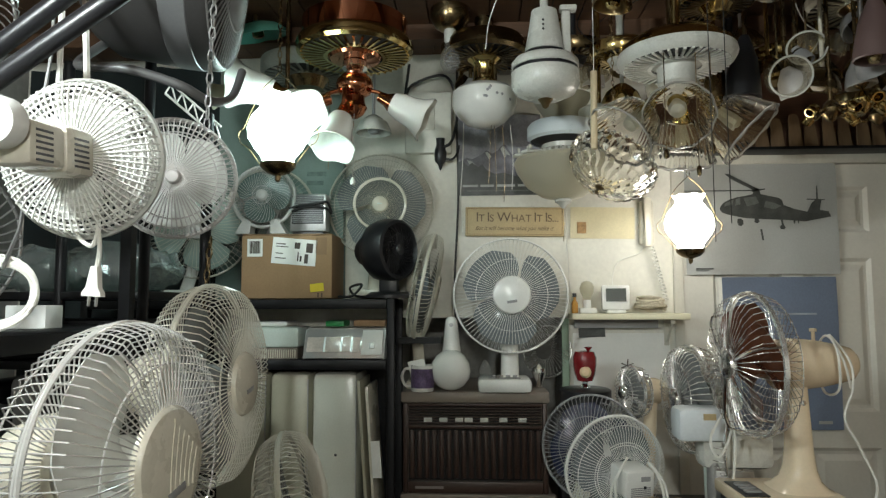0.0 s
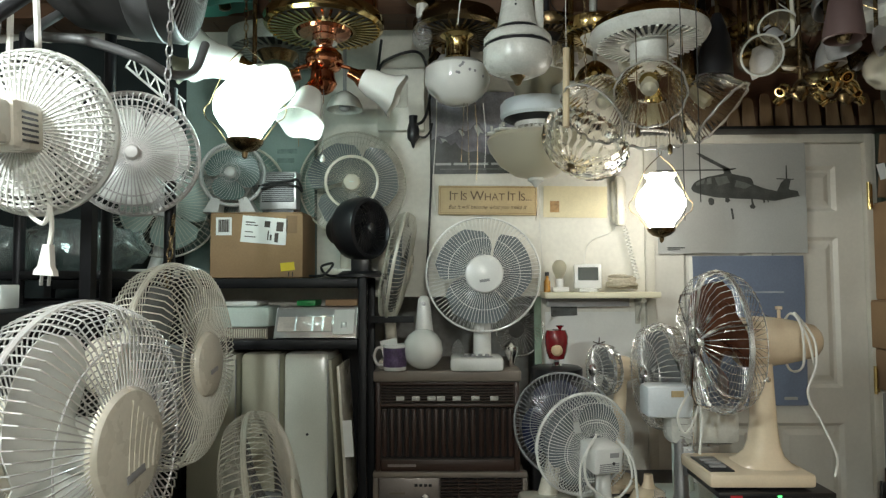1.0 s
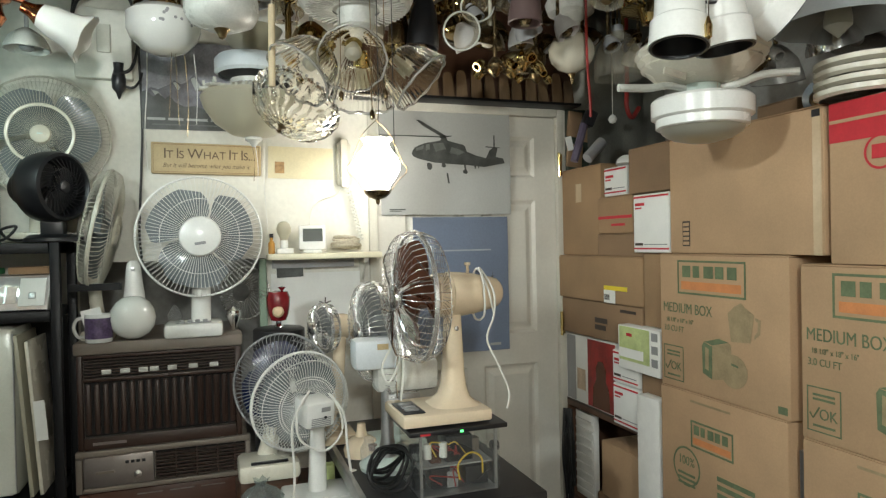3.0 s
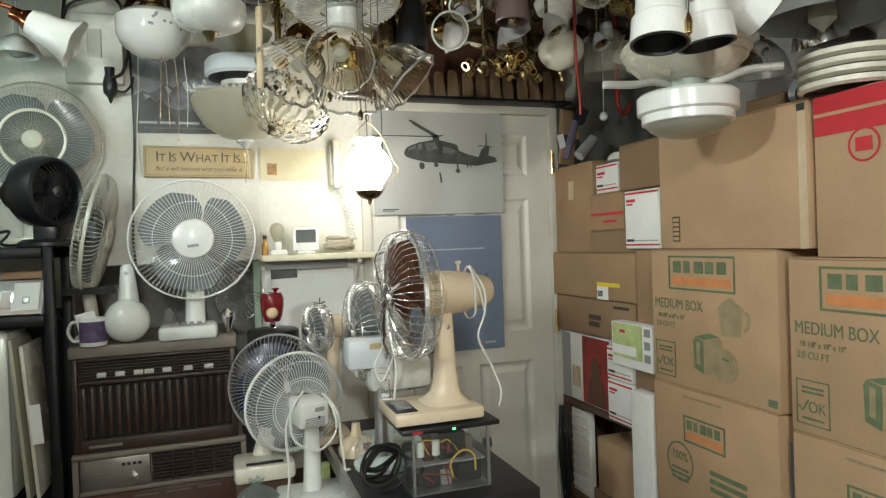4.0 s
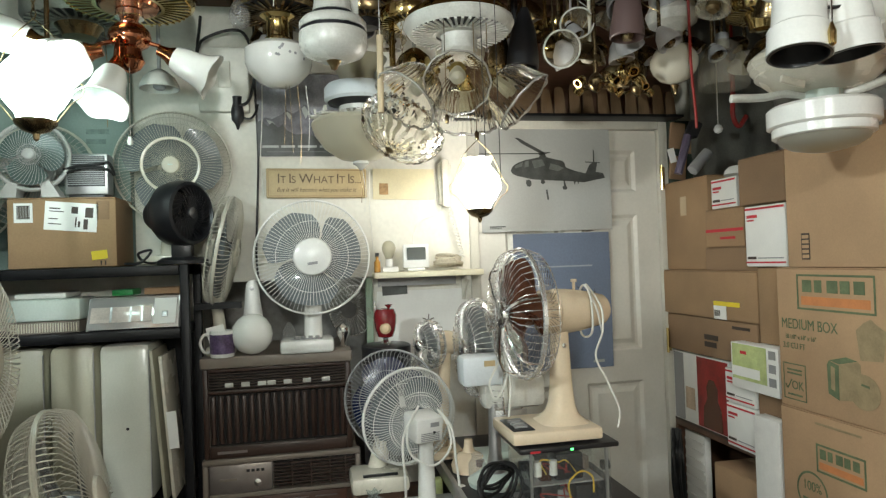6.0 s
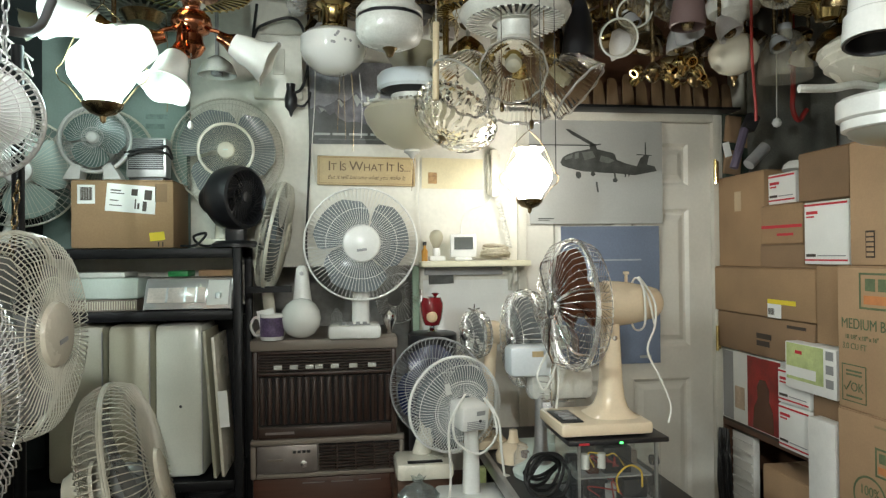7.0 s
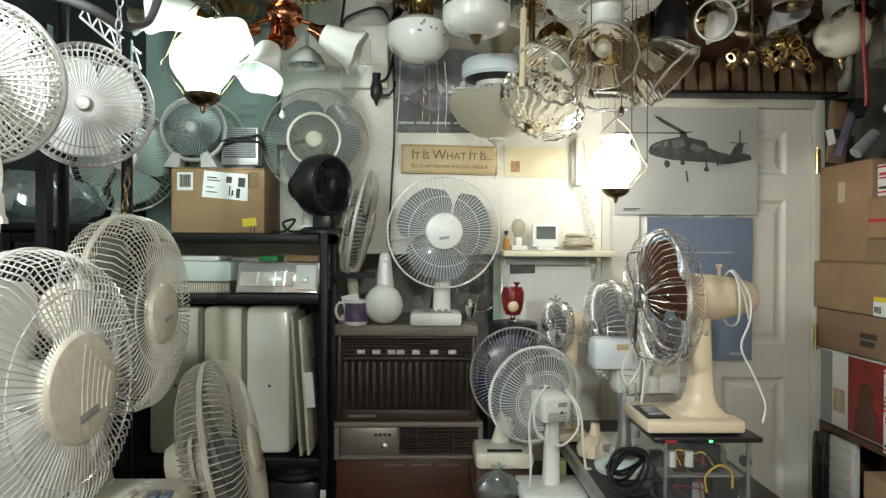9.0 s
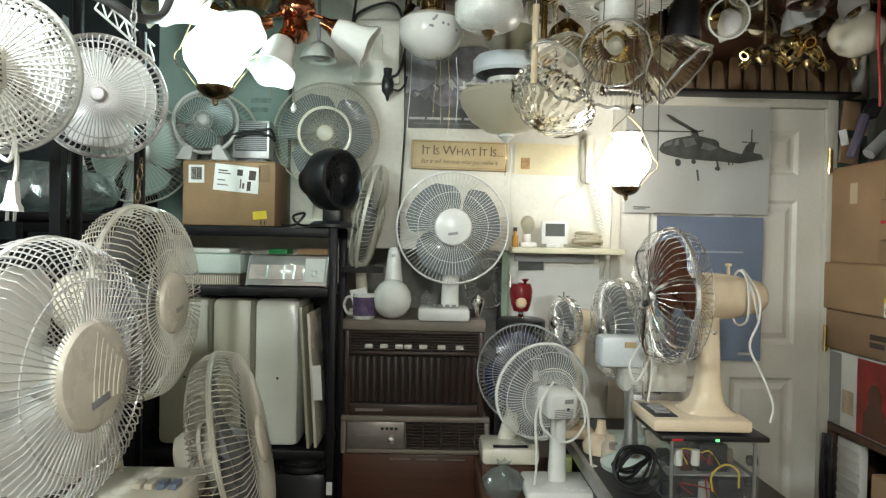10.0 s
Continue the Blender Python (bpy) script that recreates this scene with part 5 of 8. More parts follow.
part("side_panel", Geo().plate([(0, 0), (0.055, 0), (0.055, 0.094), (0.042, 0.094)], 0.003, pose(0.1255, -0.003, 0.0, 0, 0, 90)), STEEL, cs)
part("window", Geo().box(-0.12, -0.003, 0.02, 0.05, -0.0005, 0.07, m=SLOPE, bevel=0.001), mat("cream_lining", (0.78, 0.7, 0.64), 0.2, 0, 0.25, 12, 0, coat=0.4), cs, "cream see-through window")
for x in (-0.066, -0.012, 0.02):
    part("divider", Geo().box(x, -0.004, 0.02, x + 0.006, -0.0031, 0.07, m=SLOPE), STEEL, cs)
# Paper-white plate that paints in the lamp's bright reflection on the metal.
part("reflection_plate", Geo().box(0.056, -0.004, 0.01, 0.12, -0.0005, 0.094, m=SLOPE, bevel=0.001), PAPER, cs, "white plate painting a bright reflection on the case")
part("latch", Geo().box(0.08, -0.008, 0.03, 0.098, -0.0041, 0.05, m=SLOPE, bevel=0.002), STEEL, cs)
piece("green_packet", Geo().box(-0.03, 0, 0, 0.03, 0.1, 0.018, bevel=0.004), mat("green_foil", (0.03, 0.35, 0.1), 0.4, 0, 0.3, 50, 0), "small green printed packet on a metal case", "packet", (-0.34, 2.58, 1.477))
piece("flat_carton", Geo().box(-0.05, 0, 0, 0.05, 0.1, 0.02, bevel=0.003), CARD, "flat brown carton on a metal case", "box", (-0.23, 2.585, 1.477))

# white enamel cases standing in the rack
for k, (x0, x1, mt, dz) in enumerate(((-0.71, -0.545, HEATM2, 0.0), (-0.54, -0.41, HEATM2, 0.0), (-0.405, -0.258, HEATM, 0.0))):
    e = thing("enamel_case", "old white enamel appliance case standing on edge" if mt is HEATM else "old beige enamel appliance case standing on edge", "appliance", ((x0 + x1) / 2, 2.552, 0.862))
    w = (x1 - x0) / 2
    part("body", Geo().box(-w, 0, 0, w, 0.2, 0.472, bevel=0.022), mt, e)
    part("seam", Geo().box(w - 0.008, -0.002, 0.02, w - 0.005, 0.003, 0.452), STEEL, e)
    part("screw", placed(Geo().lathe([(0, 0.002), (0.004, 0.001), (0.0045, 0)], 10), aim((0, -1, 0), (w * 0.05, 0, 0.22))), DARKPL, e)
for k in range(2):
    piece("enamel_sheet", Geo().box(-0.005, 0, 0, 0.005, 0.2, 0.45 - 0.02 * k, bevel=0.002), IVORY if k % 2 else HEATM2, "thin off-white sheet panel leaning in the rack", "panel", m=pose(-0.225 + 0.022 * k, 2.54 + 0.01 * k, 0.862, 0, -4, 0))
piece("paper_tag", Geo().box(-0.014, -0.001, 0, 0.014, 0.001, 0.11), PAPER, "white paper tag hanging on a panel", "tag", m=pose(-0.193, 2.528, 1.02, 0, -4, 0))
random.seed(5)
# Sacks added as dark filler for the lower bay.
for x, w, h in ((-0.68, 0.13, 0.36), (-0.45, 0.11, 0.3), (-0.26, 0.09, 0.4)):
    g = Geo().box(-w, -0.07, 0, w, 0.08, h, bevel=0.03)
    piece("black_sack", g, DARKPL, "bulging black plastic sack added to darken the lower rack shelf", "sack", (x, 2.655, 0.369))
piece("black_coil", Geo().ring(0.07, 0.012, 36, 8, 0.012).ring(0.06, 0.012, 36, 8, 0.03).ring(0.066, 0.012, 36, 8, 0.048), DARKPL, "coil of thick black hose in the rack", "hose", (-0.25, 2.62, 0.775))


# ---- bench on the near side ----
bench = thing("work_bench", "black-topped work bench crowded with fans", "bench", (-0.85, 1.55, 0))
part("top", Geo().box(-0.35, -0.5, 0.955, 0.62, 0.42, 0.998, bevel=0.003), TABLEM, bench)
for sx, sy in ((-0.3, -0.45), (0.57, -0.45), (-0.3, 0.37), (0.57, 0.37)):
    part("leg", Geo().box(sx - 0.025, sy - 0.025, 0, sx + 0.025, sy + 0.025, 0.954), BLACKM, bench)
piece("book_pile", Geo().box(-0.09, -0.09, 0, 0.09, 0.09, 0.055, bevel=0.004), DARKWOOD, "dark flat box under a fan foot", "box", (-0.33, 1.6, 0.999))

# ---- bench by the door with the instrument case ----
tb = thing("side_bench", "black bench with a pale metal edge beside the door", "bench", (0.6, 1.95, 0))
part("top", Geo().box(0.0, -0.06, 0.9, 0.42, 0.75, 0.933, bevel=0.002), TABLEM, tb)
part("edge_strip", Geo().box(-0.016, -0.06, 0.898, -0.0005, 0.75, 0.935, bevel=0.002), STEEL, tb)
part("side_panel", Geo().box(0.0, -0.05, 0.0, 0.02, 0.74, 0.899), BLACKM, tb)
part("side_panel", Geo().box(0.4, -0.05, 0.0, 0.42, 0.74, 0.899), BLACKM, tb)
stl = thing("stool", "low grey stand beneath a table fan", "stand", (0.48, 2.36, 0))
part("seat", Geo().box(-0.17, -0.2, 0.79, 0.105, 0.24, 0.828, bevel=0.004), DARKWOOD, stl)
for sx in (-0.15, 0.085):
    for sy in (-0.18, 0.22):
        part("leg", Geo().box(sx - 0.015, sy - 0.015, 0, sx + 0.015, sy + 0.015, 0.789), DARKWOOD, stl)
piece("shim_block", Geo().box(-0.08, -0.07, 0, 0.08, 0.07, 0.05, bevel=0.003), DARKWOOD, "dark block under a cream fan base", "block", (0.4, 2.46, 0.829))
piece("green_tin", Geo().box(-0.02, -0.015, 0, 0.02, 0.015, 0.07, bevel=0.003), LIME, "small green and white tin beside a fan", "tin", (0.565, 2.40, 0.8285))
piece("plastic_bag", Geo().lathe([(0, 0), (0.05, 0.004), (0.06, 0.03), (0.035, 0.06), (0.01, 0.075), (0.02, 0.09)], 14, ripple=0.25, lobes=5), BAG, "crumpled clear plastic bag", "bag", (0.37, 2.28, 0.829))

inst = thing("instrument_case", "clear acrylic case full of wiring and relays", "case", (0.815, 2.03, 0.934))
for g in (Geo().box(-0.105, -0.085, 0.0, -0.101, 0.08, 0.15), Geo().box(0.101, -0.085, 0.0, 0.105, 0.08, 0.15), Geo().box(-0.1, -0.085, 0.004, 0.1, -0.081, 0.15)):
    part("acrylic_sheet", g, FILM, inst, "clear acrylic sheet")
for x0, x1, z0, z1 in ((-0.02, 0.05, 0.067, 0.13), (-0.06, -0.01, 0.005, 0.055), (0.03, 0.09, 0.005, 0.05)):
    part("power_module", Geo().box(x0, -0.045, z0, x1, 0.02, z1, bevel=0.003), DARKPL, inst)
for x in (-0.075, -0.035):
    part("white_relay", Geo().lathe([(0, 0.0), (0.01, 0.0), (0.01, 0.035), (0, 0.036)], 14, m=pose(x, -0.065, 0.09)), WPLASTIC, inst)
for x in (-0.098, 0.094):
    part("corner_post", Geo().box(x, -0.0805, 0.004, x + 0.006, -0.0745, 0.15), STEEL, inst)
part("floor_plate", Geo().box(-0.1, -0.08, 0.0, 0.1, 0.08, 0.004), STEEL, inst)
part("lid", Geo().box(-0.125, -0.092, 0.151, 0.125, 0.1, 0.163, bevel=0.003), DARKPL, inst, "black lid with small indicator lights")
part("indicator", Geo().box(0.0, -0.094, 0.153, 0.008, -0.0925, 0.158), LEDG, inst, "green indicator")
part("indicator", Geo().box(-0.1, -0.094, 0.153, -0.075, -0.0925, 0.158), INKR, inst)
random.seed(4)
for k in range(10):
    x, y, z = -0.085 + 0.04 * (k % 5), random.uniform(-0.04, 0.04), 0.005 + 0.062 * (k // 5)
    part("relay", Geo().box(x - 0.014, y - 0.014, z, x + 0.014, y + 0.014, z + random.uniform(0.03, 0.055), bevel=0.002), (DARKPL, BLADEB, GREYPL, INKR, ACTAUPE)[k % 5], inst)
part("tier", Geo().box(-0.095, -0.06, 0.062, 0.095, 0.07, 0.066), GREYPL, inst)
for k in range(9):
    x = random.uniform(-0.08, 0.08)
    z = random.choice((0.02, 0.09))
    part("wire", Geo().sweep(smooth_line([(x, -0.06, z), (x + random.uniform(-0.04, 0.04), -0.072, z + random.uniform(0.02, 0.04)), (x + random.uniform(-0.05, 0.05), -0.06, z + random.uniform(-0.01, 0.03))]), 0.0017, 5), (CORDR, CORDY, CORDB, CORDR)[k % 4], inst)
part("wire", Geo().sweep(smooth_line([(0.005, -0.07, 0.03), (0.0, -0.075, 0.07), (0.03, -0.076, 0.095), (0.06, -0.074, 0.08), (0.065, -0.07, 0.04)]), 0.0024, 6), CORDY, inst, "yellow wire loop")
for k in range(2):
    part("knob", placed(Geo().lathe([(0, 0.02), (0.012, 0.018), (0.013, 0)], 16), aim((1, 0, 0), (0.1055, -0.03, 0.04 + 0.05 * k))), DARKPL, inst)
cb = Geo()
for k in range(6):
    cb.sweep([((0.056 - 0.004 * k) * math.cos(a + 0.3 * k) + 0.003 * math.sin(3 * a + k), (0.012 * k - 0.03) + 0.03 * math.sin(a + k), 0.056 + (0.046 - 0.003 * k) * math.sin(a + 0.3 * k + 0.3 * (k % 2))) for a in [2 * math.pi * i / 26 for i in range(26)]], 0.0042, 6, True)
piece("cable_coil", cb, CORDB, "coiled black cable standing on the bench", "cable", (0.66, 2.04, 0.94), "stuff")
piece("glass_jar", Geo().lathe([(0, 0), (0.022, 0), (0.024, 0.01), (0.024, 0.05), (0.014, 0.065), (0.015, 0.078)], 20), GLASSB, "small clear glass jar on the bench", "jar", (0.655, 2.23, 0.934))


# ---- cartons along the side wall ----
FX = 1.512


def mover_box(label, y0, y1, z0, z1, big=True, x=FX):
    """A brown moving carton: a green-framed badge with an orange stripe, small print and green pictures."""
    c = carton(label, x, y0, z0, x + 0.44, y1, z1, CARD, "x", tape=False, group="moving cartons")
    w, d, h = c["half"]

    def frame_bar(cx, cz, wd, hg):
        o = Geo()
        t = 0.0055
        o.box(cx - wd / 2, cz - hg / 2, 0, cx + wd / 2, cz - hg / 2 + t, 0.0006).box(cx - wd / 2, cz + hg / 2 - t, 0, cx + wd / 2, cz + hg / 2, 0.0006)
        o.box(cx - wd / 2, cz - hg / 2 + t, 0, cx - wd / 2 + t, cz + hg / 2 - t, 0.0006).box(cx + wd / 2 - t, cz - hg / 2 + t, 0, cx + wd / 2, cz + hg / 2 - t, 0.0006)
        part("printed_frame", placed(o, on_face(c, 0, 0)), INKG, c)
        bar(c, "x", cx - wd * 0.44, cz - hg * 0.36, cx + wd * 0.44, cz - hg * 0.12, INKO, "printed_stripe")
        n = 5
        for i in range(n):
            a = cx - wd * 0.42 + wd * 0.84 * i / n
            bar(c, "x", a, cz + hg * 0.0, a + wd * (0.13, 0.1, 0.14, 0.12, 0.13)[i], cz + hg * 0.34, INKG)
    if big:
        frame_bar(-0.025, h - 0.065, 0.255, 0.095)
        lettering("MEDIUM BOX", 0.04, on_face(c, -d + 0.115, h - 0.155), INKG, c, "green printed capitals", 0.82)
        lettering('18 1/8" x 18" x 16"', 0.0175, on_face(c, -d + 0.085, h - 0.19), INKG, c, "", 0.85)
        lettering("3.0 CU FT", 0.023, on_face(c, -d + 0.06, h - 0.215), INKG, c, "", 0.86)
        o = Geo()
        for a, b, e, g in ((-d + 0.015, 0.02, -d + 0.1, 0.023), (-d + 0.015, 0.117, -d + 0.1, 0.12), (-d + 0.015, 0.023, -d + 0.018, 0.117), (-d + 0.097, 0.023, -d + 0.1, 0.117)):
            o.box(a, b, 0, e, g, 0.0006)
        part("printed_frame", placed(o, on_face(c, 0, 0)), INKG, c)
        lettering("OK", 0.034, on_face(c, -d + 0.068, 0.06), INKG, c, "", 0.9)
        part("printed_shape", placed(Geo().sweep([(-d + 0.022, 0.06, 0), (-d + 0.03, 0.05, 0), (-d + 0.046, 0.075, 0)], 0.002, 4), on_face(c, 0, 0)), INKG, c)
        for z in (0.1, 0.09, 0.032):
            bar(c, "x", -d + 0.03, z, -d + 0.085, z + 0.005, INKG)
        # toaster, kettle and blender pictures
        FLAT = on_face(c, 0, 0) @ pose(0, 0, 0, -90, 0, 0)

        def picture(outline, material, lift):
            part("printed_picture", placed(Geo().plate(outline, 0.0004, pose(0, -lift, 0)), FLAT), material, c)
        picture([(-0.055, 0.062), (-0.02, 0.05), (-0.018, 0.138), (-0.05, 0.146), (-0.057, 0.135)], INKG, 0.0)
        picture([(-0.018, 0.05), (0.05, 0.062), (0.05, 0.148), (0.042, 0.155), (-0.017, 0.14)], INKF, 0.0)
        picture([(-0.05, 0.147), (-0.017, 0.141), (0.042, 0.156), (0.006, 0.162)], INKG, 0.0)
        picture([(-0.045, 0.075), (-0.032, 0.071), (-0.031, 0.13), (-0.044, 0.134)], INKF, 0.0005)
        picture([(0.058 + 0.047 * math.cos(a), 0.085 + 0.043 * math.sin(a)) for a in [2 * math.pi * i / 26 for i in range(26)]][:], INKF, 0.0006)
        picture([(0.05, 0.1), (0.075, 0.096), (0.074, 0.102), (0.051, 0.105)], INKG, 0.0011)
        picture([(0.05, 0.16), (0.115, 0.165), (0.128, 0.235), (0.1, 0.25), (0.085, 0.262), (0.062, 0.25), (0.04, 0.232)], INKF, 0.0)
        picture([(0.128, 0.175), (0.146, 0.19), (0.148, 0.225), (0.13, 0.23), (0.131, 0.222), (0.14, 0.218), (0.138, 0.195), (0.128, 0.185)], INKF, 0.0)
        bar(c, "x", d - 0.035, 0.012, d - 0.008, 0.03, INKG)
    else:
        frame_bar(-0.02, h - 0.115, 0.16, 0.075)
        bar(c, "x", -0.1, h - 0.028, 0.05, h - 0.022, INKF)
        part("printed_picture", placed(Geo().lathe([(0.05, 0.0), (0.056, 0.0)], 32, m=pose(-0.12, h - 0.215, 0.0004)), on_face(c, 0, 0)), INKG, c)
        lettering("100%", 0.036, on_face(c, -0.12, h - 0.2), INKG, c, "green printed figures", 0.85)
        for k in range(3):
            bar(c, "x", -0.155, h - 0.24 - 0.014 * k, -0.085, h - 0.233 - 0.014 * k, INKG)
            bar(c, "x", 0.0, h - 0.215 - 0.022 * k, 0.13, h - 0.202 - 0.022 * k, INKG)
    return c


mover_box("brown moving carton printed with green appliances, in a stack", 1.63, 2.095, 1.113, 1.496)
mover_box("brown moving carton with a round green guarantee mark", 1.64, 2.1, 0.705, 1.112, False)
mover_box("brown moving carton printed with green appliances, in a stack", 1.13, 1.6, 1.09, 1.478)
mover_box("brown moving carton with a round green guarantee mark", 1.13, 1.6, 0.69, 1.089, False)
c = carton("large plain brown carton with a taped corner", FX, 1.535, 1.4975, FX + 0.46, 2.045, 1.825, CARD, "x", tape=False)
bar(c, "x", 0.228, 0.0, 0.25, 0.31, TAPE, "tape")
bar(c, "x", -0.2, 0.02, -0.17, 0.09, INK)
for k in range(5):
    bar(c, "x", -0.197, 0.024 + 0.013 * k, -0.173, 0.033 + 0.013 * k, CARD, lift=0.0007)
bar(c, "x", 0.227, 0.302, 0.248, 0.318, DARKPL, "sticker", lift=0.0008)
c = carton("brown carton with a red printed top band and emblems", FX, 0.99, 1.4795, FX + 0.46, 1.522, 1.82, CARD, "x", tape=False)
bar(c, "x", -0.264, 0.255, 0.264, 0.338, INKR, "printed_band", "red printed band")
bar(c, "x", -0.264, 0.295, 0.264, 0.302, CARD, "printed_band", lift=0.0007)
for y in (-0.15, -0.02, 0.11):
    part("emblem", placed(Geo().lathe([(0.03, 0.0), (0.035, 0.0)], 24, m=pose(y, 0.225, 0.0009)), on_face(c, 0, 0)), INKR, c)
    part("emblem", placed(Geo().box(y - 0.018, 0.212, 0.0008, y + 0.018, 0.24, 0.0014), on_face(c, 0, 0)), INKR, c)
for y0, y1, z1 in ((1.63, 2.1, 0.704), (1.13, 1.6, 0.689)):
    carton("plain brown carton at the foot of a stack", FX, y0, 0.3, FX + 0.44, y1, z1, CARD, "x", tape=False)
    carton("plain brown carton on the floor", FX, y0, 0.0, FX + 0.44, y1, 0.299, CARD, "x", tape=False)
piece("metal_strip", Geo().box(-0.006, -0.006, 0, 0.006, 0.006, 1.05), STEEL, "thin metal strip standing between the cartons", "strip", m=pose(FX + 0.02, 1.615, 0.0, 0, 0, 0))

# small cartons stacked beside the door, held by a wooden bookcase
X2 = 1.585
bk = thing("bookcase", "dark wooden bookcase holding cartons", "bookcase", (X2, 2.30, 0))
part("top", Geo().box(0.0, -0.1, 0.885, 0.4, 0.495, 0.905, bevel=0.002), DARKWOOD, bk)
part("shelf", Geo().box(0.0, -0.1, 0.52, 0.4, 0.475, 0.54), DARKWOOD, bk)
part("side", Geo().box(0.0, 0.476, 0, 0.4, 0.494, 0.884), DARKWOOD, bk)
part("side", Geo().box(0.0, -0.12, 0, 0.4, -0.101, 0.884), DARKWOOD, bk)
part("back", Geo().box(0.39, -0.1, 0, 0.4, 0.475, 0.884), DARKWOOD, bk)
TAN = mat("warm_print", (0.55, 0.42, 0.3), 0.5, 0, 0.3, 20, 0)
c = carton("glossy box with a red and white picture", X2, 2.44, 0.906, X2 + 0.3, 2.79, 1.178, PAPER, "x", tape=False, flaps=False)
bar(c, "x", -0.012, 0.012, 0.17, 0.262, REDBOX, "printed_panel", "red printed panel")
part("printed_shape", placed(Geo().plate([(0.02, 0.015), (0.135, 0.015), (0.13, 0.09), (0.11, 0.12), (0.112, 0.16), (0.09, 0.19), (0.06, 0.188), (0.045, 0.16), (0.048, 0.12), (0.025, 0.085)], 0.0004), on_face(c, 0, 0) @ pose(0, 0, 0.001, -90, 0, 0)), BLADEB, c)
bar(c, "x", -0.165, 0.012, -0.1, 0.262, GREYPL, "printed_shape")
bar(c, "x", -0.09, 0.06, -0.03, 0.14, TAN, "printed_shape")
bar(c, "x", -0.17, 0.0, 0.17, 0.01, INK, "printed_shape")


def postal(label, y0, z0, y1, z1, x=1.56, depth=0.3):
    c = carton(label, x, y0, z0, x + depth, y1, z1, PAPER, "x", tape=False, flaps=False, group="postal cartons")
    w, d, h = c["half"]
    bar(c, "x", -d + 0.004, h - 0.016, d - 0.004, h - 0.01, INKR, "printed_stripe")
    bar(c, "x", -d + 0.004, 0.01, d - 0.004, 0.015, INKR, "printed_stripe")
    bar(c, "x", -d + 0.012, h - 0.04, -d + 0.06, h - 0.031, INKR, "printed_shape")
    bar(c, "x", -d + 0.01, 0.022, -d + 0.05, 0.03, INK, "printed_shape")
    bar(c, "x", -d + 0.012, h - 0.05, -d + 0.045, h - 0.045, INKR, "printed_shape")
    bar(c, "x", -d + 0.056, 0.024, d - 0.012, 0.027, GREYPL, "printed_shape")
    return c


postal("white postal carton with red stripes on the bookcase", 2.275, 0.906, 2.425, 1.05)
postal("white postal carton with red stripes", 2.275, 1.051, 2.425, 1.165)
c = carton("white carton with a lime green label", 1.53, 2.125, 1.115, 1.8, 2.345, 1.262, PAPER, "x", tape=False, flaps=False)
bar(c, "x", -0.1, 0.03, 0.06, 0.14, LIME, "printed_panel", "lime green printed panel")
bar(c, "x", -0.1, 0.04, 0.03, 0.07, PAPER, "printed_shape", lift=0.0007)
for k in range(3):
    bar(c, "x", 0.07, 0.03 + 0.04 * k, 0.1, 0.055 + 0.04 * k, GREYPL, "printed_shape")
bar(c, "x", -0.06, 0.11, -0.03, 0.12, INKR, "printed_shape", lift=0.0007)
carton("small brown carton under a green-labelled carton", 1.56, 2.11, 0.96, 1.8, 2.26, 1.114, CARD3, "x", tape=False)
carton("brown carton low beside the stack", 1.56, 2.11, 0.906, 1.8, 2.262, 0.959, CARD3, "x", tape=False)
c = carton("long flat brown carton with dark print", 1.57, 2.265, 1.18, 1.88, 2.79, 1.318, CARD3, "x", tape=False)
bar(c, "x", -0.02, 0.06, 0.06, 0.078, INK)
bar(c, "x", -0.02, 0.035, 0.05, 0.053, INK)
bar(c, "x", 0.14, 0.11, 0.23, 0.12, INK)
c = carton("long brown carton with a yellow and white label", 1.56, 2.245, 1.319, 1.88, 2.795, 1.482, CARD2, "x", tape=False)
bar(c, "x", 0.05, 0.0, 0.12, 0.045, PAPER, "label")
bar(c, "x", 0.05, 0.045, 0.19, 0.06, YEL, "label")
for k in range(8):
    bar(c, "x", 0.055 + 0.004 * k, 0.01, 0.057 + 0.004 * k, 0.03, INK, lift=0.0007)
carton("tall brown carton squeezed between stacks", 1.56, 2.15, 1.263, 1.85, 2.24, 1.496, CARD2, "x", tape=False)
c = carton("tall brown carton beside the door with taped top", 1.58, 2.512, 1.483, 1.88, 2.795, 1.815, CARD2, "x", tape=True)
bar(c, "x", -0.03, 0.2, 0.01, 0.27, TAPE, "tape")
carton("brown carton in the middle of a stack", 1.56, 2.235, 1.483, 1.86, 2.508, 1.56, CARD3, "x", tape=False)
c = carton("brown carton with a red tape band", 1.565, 2.30, 1.561, 1.86, 2.508, 1.69, CARD2, "x", tape=False)
bar(c, "x", -0.1, 0.05, 0.1, 0.06, INKR, "printed_stripe")
bar(c, "x", -0.02, 0.025, 0.06, 0.033, INKR)
postal("small white postal carton with red stripes", 2.352, 1.691, 2.49, 1.795, 1.58)
postal("white postal carton with red stripes in front of the stack", 2.082, 1.497, 2.262, 1.684, 1.54)
c = carton("brown carton with tan tape over its top edge", 1.54, 2.08, 1.685, 1.84, 2.285, 1.83, CARD3, "x", tape=True)
piece("smoke_detector", Geo().lathe([(0, 0.03), (0.05, 0.028), (0.062, 0.015), (0.065, 0.0), (0, 0.0)], 28), WPLASTIC, "white round plastic cover on the cartons", "cover", m=pose(1.66, 2.42, 1.798, 0, 6, 0))
rad = thing("radiator_panel", "white finned radiator panel standing on the bookcase shelf", "radiator", (1.62, 2.70, 0.5405))
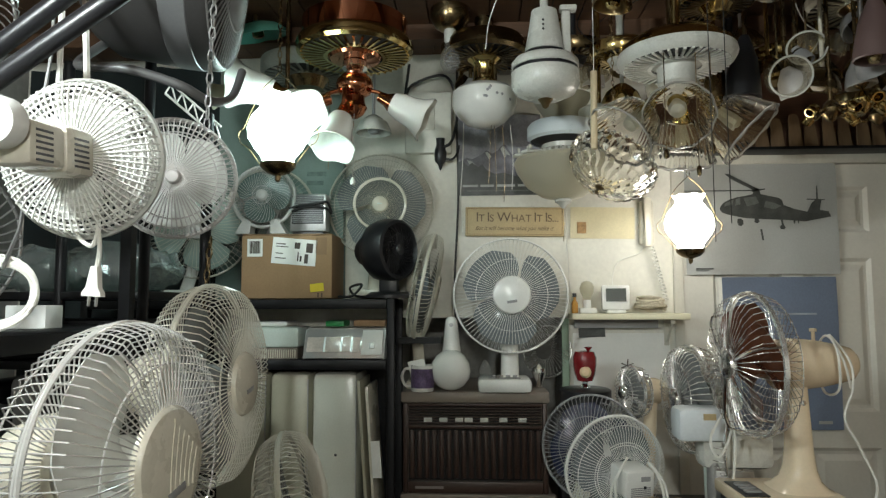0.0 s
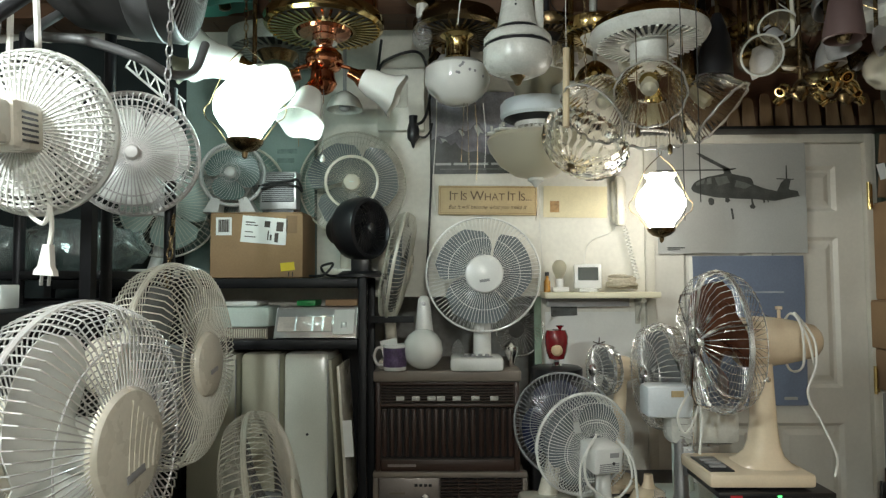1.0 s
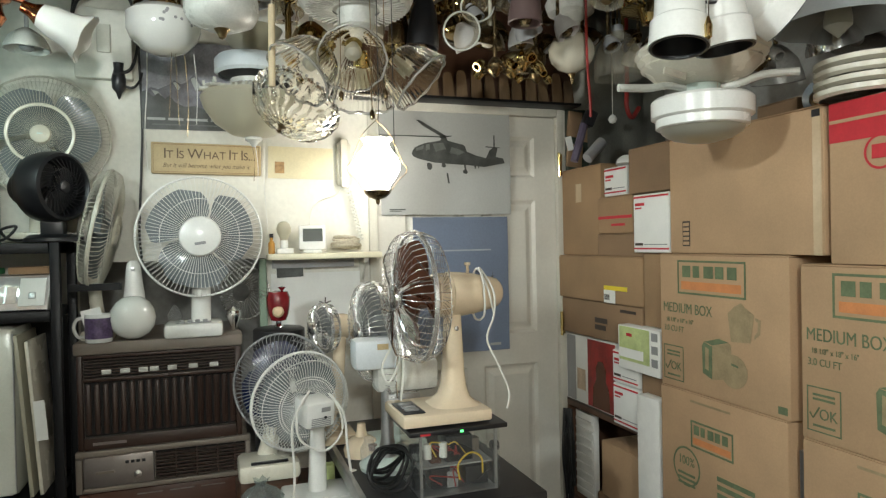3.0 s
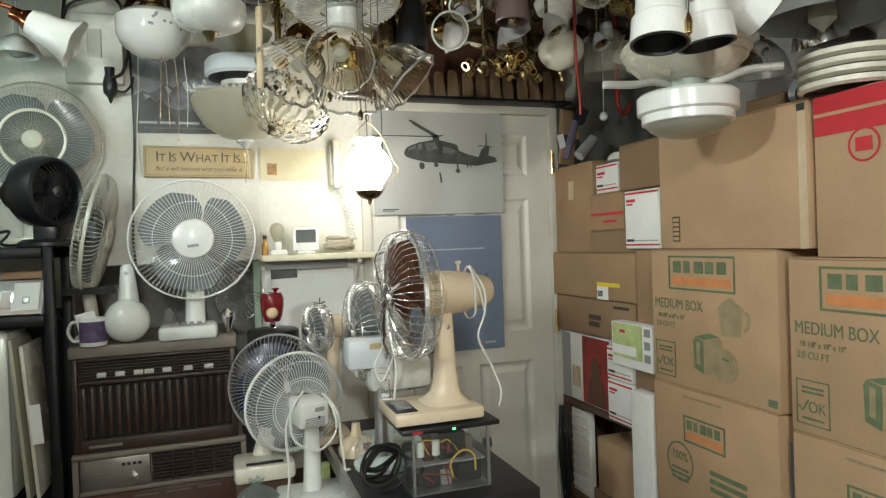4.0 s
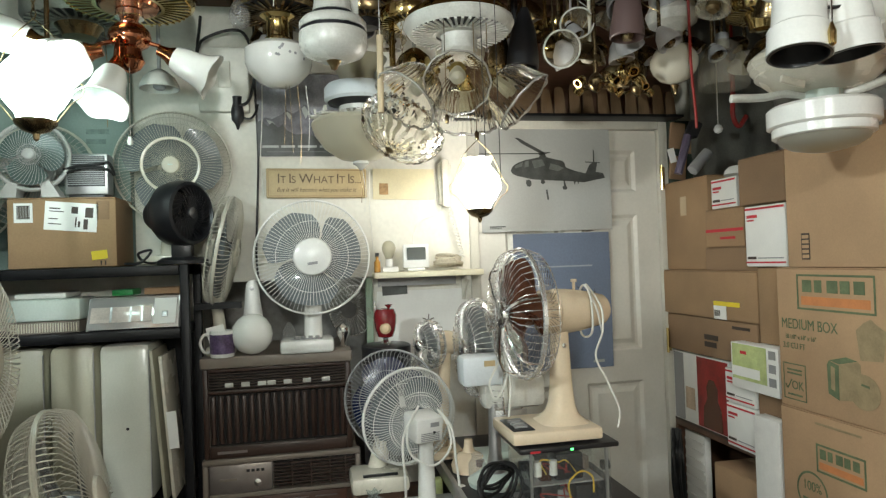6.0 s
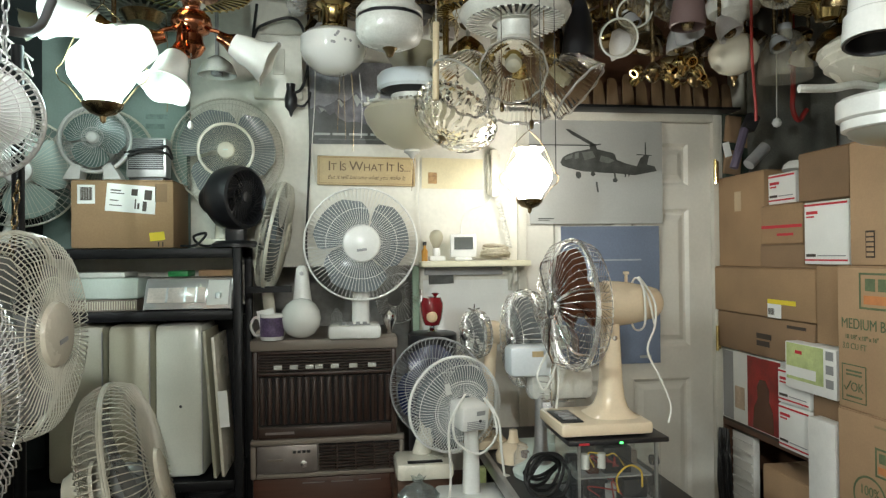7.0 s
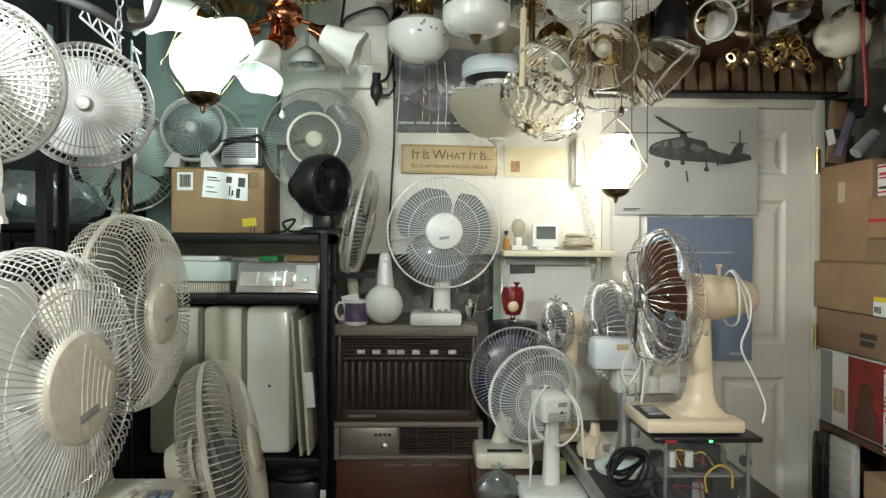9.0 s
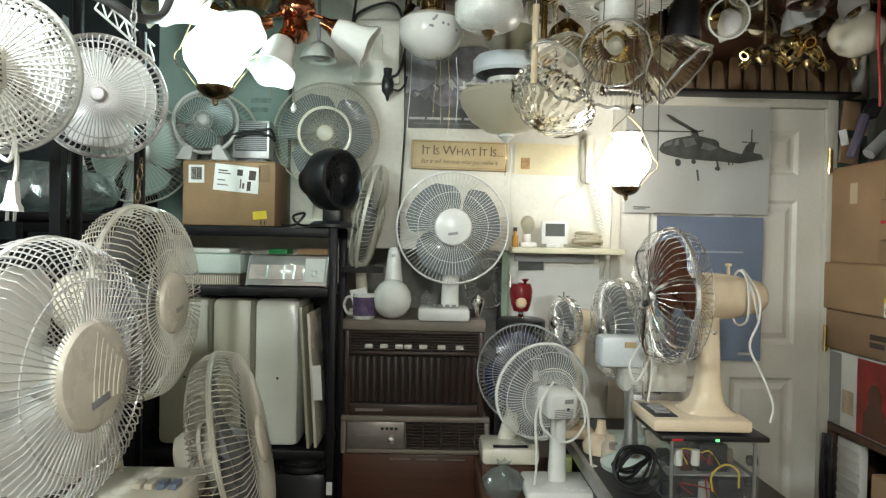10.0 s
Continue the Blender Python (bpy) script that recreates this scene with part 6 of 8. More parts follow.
part("panel", Geo().box(-0.015, -0.07, 0, 0.01, 0.06, 0.33, bevel=0.003), WPLASTIC, rad)
for k in range(9):
    part("fin", Geo().box(-0.019, -0.065, 0.02 + 0.034 * k, -0.0155, 0.055, 0.03 + 0.034 * k), WPLASTIC, rad)
carton("open brown carton in the bookcase", 1.6, 2.33, 0.6, 1.85, 2.57, 0.8, CARD, "x", tape=False)
carton("flat brown carton in the bookcase", 1.6, 2.33, 0.5405, 1.85, 2.6, 0.599, CARD3, "x", tape=False)
piece("foam_plank", Geo().box(-0.015, -0.055, 0, 0.03, 0.055, 1.05, bevel=0.004), FOAM, "upright white foam plank leaning by the cartons", "plank", m=pose(1.535, 2.178, 0.0, 0, 0, 0))
hang = Geo()
random.seed(12)
for k in range(7):
    x = 1.56 + random.uniform(-0.02, 0.02)
    y = 2.74 + random.uniform(-0.02, 0.02)
    hang.sweep(smooth_line([(x, y, 0.86), (x - 0.01 * k % 0.03, y - 0.03, 0.75), (x + 0.01, y, 0.6 - 0.02 * k), (x - 0.02, y - 0.02, 0.7), (x, y, 0.88)]), 0.005, 5)
piece("cable_bundle", hang, CORDB, "bundle of dark cables hanging by the door frame", "cable", kind="stuff")


# ---- lit lamps ----
def hurricane_lamp(label, C, glowing, s=1.0, seat=2.44):
    """A hanging lamp: chain, wire arms, a bulged glowing glass and a metal cup below."""
    x, y, z = C
    l = thing("hanging_lamp", label, "lamp", (x, y, z))
    prof = [(0.04, -0.1), (0.044, -0.085), (0.062, -0.062), (0.078, -0.035), (0.081, -0.01), (0.072, 0.016), (0.052, 0.04), (0.042, 0.054), (0.044, 0.066), (0.054, 0.078)]
    part("glass", Geo().lathe([(r * s, h * s) for r, h in prof] , 28, ripple=0.05, lobes=8), glowing, l, "glowing white glass")
    part("cup", Geo().lathe([(0, -0.152 * s), (0.006 * s, -0.147 * s), (0.008 * s, -0.134 * s), (0.03 * s, -0.126 * s), (0.045 * s, -0.112 * s), (0.047 * s, -0.102 * s), (0, -0.1015 * s)], 28), BRASSD, l)
    for a in (0, math.pi):
        c = math.cos(a)
        g = Geo().sweep(smooth_line([(c * 0.044 * s, 0, -0.108 * s), (c * 0.08 * s, 0, -0.06 * s), (c * 0.1 * s, 0, -0.045 * s), (c * 0.107 * s, 0, -0.02 * s), (c * 0.094 * s, 0, -0.004 * s), (c * 0.086 * s, 0, 0.012 * s), (c * 0.068 * s, 0, 0.055 * s), (c * 0.045 * s, 0, 0.1 * s), (0, 0, 0.145 * s)]), 0.0014, 5)
        part("arm", g, BRASSD, l)
    part("chain", links((0, 0, 0.145 * s), (0, 0, seat - z)), BRASSD, l)
    return l


def links(a, b, size=0.011):
    g = Geo()
    a, b = Vector(a), Vector(b)
    d = b - a
    n = max(2, int(d.length / (size * 1.7)))
    f = aim(d, a)
    for i in range(n):
        p = f @ pose(0, 0, d.length * (i + 0.5) / n, 0, 0, 90 * (i % 2))
        g.sweep([(0.45 * size * math.cos(t), 0, size * 1.05 * math.sin(t)) for t in [2 * math.pi * k / 8 for k in range(8)]], size * 0.14, 4, True, p)
    return g


hurricane_lamp("lit hurricane lamp with cool white glass on a chain", (-0.385, 2.1, 2.0), LAMPC, 0.96)
hurricane_lamp("lit hurricane lamp with warm white glass on a chain", (0.756, 2.49, 1.801), LAMPW, 0.9)
for x, y, drop, glowing in ((-0.62, 0.78, 0.28, LAMPL), (0.25, -0.2, 0.3, LAMPR)):
    rb = thing("ceiling_bulb", "bare lit bulb hanging on a white cord", "lamp", (x, y, ZC))
    part("cord", Geo().sweep([(0, 0, 0), (0, 0, -drop - 0.03)], 0.003, 6), CORDW, rb)
    part("socket", Geo().lathe([(0.003, -0.02 - drop), (0.02, -0.03 - drop), (0.02, -0.06 - drop), (0, -0.06 - drop)], 24), WPLASTIC, rb)
    part("bulb", Geo().lathe([(r, h - drop) for r, h in ((0.014, -0.06), (0.02, -0.075), (0.034, -0.105), (0.034, -0.125), (0.02, -0.15), (0, -0.156))], 20), glowing, rb)


# ---- hung from the ceiling ----
def rod(l, z0, z1, r, material, x=0.0, y=0.0, name="down_rod"):
    part(name, Geo().sweep([(x, y, z0), (x, y, z1)], r, 10), material, l)


def slotted(l, r0, r1, z, n, material, back=None, drop=0.0):
    """A ring of radial bars over a black plate that stands for the shaded inside, seen from below; the inner edge lies
    drop lower.
    """
    g = Geo()
    for i in range(n):
        g.box(r0, -0.0032, -0.002, r1, 0.0032, 0.002, m=pose(0, 0, z, 0, 0, 360 * i / n) @ pose(0, 0, -drop * 0.5, 0, 0, 0))
    g.lathe([(r0 - 0.006, z - 0.003), (r0 + 0.003, z - 0.003), (r0 + 0.003, z + 0.003)], 48)
    part("grille", g, material, l)
    # Flat black plate: the shade within the motor is its colour.
    part("recess", Geo().lathe([(r0, z + 0.006), (r1, z + 0.006)], 48), back or DARKPL, l)


def tulip(l, m, material, s=1.0, holder=None):
    part("shade", placed(Geo().lathe([(0.016 * s, 0.0), (0.03 * s, 0.008 * s), (0.039 * s, 0.035 * s), (0.042 * s, 0.065 * s), (0.05 * s, 0.09 * s), (0.064 * s, 0.112 * s), (0.061 * s, 0.113 * s), (0.047 * s, 0.09 * s), (0.039 * s, 0.065 * s), (0.036 * s, 0.035 * s), (0.02 * s, 0.012 * s)], 40, ripple=0.1, lobes=5), m), material, l, "fluted glass shade")
    part("holder", placed(Geo().lathe([(0.0, -0.035 * s), (0.014 * s, -0.034 * s), (0.018 * s, -0.012 * s), (0.027 * s, 0.004 * s), (0.027 * s, 0.012 * s), (0.02 * s, 0.006 * s)], 24), m), holder or BRASS, l)


# copper and brass fan with white tulip shades
cf = thing("ceiling_fan", "copper and brass ceiling fan motor with tulip glass shades", "ceiling fan", (-0.229, 2.3, ZC - 0.042))
rod(cf, -0.04, 0.042, 0.02, BRASS)
part("housing", Geo().lathe([(0.05, -0.035), (0.13, -0.045), (0.15, -0.055), (0.15, -0.11), (0.14, -0.115)], 56), COPPER, cf, "polished copper band")
part("rim", Geo().lathe([(0.15, -0.108), (0.162, -0.115), (0.168, -0.128), (0.165, -0.145), (0.155, -0.152), (0.148, -0.15)], 56), BRASS, cf)
slotted(cf, 0.085, 0.152, -0.156, 40, BRASS)
part("hub", Geo().lathe([(0.08, -0.15), (0.07, -0.165), (0.03, -0.17), (0.022, -0.2), (0.034, -0.208), (0.05, -0.225), (0.054, -0.245), (0.045, -0.262), (0.028, -0.272), (0.03, -0.29), (0.036, -0.305), (0.024, -0.325), (0.008, -0.335), (0, -0.337)], 40), COPPER, cf, "copper lamp body")
part("collar", Geo().lathe([(0.021, -0.165), (0.034, -0.172), (0.036, -0.19), (0.023, -0.198)], 32), CHROME, cf)
for az, tilt, rr in ((5, -26, 0.1), (-108, -62, 0.07), (182, -12, 0.1)):
    a, t = radians(az), radians(tilt)
    d = Vector((math.cos(a) * math.cos(t), math.sin(a) * math.cos(t), math.sin(t)))
    p = Vector((math.cos(a) * rr, math.sin(a) * rr, -0.285 if az > -50 else -0.345))
    part("arm", Geo().sweep(smooth_line([(math.cos(a) * 0.03, math.sin(a) * 0.03, -0.25), (math.cos(a) * rr * 0.75, math.sin(a) * rr * 0.75, -0.262), p]), 0.006, 8), COPPER, cf)
    tulip(cf, aim(d, p), OPAL, 1.02, COPPER)
part("pull_chain", Geo().sweep([(0.004, -0.03, -0.33), (0.004, -0.04, -0.525)], 0.0012, 5), CHROME, cf)
part("pull_ball", Geo().lathe([(0, -0.535), (0.006, -0.532), (0.008, -0.524), (0.005, -0.515), (0, -0.51)], 14, m=pose(0.004, -0.04, 0)), WMOTOR, cf, "white pull ball")

# more white shades at the cool lamp
ls = thing("hanging_light", "cluster of pale glass shades on a brass arm", "light", (-0.4, 2.22, ZC))
rod(ls, -0.34, 0, 0.006, BRASSD)
part("body", Geo().lathe([(0, -0.385), (0.02, -0.38), (0.03, -0.355), (0.012, -0.335)], 24), BRASSD, ls)
tulip(ls, aim((-0.95, -0.1, 0.2), (-0.01, -0.06, -0.345)), OPAL, 1.05)
tulip(ls, aim((0.5, -0.6, -0.5), (0.035, -0.1, -0.375)), OPAL, 0.95)
tulip(ls, aim((-0.9, -0.2, -0.2), (-0.13, -0.03, -0.33)), FROST, 0.6)

# white motors
wf = thing("ceiling_fan", "white ceiling fan motor with a bell cover on a rod", "ceiling fan", (0.298, 2.19, ZC - 0.02))
rod(wf, -0.14, 0.02, 0.011, WMOTOR)
part("bell", Geo().lathe([(0.012, -0.1), (0.034, -0.108), (0.042, -0.16), (0.052, -0.215), (0.055, -0.222)], 40), WMOTOR, wf)
part("gap", Geo().lathe([(0.05, -0.222), (0.05, -0.236)], 40), DARKPL, wf)
part("housing", Geo().lathe([(0.055, -0.236), (0.08, -0.24), (0.088, -0.25), (0.088, -0.264), (0.086, -0.266)], 48), WMOTOR, wf)
part("band_slots", Geo().lathe([(0.083, -0.266), (0.083, -0.275)], 48), DARKPL, wf)
part("lower_housing", Geo().lathe([(0.086, -0.275), (0.089, -0.277), (0.089, -0.31), (0.078, -0.33), (0.045, -0.345), (0.0, -0.348)], 48), WMOTOR, wf)
part("switch_knob", Geo().lathe([(0, -0.372), (0.008, -0.368), (0.012, -0.358), (0.02, -0.347)], 20), BRASSD, wf)
part("bracket", Geo().box(0.045, -0.012, -0.24, 0.068, 0.012, -0.11, bevel=0.004), WMOTOR, wf)
part("bracket_cap", Geo().box(0.04, -0.014, -0.109, 0.085, 0.014, -0.094, bevel=0.004), WMOTOR, wf)
for k in range(3):
    part("switch_hole", placed(Geo().lathe([(0, 0.001), (0.003, 0.001), (0.003, -0.001)], 10), aim((-0.2, -1, 0), (-0.008, -0.0475, -0.15 - 0.012 * k))), DARKPL, wf)

w2 = thing("ceiling_fan", "white ceiling fan motor with frosted glass cone below", "ceiling fan", m=pose(0.385, 2.53, 2.585) @ Matrix.Diagonal((1.165, 1.165, 1.165, 1)))
rod(w2, -0.42, -0.116, 0.009, BRASSD)
part("upper_bowl", Geo().lathe([(0.03, -0.395), (0.05, -0.385), (0.075, -0.345), (0.08, -0.335), (0.076, -0.335), (0.045, -0.38)], 40), FROST, w2, "frosted glass bowl")
part("housing", Geo().lathe([(0.03, -0.4), (0.085, -0.408), (0.093, -0.418), (0.093, -0.448), (0.085, -0.455)], 56), mat("pale_blue_white_enamel", (0.68, 0.74, 0.76), 0.3, 0, 0.05, 8, 0), w2)
g = Geo()
for i in range(30):
    g.box(0.055, -0.0035, -0.006, 0.088, 0.0035, 0.0, m=Matrix.Rotation(2 * math.pi * i / 30, 4, "Z") @ pose(0, 0, -0.458, 0, 20, 0))
part("vents", g, WMOTOR, w2)
# Black ring painted in for the shade inside the vents.
part("recess", Geo().lathe([(0.084, -0.452), (0.05, -0.468)], 40), DARKPL, w2)
part("lower_hub", Geo().lathe([(0.055, -0.466), (0.052, -0.5), (0.03, -0.505), (0, -0.506)], 32), WMOTOR, w2)
for az in (190, 215):
    part("blade_arm", placed(Geo().box(0.04, -0.012, -0.004, 0.135, 0.012, 0.004, bevel=0.003).box(0.1, -0.02, 0.004, 0.106, -0.014, 0.016).box(0.12, 0.012, 0.004, 0.126, 0.018, 0.016), pose(0, 0, -0.48, 0, 8, az)), WMOTOR, w2)
part("cone_shade", Geo().lathe([(0.03, -0.5), (0.125, -0.505), (0.13, -0.515), (0.122, -0.54), (0.096, -0.578), (0.055, -0.606), (0.018, -0.614)], 48), FROST, w2, "frosted glass cone")
part("finial", Geo().lathe([(0.02, -0.611), (0.022, -0.62), (0.012, -0.626), (0.005, -0.636), (0, -0.638)], 24), WMOTOR, w2)

# bowl lamp under an antique brass motor
bw = thing("ceiling_fan", "antique brass fan motor with a flowered white glass bowl", "ceiling fan", (0.143, 2.51, ZC - 0.035))
rod(bw, -0.04, 0.035, 0.03, BRASSD)
part("housing", Geo().lathe([(0.05, -0.03), (0.125, -0.04), (0.137, -0.06), (0.137, -0.085), (0.125, -0.095)], 48), BRASSD, bw)
slotted(bw, 0.06, 0.126, -0.1, 32, BRASSD)
part("neck", Geo().lathe([(0.055, -0.1), (0.04, -0.11), (0.034, -0.12), (0.034, -0.165), (0.042, -0.172), (0.04, -0.19)], 36), BRASS, bw)
part("bowl", Geo().lathe([(0.045, -0.186), (0.085, -0.194), (0.1, -0.208), (0.1, -0.25), (0.09, -0.275), (0.06, -0.305), (0.035, -0.315), (0, -0.318)], 48), OPAL, bw, "white glass bowl with small grey flowers")
random.seed(8)
for k in range(9):
    a = radians(-70 + random.uniform(-22, 30))
    z = -0.235 + random.uniform(-0.022, 0.02)
    part("flower_print", placed(Geo().lathe([(0, 0.0006), (0.0045, 0.0003), (0.005, -0.001)], 6), aim((math.cos(a), math.sin(a), 0), (0.1003 * math.cos(a), 0.1003 * math.sin(a), z))), GREYPL, bw)
part("pull_chain", Geo().sweep([(0.02, -0.02, -0.31), (0.01, -0.02, -0.5)], 0.001, 4).sweep([(0.03, -0.01, -0.31), (0.035, -0.01, -0.52)], 0.001, 4), BRASSD, bw)

fb = thing("hanging_bulb", "clear unlit bulb in a white socket under a brown fitting", "bulb", (0.038, 2.44, ZC))
part("canopy", Geo().lathe([(0.06, 0), (0.06, -0.03), (0.045, -0.055), (0.03, -0.065), (0, -0.066)], 32), BRASSD, fb)
part("socket", Geo().lathe([(0.018, -0.06), (0.018, -0.1), (0.014, -0.108)], 24), WMOTOR, fb)
part("bulb", Geo().lathe([(0.014, -0.105), (0.018, -0.125), (0.03, -0.155), (0.03, -0.175), (0.018, -0.197), (0, -0.203)], 28), GLASSB, fb)
part("filament", Geo().sweep([(0, 0, -0.11), (0.004, 0, -0.15), (-0.004, 0, -0.155), (0, 0, -0.16)], 0.001, 4), STEEL, fb)

# fan with four ribbed glass shades
gf = thing("ceiling_fan", "white and brass fan motor with ribbed glass bell shades", "ceiling fan", m=pose(0.632, 2.165, ZC + 0.055) @ Matrix.Diagonal((1.05, 1.05, 1.05, 1)))
rod(gf, -0.27, -0.053, 0.012, BRASS)
part("housing", Geo().lathe([(0.03, -0.25), (0.1, -0.262), (0.135, -0.287), (0.14, -0.302)], 56), BRASS, gf)
part("rim", Geo().lathe([(0.139, -0.3), (0.142, -0.312), (0.135, -0.326), (0.124, -0.332)], 56), WMOTOR, gf)
slotted(gf, 0.065, 0.126, -0.334, 44, WMOTOR)
part("fitter", Geo().lathe([(0.062, -0.33), (0.048, -0.338), (0.046, -0.345), (0.046, -0.376), (0.036, -0.386), (0, -0.388)], 40), WMOTOR, gf)


def bell(l, m, s=1.0):
    prof = [(0.022, 0.0), (0.04, 0.004), (0.057, 0.015), (0.068, 0.032), (0.075, 0.055), (0.081, 0.08), (0.088, 0.099), (0.09, 0.104)]
    g = Geo().lathe([(r * s, z * s) for r, z in prof], 132, ripple=0.028, lobes=11, flute=0.022, flutes=44)
    n = len(g.v)
    g.lathe([(r * s - 0.0025, z * s + 0.0005) for r, z in prof], 132, ripple=0.028, lobes=11)
    for k in (0, len(prof) - 1):
        g.f += [(k * 132 + i, k * 132 + (i + 1) % 132, n + k * 132 + (i + 1) % 132, n + k * 132 + i) for i in range(132)]
    part("shade", placed(g, m), REALGLASS, l, "ribbed clear glass bell shade", soft=180)
    part("rim", placed(Geo().lathe([(r * s, z * s) for r, z in ((0.0875, 0.102), (0.0905, 0.1), (0.0925, 0.104), (0.09, 0.1075), (0.0875, 0.105))], 132, ripple=0.028, lobes=11), m), RIMGLASS, l, "bright scalloped glass rim", soft=180)
    part("holder", placed(Geo().lathe([(0.0, -0.04 * s), (0.014 * s, -0.038 * s), (0.017 * s, -0.02 * s), (0.024 * s, -0.002), (0.024 * s, 0.006 * s), (0.0, 0.004)], 28), m), BRASS, l)
    part("bulb", placed(Geo().lathe([(0.012, 0.005), (0.014, 0.02), (0.021, 0.042), (0.017, 0.058), (0, 0.066)], 20), m), FROST, l, "frosted unlit bulb")


bell(gf, aim((-0.2, -0.78, -0.59), (-0.019, -0.052, -0.438)), 0.88)
bell(gf, aim((0.65, -0.3, -0.69), (0.089, -0.014, -0.448)), 0.95)
bell(gf, aim((-0.65, -0.3, -0.69), (-0.088, -0.014, -0.448)), 0.95)
bell(gf, aim((0.05, 0.45, -0.85), (0.019, 0.033, -0.462)), 0.95)
part("arm", Geo().sweep(smooth_line([(0.08, -0.012, -0.425), (0, 0, -0.375), (-0.08, -0.012, -0.425)]), 0.007, 8), BRASS, gf)
for x, z in ((0.012, -0.6), (0.045, -0.55), (-0.06, -0.56)):
    part("pull_chain", Geo().sweep([(x, -0.1, z), (x, -0.1, -0.335)], 0.0013, 4), BRASSD, gf)
    part("pull_weight", Geo().lathe([(0, z - 0.025), (0.005, z - 0.022), (0.006, z - 0.006), (0.002, z)], 12, m=pose(x, -0.1, 0)), BRASSD, gf)
for x in (0.03, 0.065):
    piece("string", Geo().sweep([(0.6 + x, 1.93, ZC), (0.6 + x, 1.93, 1.72 if x > 0.05 else 1.68)], 0.0012, 4), CORDB, "thin dark cord hanging from the ceiling", "cord")

cg = thing("crystal_pendant", "tilted cut-crystal bowl shade hanging by a chain", "shade", (0.491, 2.27, 1.904))
M = aim((-0.5, -0.3, -0.8), (0.0, 0.0, 0.03)) @ Matrix.Diagonal((1.03, 1.03, 1.03, 1))
prof = [(0.112, 0.0), (0.114, 0.01), (0.112, 0.022), (0.107, 0.036), (0.098, 0.052), (0.084, 0.067), (0.066, 0.079), (0.04, 0.09), (0.012, 0.094)]
vs, fs = [], []
n = 44
for k, (r, z) in enumerate(prof):
    for i in range(n):
        a = 2 * math.pi * (i + 0.5 * (k % 2)) / n
        q = 1 + (0.07 if (i + k) % 2 else -0.06)
        vs.append((r * q * math.cos(a), r * q * math.sin(a), z))
for k in range(len(prof) - 1):
    for i in range(n):
        j = (i + 1) % n
        if k % 2:
            fs += [(k * n + i, k * n + j, (k + 1) * n + j), (k * n + i, (k + 1) * n + j, (k + 1) * n + i)]
        else:
            fs += [(k * n + i, k * n + j, (k + 1) * n + i), (k * n + j, (k + 1) * n + j, (k + 1) * n + i)]
cut = Geo().add(vs, fs)
n0 = len(cut.v)
cut.lathe([(r * 0.955 - 0.001, z - 0.005) for r, z in prof], n)
cut.f += [(i, (i + 1) % n, n0 + (i + 1) % n, n0 + i) for i in range(n)]
k = (len(prof) - 1) * n
cut.f += [(k + i, k + (i + 1) % n, n0 + k + (i + 1) % n, n0 + k + i) for i in range(n)]
part("bowl", placed(cut, M), REALGLASS, cg, "faceted cut crystal", soft=1)
for i in range(n):
    a = 2 * math.pi * i / n
    part("bead", placed(Geo().lathe([(0, -0.0045), (0.004, -0.002), (0.004, 0.002), (0, 0.0045)], 6, m=pose(0.112 * math.cos(a), 0.112 * math.sin(a), -0.004)), M), RIMGLASS, cg)
part("finial", placed(Geo().lathe([(0, 0.115), (0.006, 0.11), (0.004, 0.1), (0.012, 0.094)], 14), M), BRASSD, cg)
part("chain", links((0, 0, 0.02), (0, 0, ZC - 1.904), 0.008), BRASSD, cg)
stk = thing("wooden_pole", "pale wooden stick hanging on a string", "stick", (0.411, 2.13, 1.935))
part("stick", Geo().sweep([(0, 0, 0), (0.003, 0, 0.2)], 0.0085, 10), STICK, stk)
part("cord", Geo().sweep([(0.003, 0, 0.198), (0.004, 0, ZC - 1.935)], 0.001, 4), CORDW, stk)

# opal schoolhouse light and neighbours
op = thing("hanging_light", "opal glass schoolhouse light on a white stem", "light", (1.397, 2.385, ZC))
part("canopy", Geo().lathe([(0.07, 0), (0.075, -0.04), (0.07, -0.1), (0.085, -0.13), (0.075, -0.16), (0.04, -0.18), (0.03, -0.19)], 36), WMOTOR, op)
part("stem", Geo().lathe([(0.03, -0.185), (0.03, -0.225), (0.036, -0.232)], 28), WMOTOR, op)
part("globe", Geo().lathe([(0.036, -0.23), (0.055, -0.24), (0.07, -0.262), (0.077, -0.28), (0.075, -0.3), (0.066, -0.322), (0.045, -0.343), (0.015, -0.354), (0, -0.355)], 40), CREAMGLASS, op, "cream opal glass globe")
part("finial", Geo().lathe([(0, -0.395), (0.006, -0.39), (0.008, -0.37), (0.014, -0.36)], 14), BRASSD, op)
cs2 = thing("glass_pendant", "clear glass dome shade hanging by a cord", "shade", (1.585, 2.4, ZC))
part("dome", Geo().lathe([(0.02, -0.2), (0.05, -0.22), (0.075, -0.27), (0.082, -0.33), (0.08, -0.36)], 36), GLASS, cs2)
rod(cs2, -0.2, 0, 0.004, BRASSD)
part("socket", Geo().lathe([(0.02, -0.18), (0.022, -0.23), (0, -0.232)], 20), GREYPL, cs2)
piece("red_rope", Geo().sweep(smooth_line([(1.388, 2.28, ZC), (1.39, 2.28, 2.3), (1.391, 2.28, 2.12), (1.4, 2.28, 1.98), (1.404, 2.285, 1.93)]), 0.0045, 6), CORDR, "red cord hanging from the ceiling", "cord")
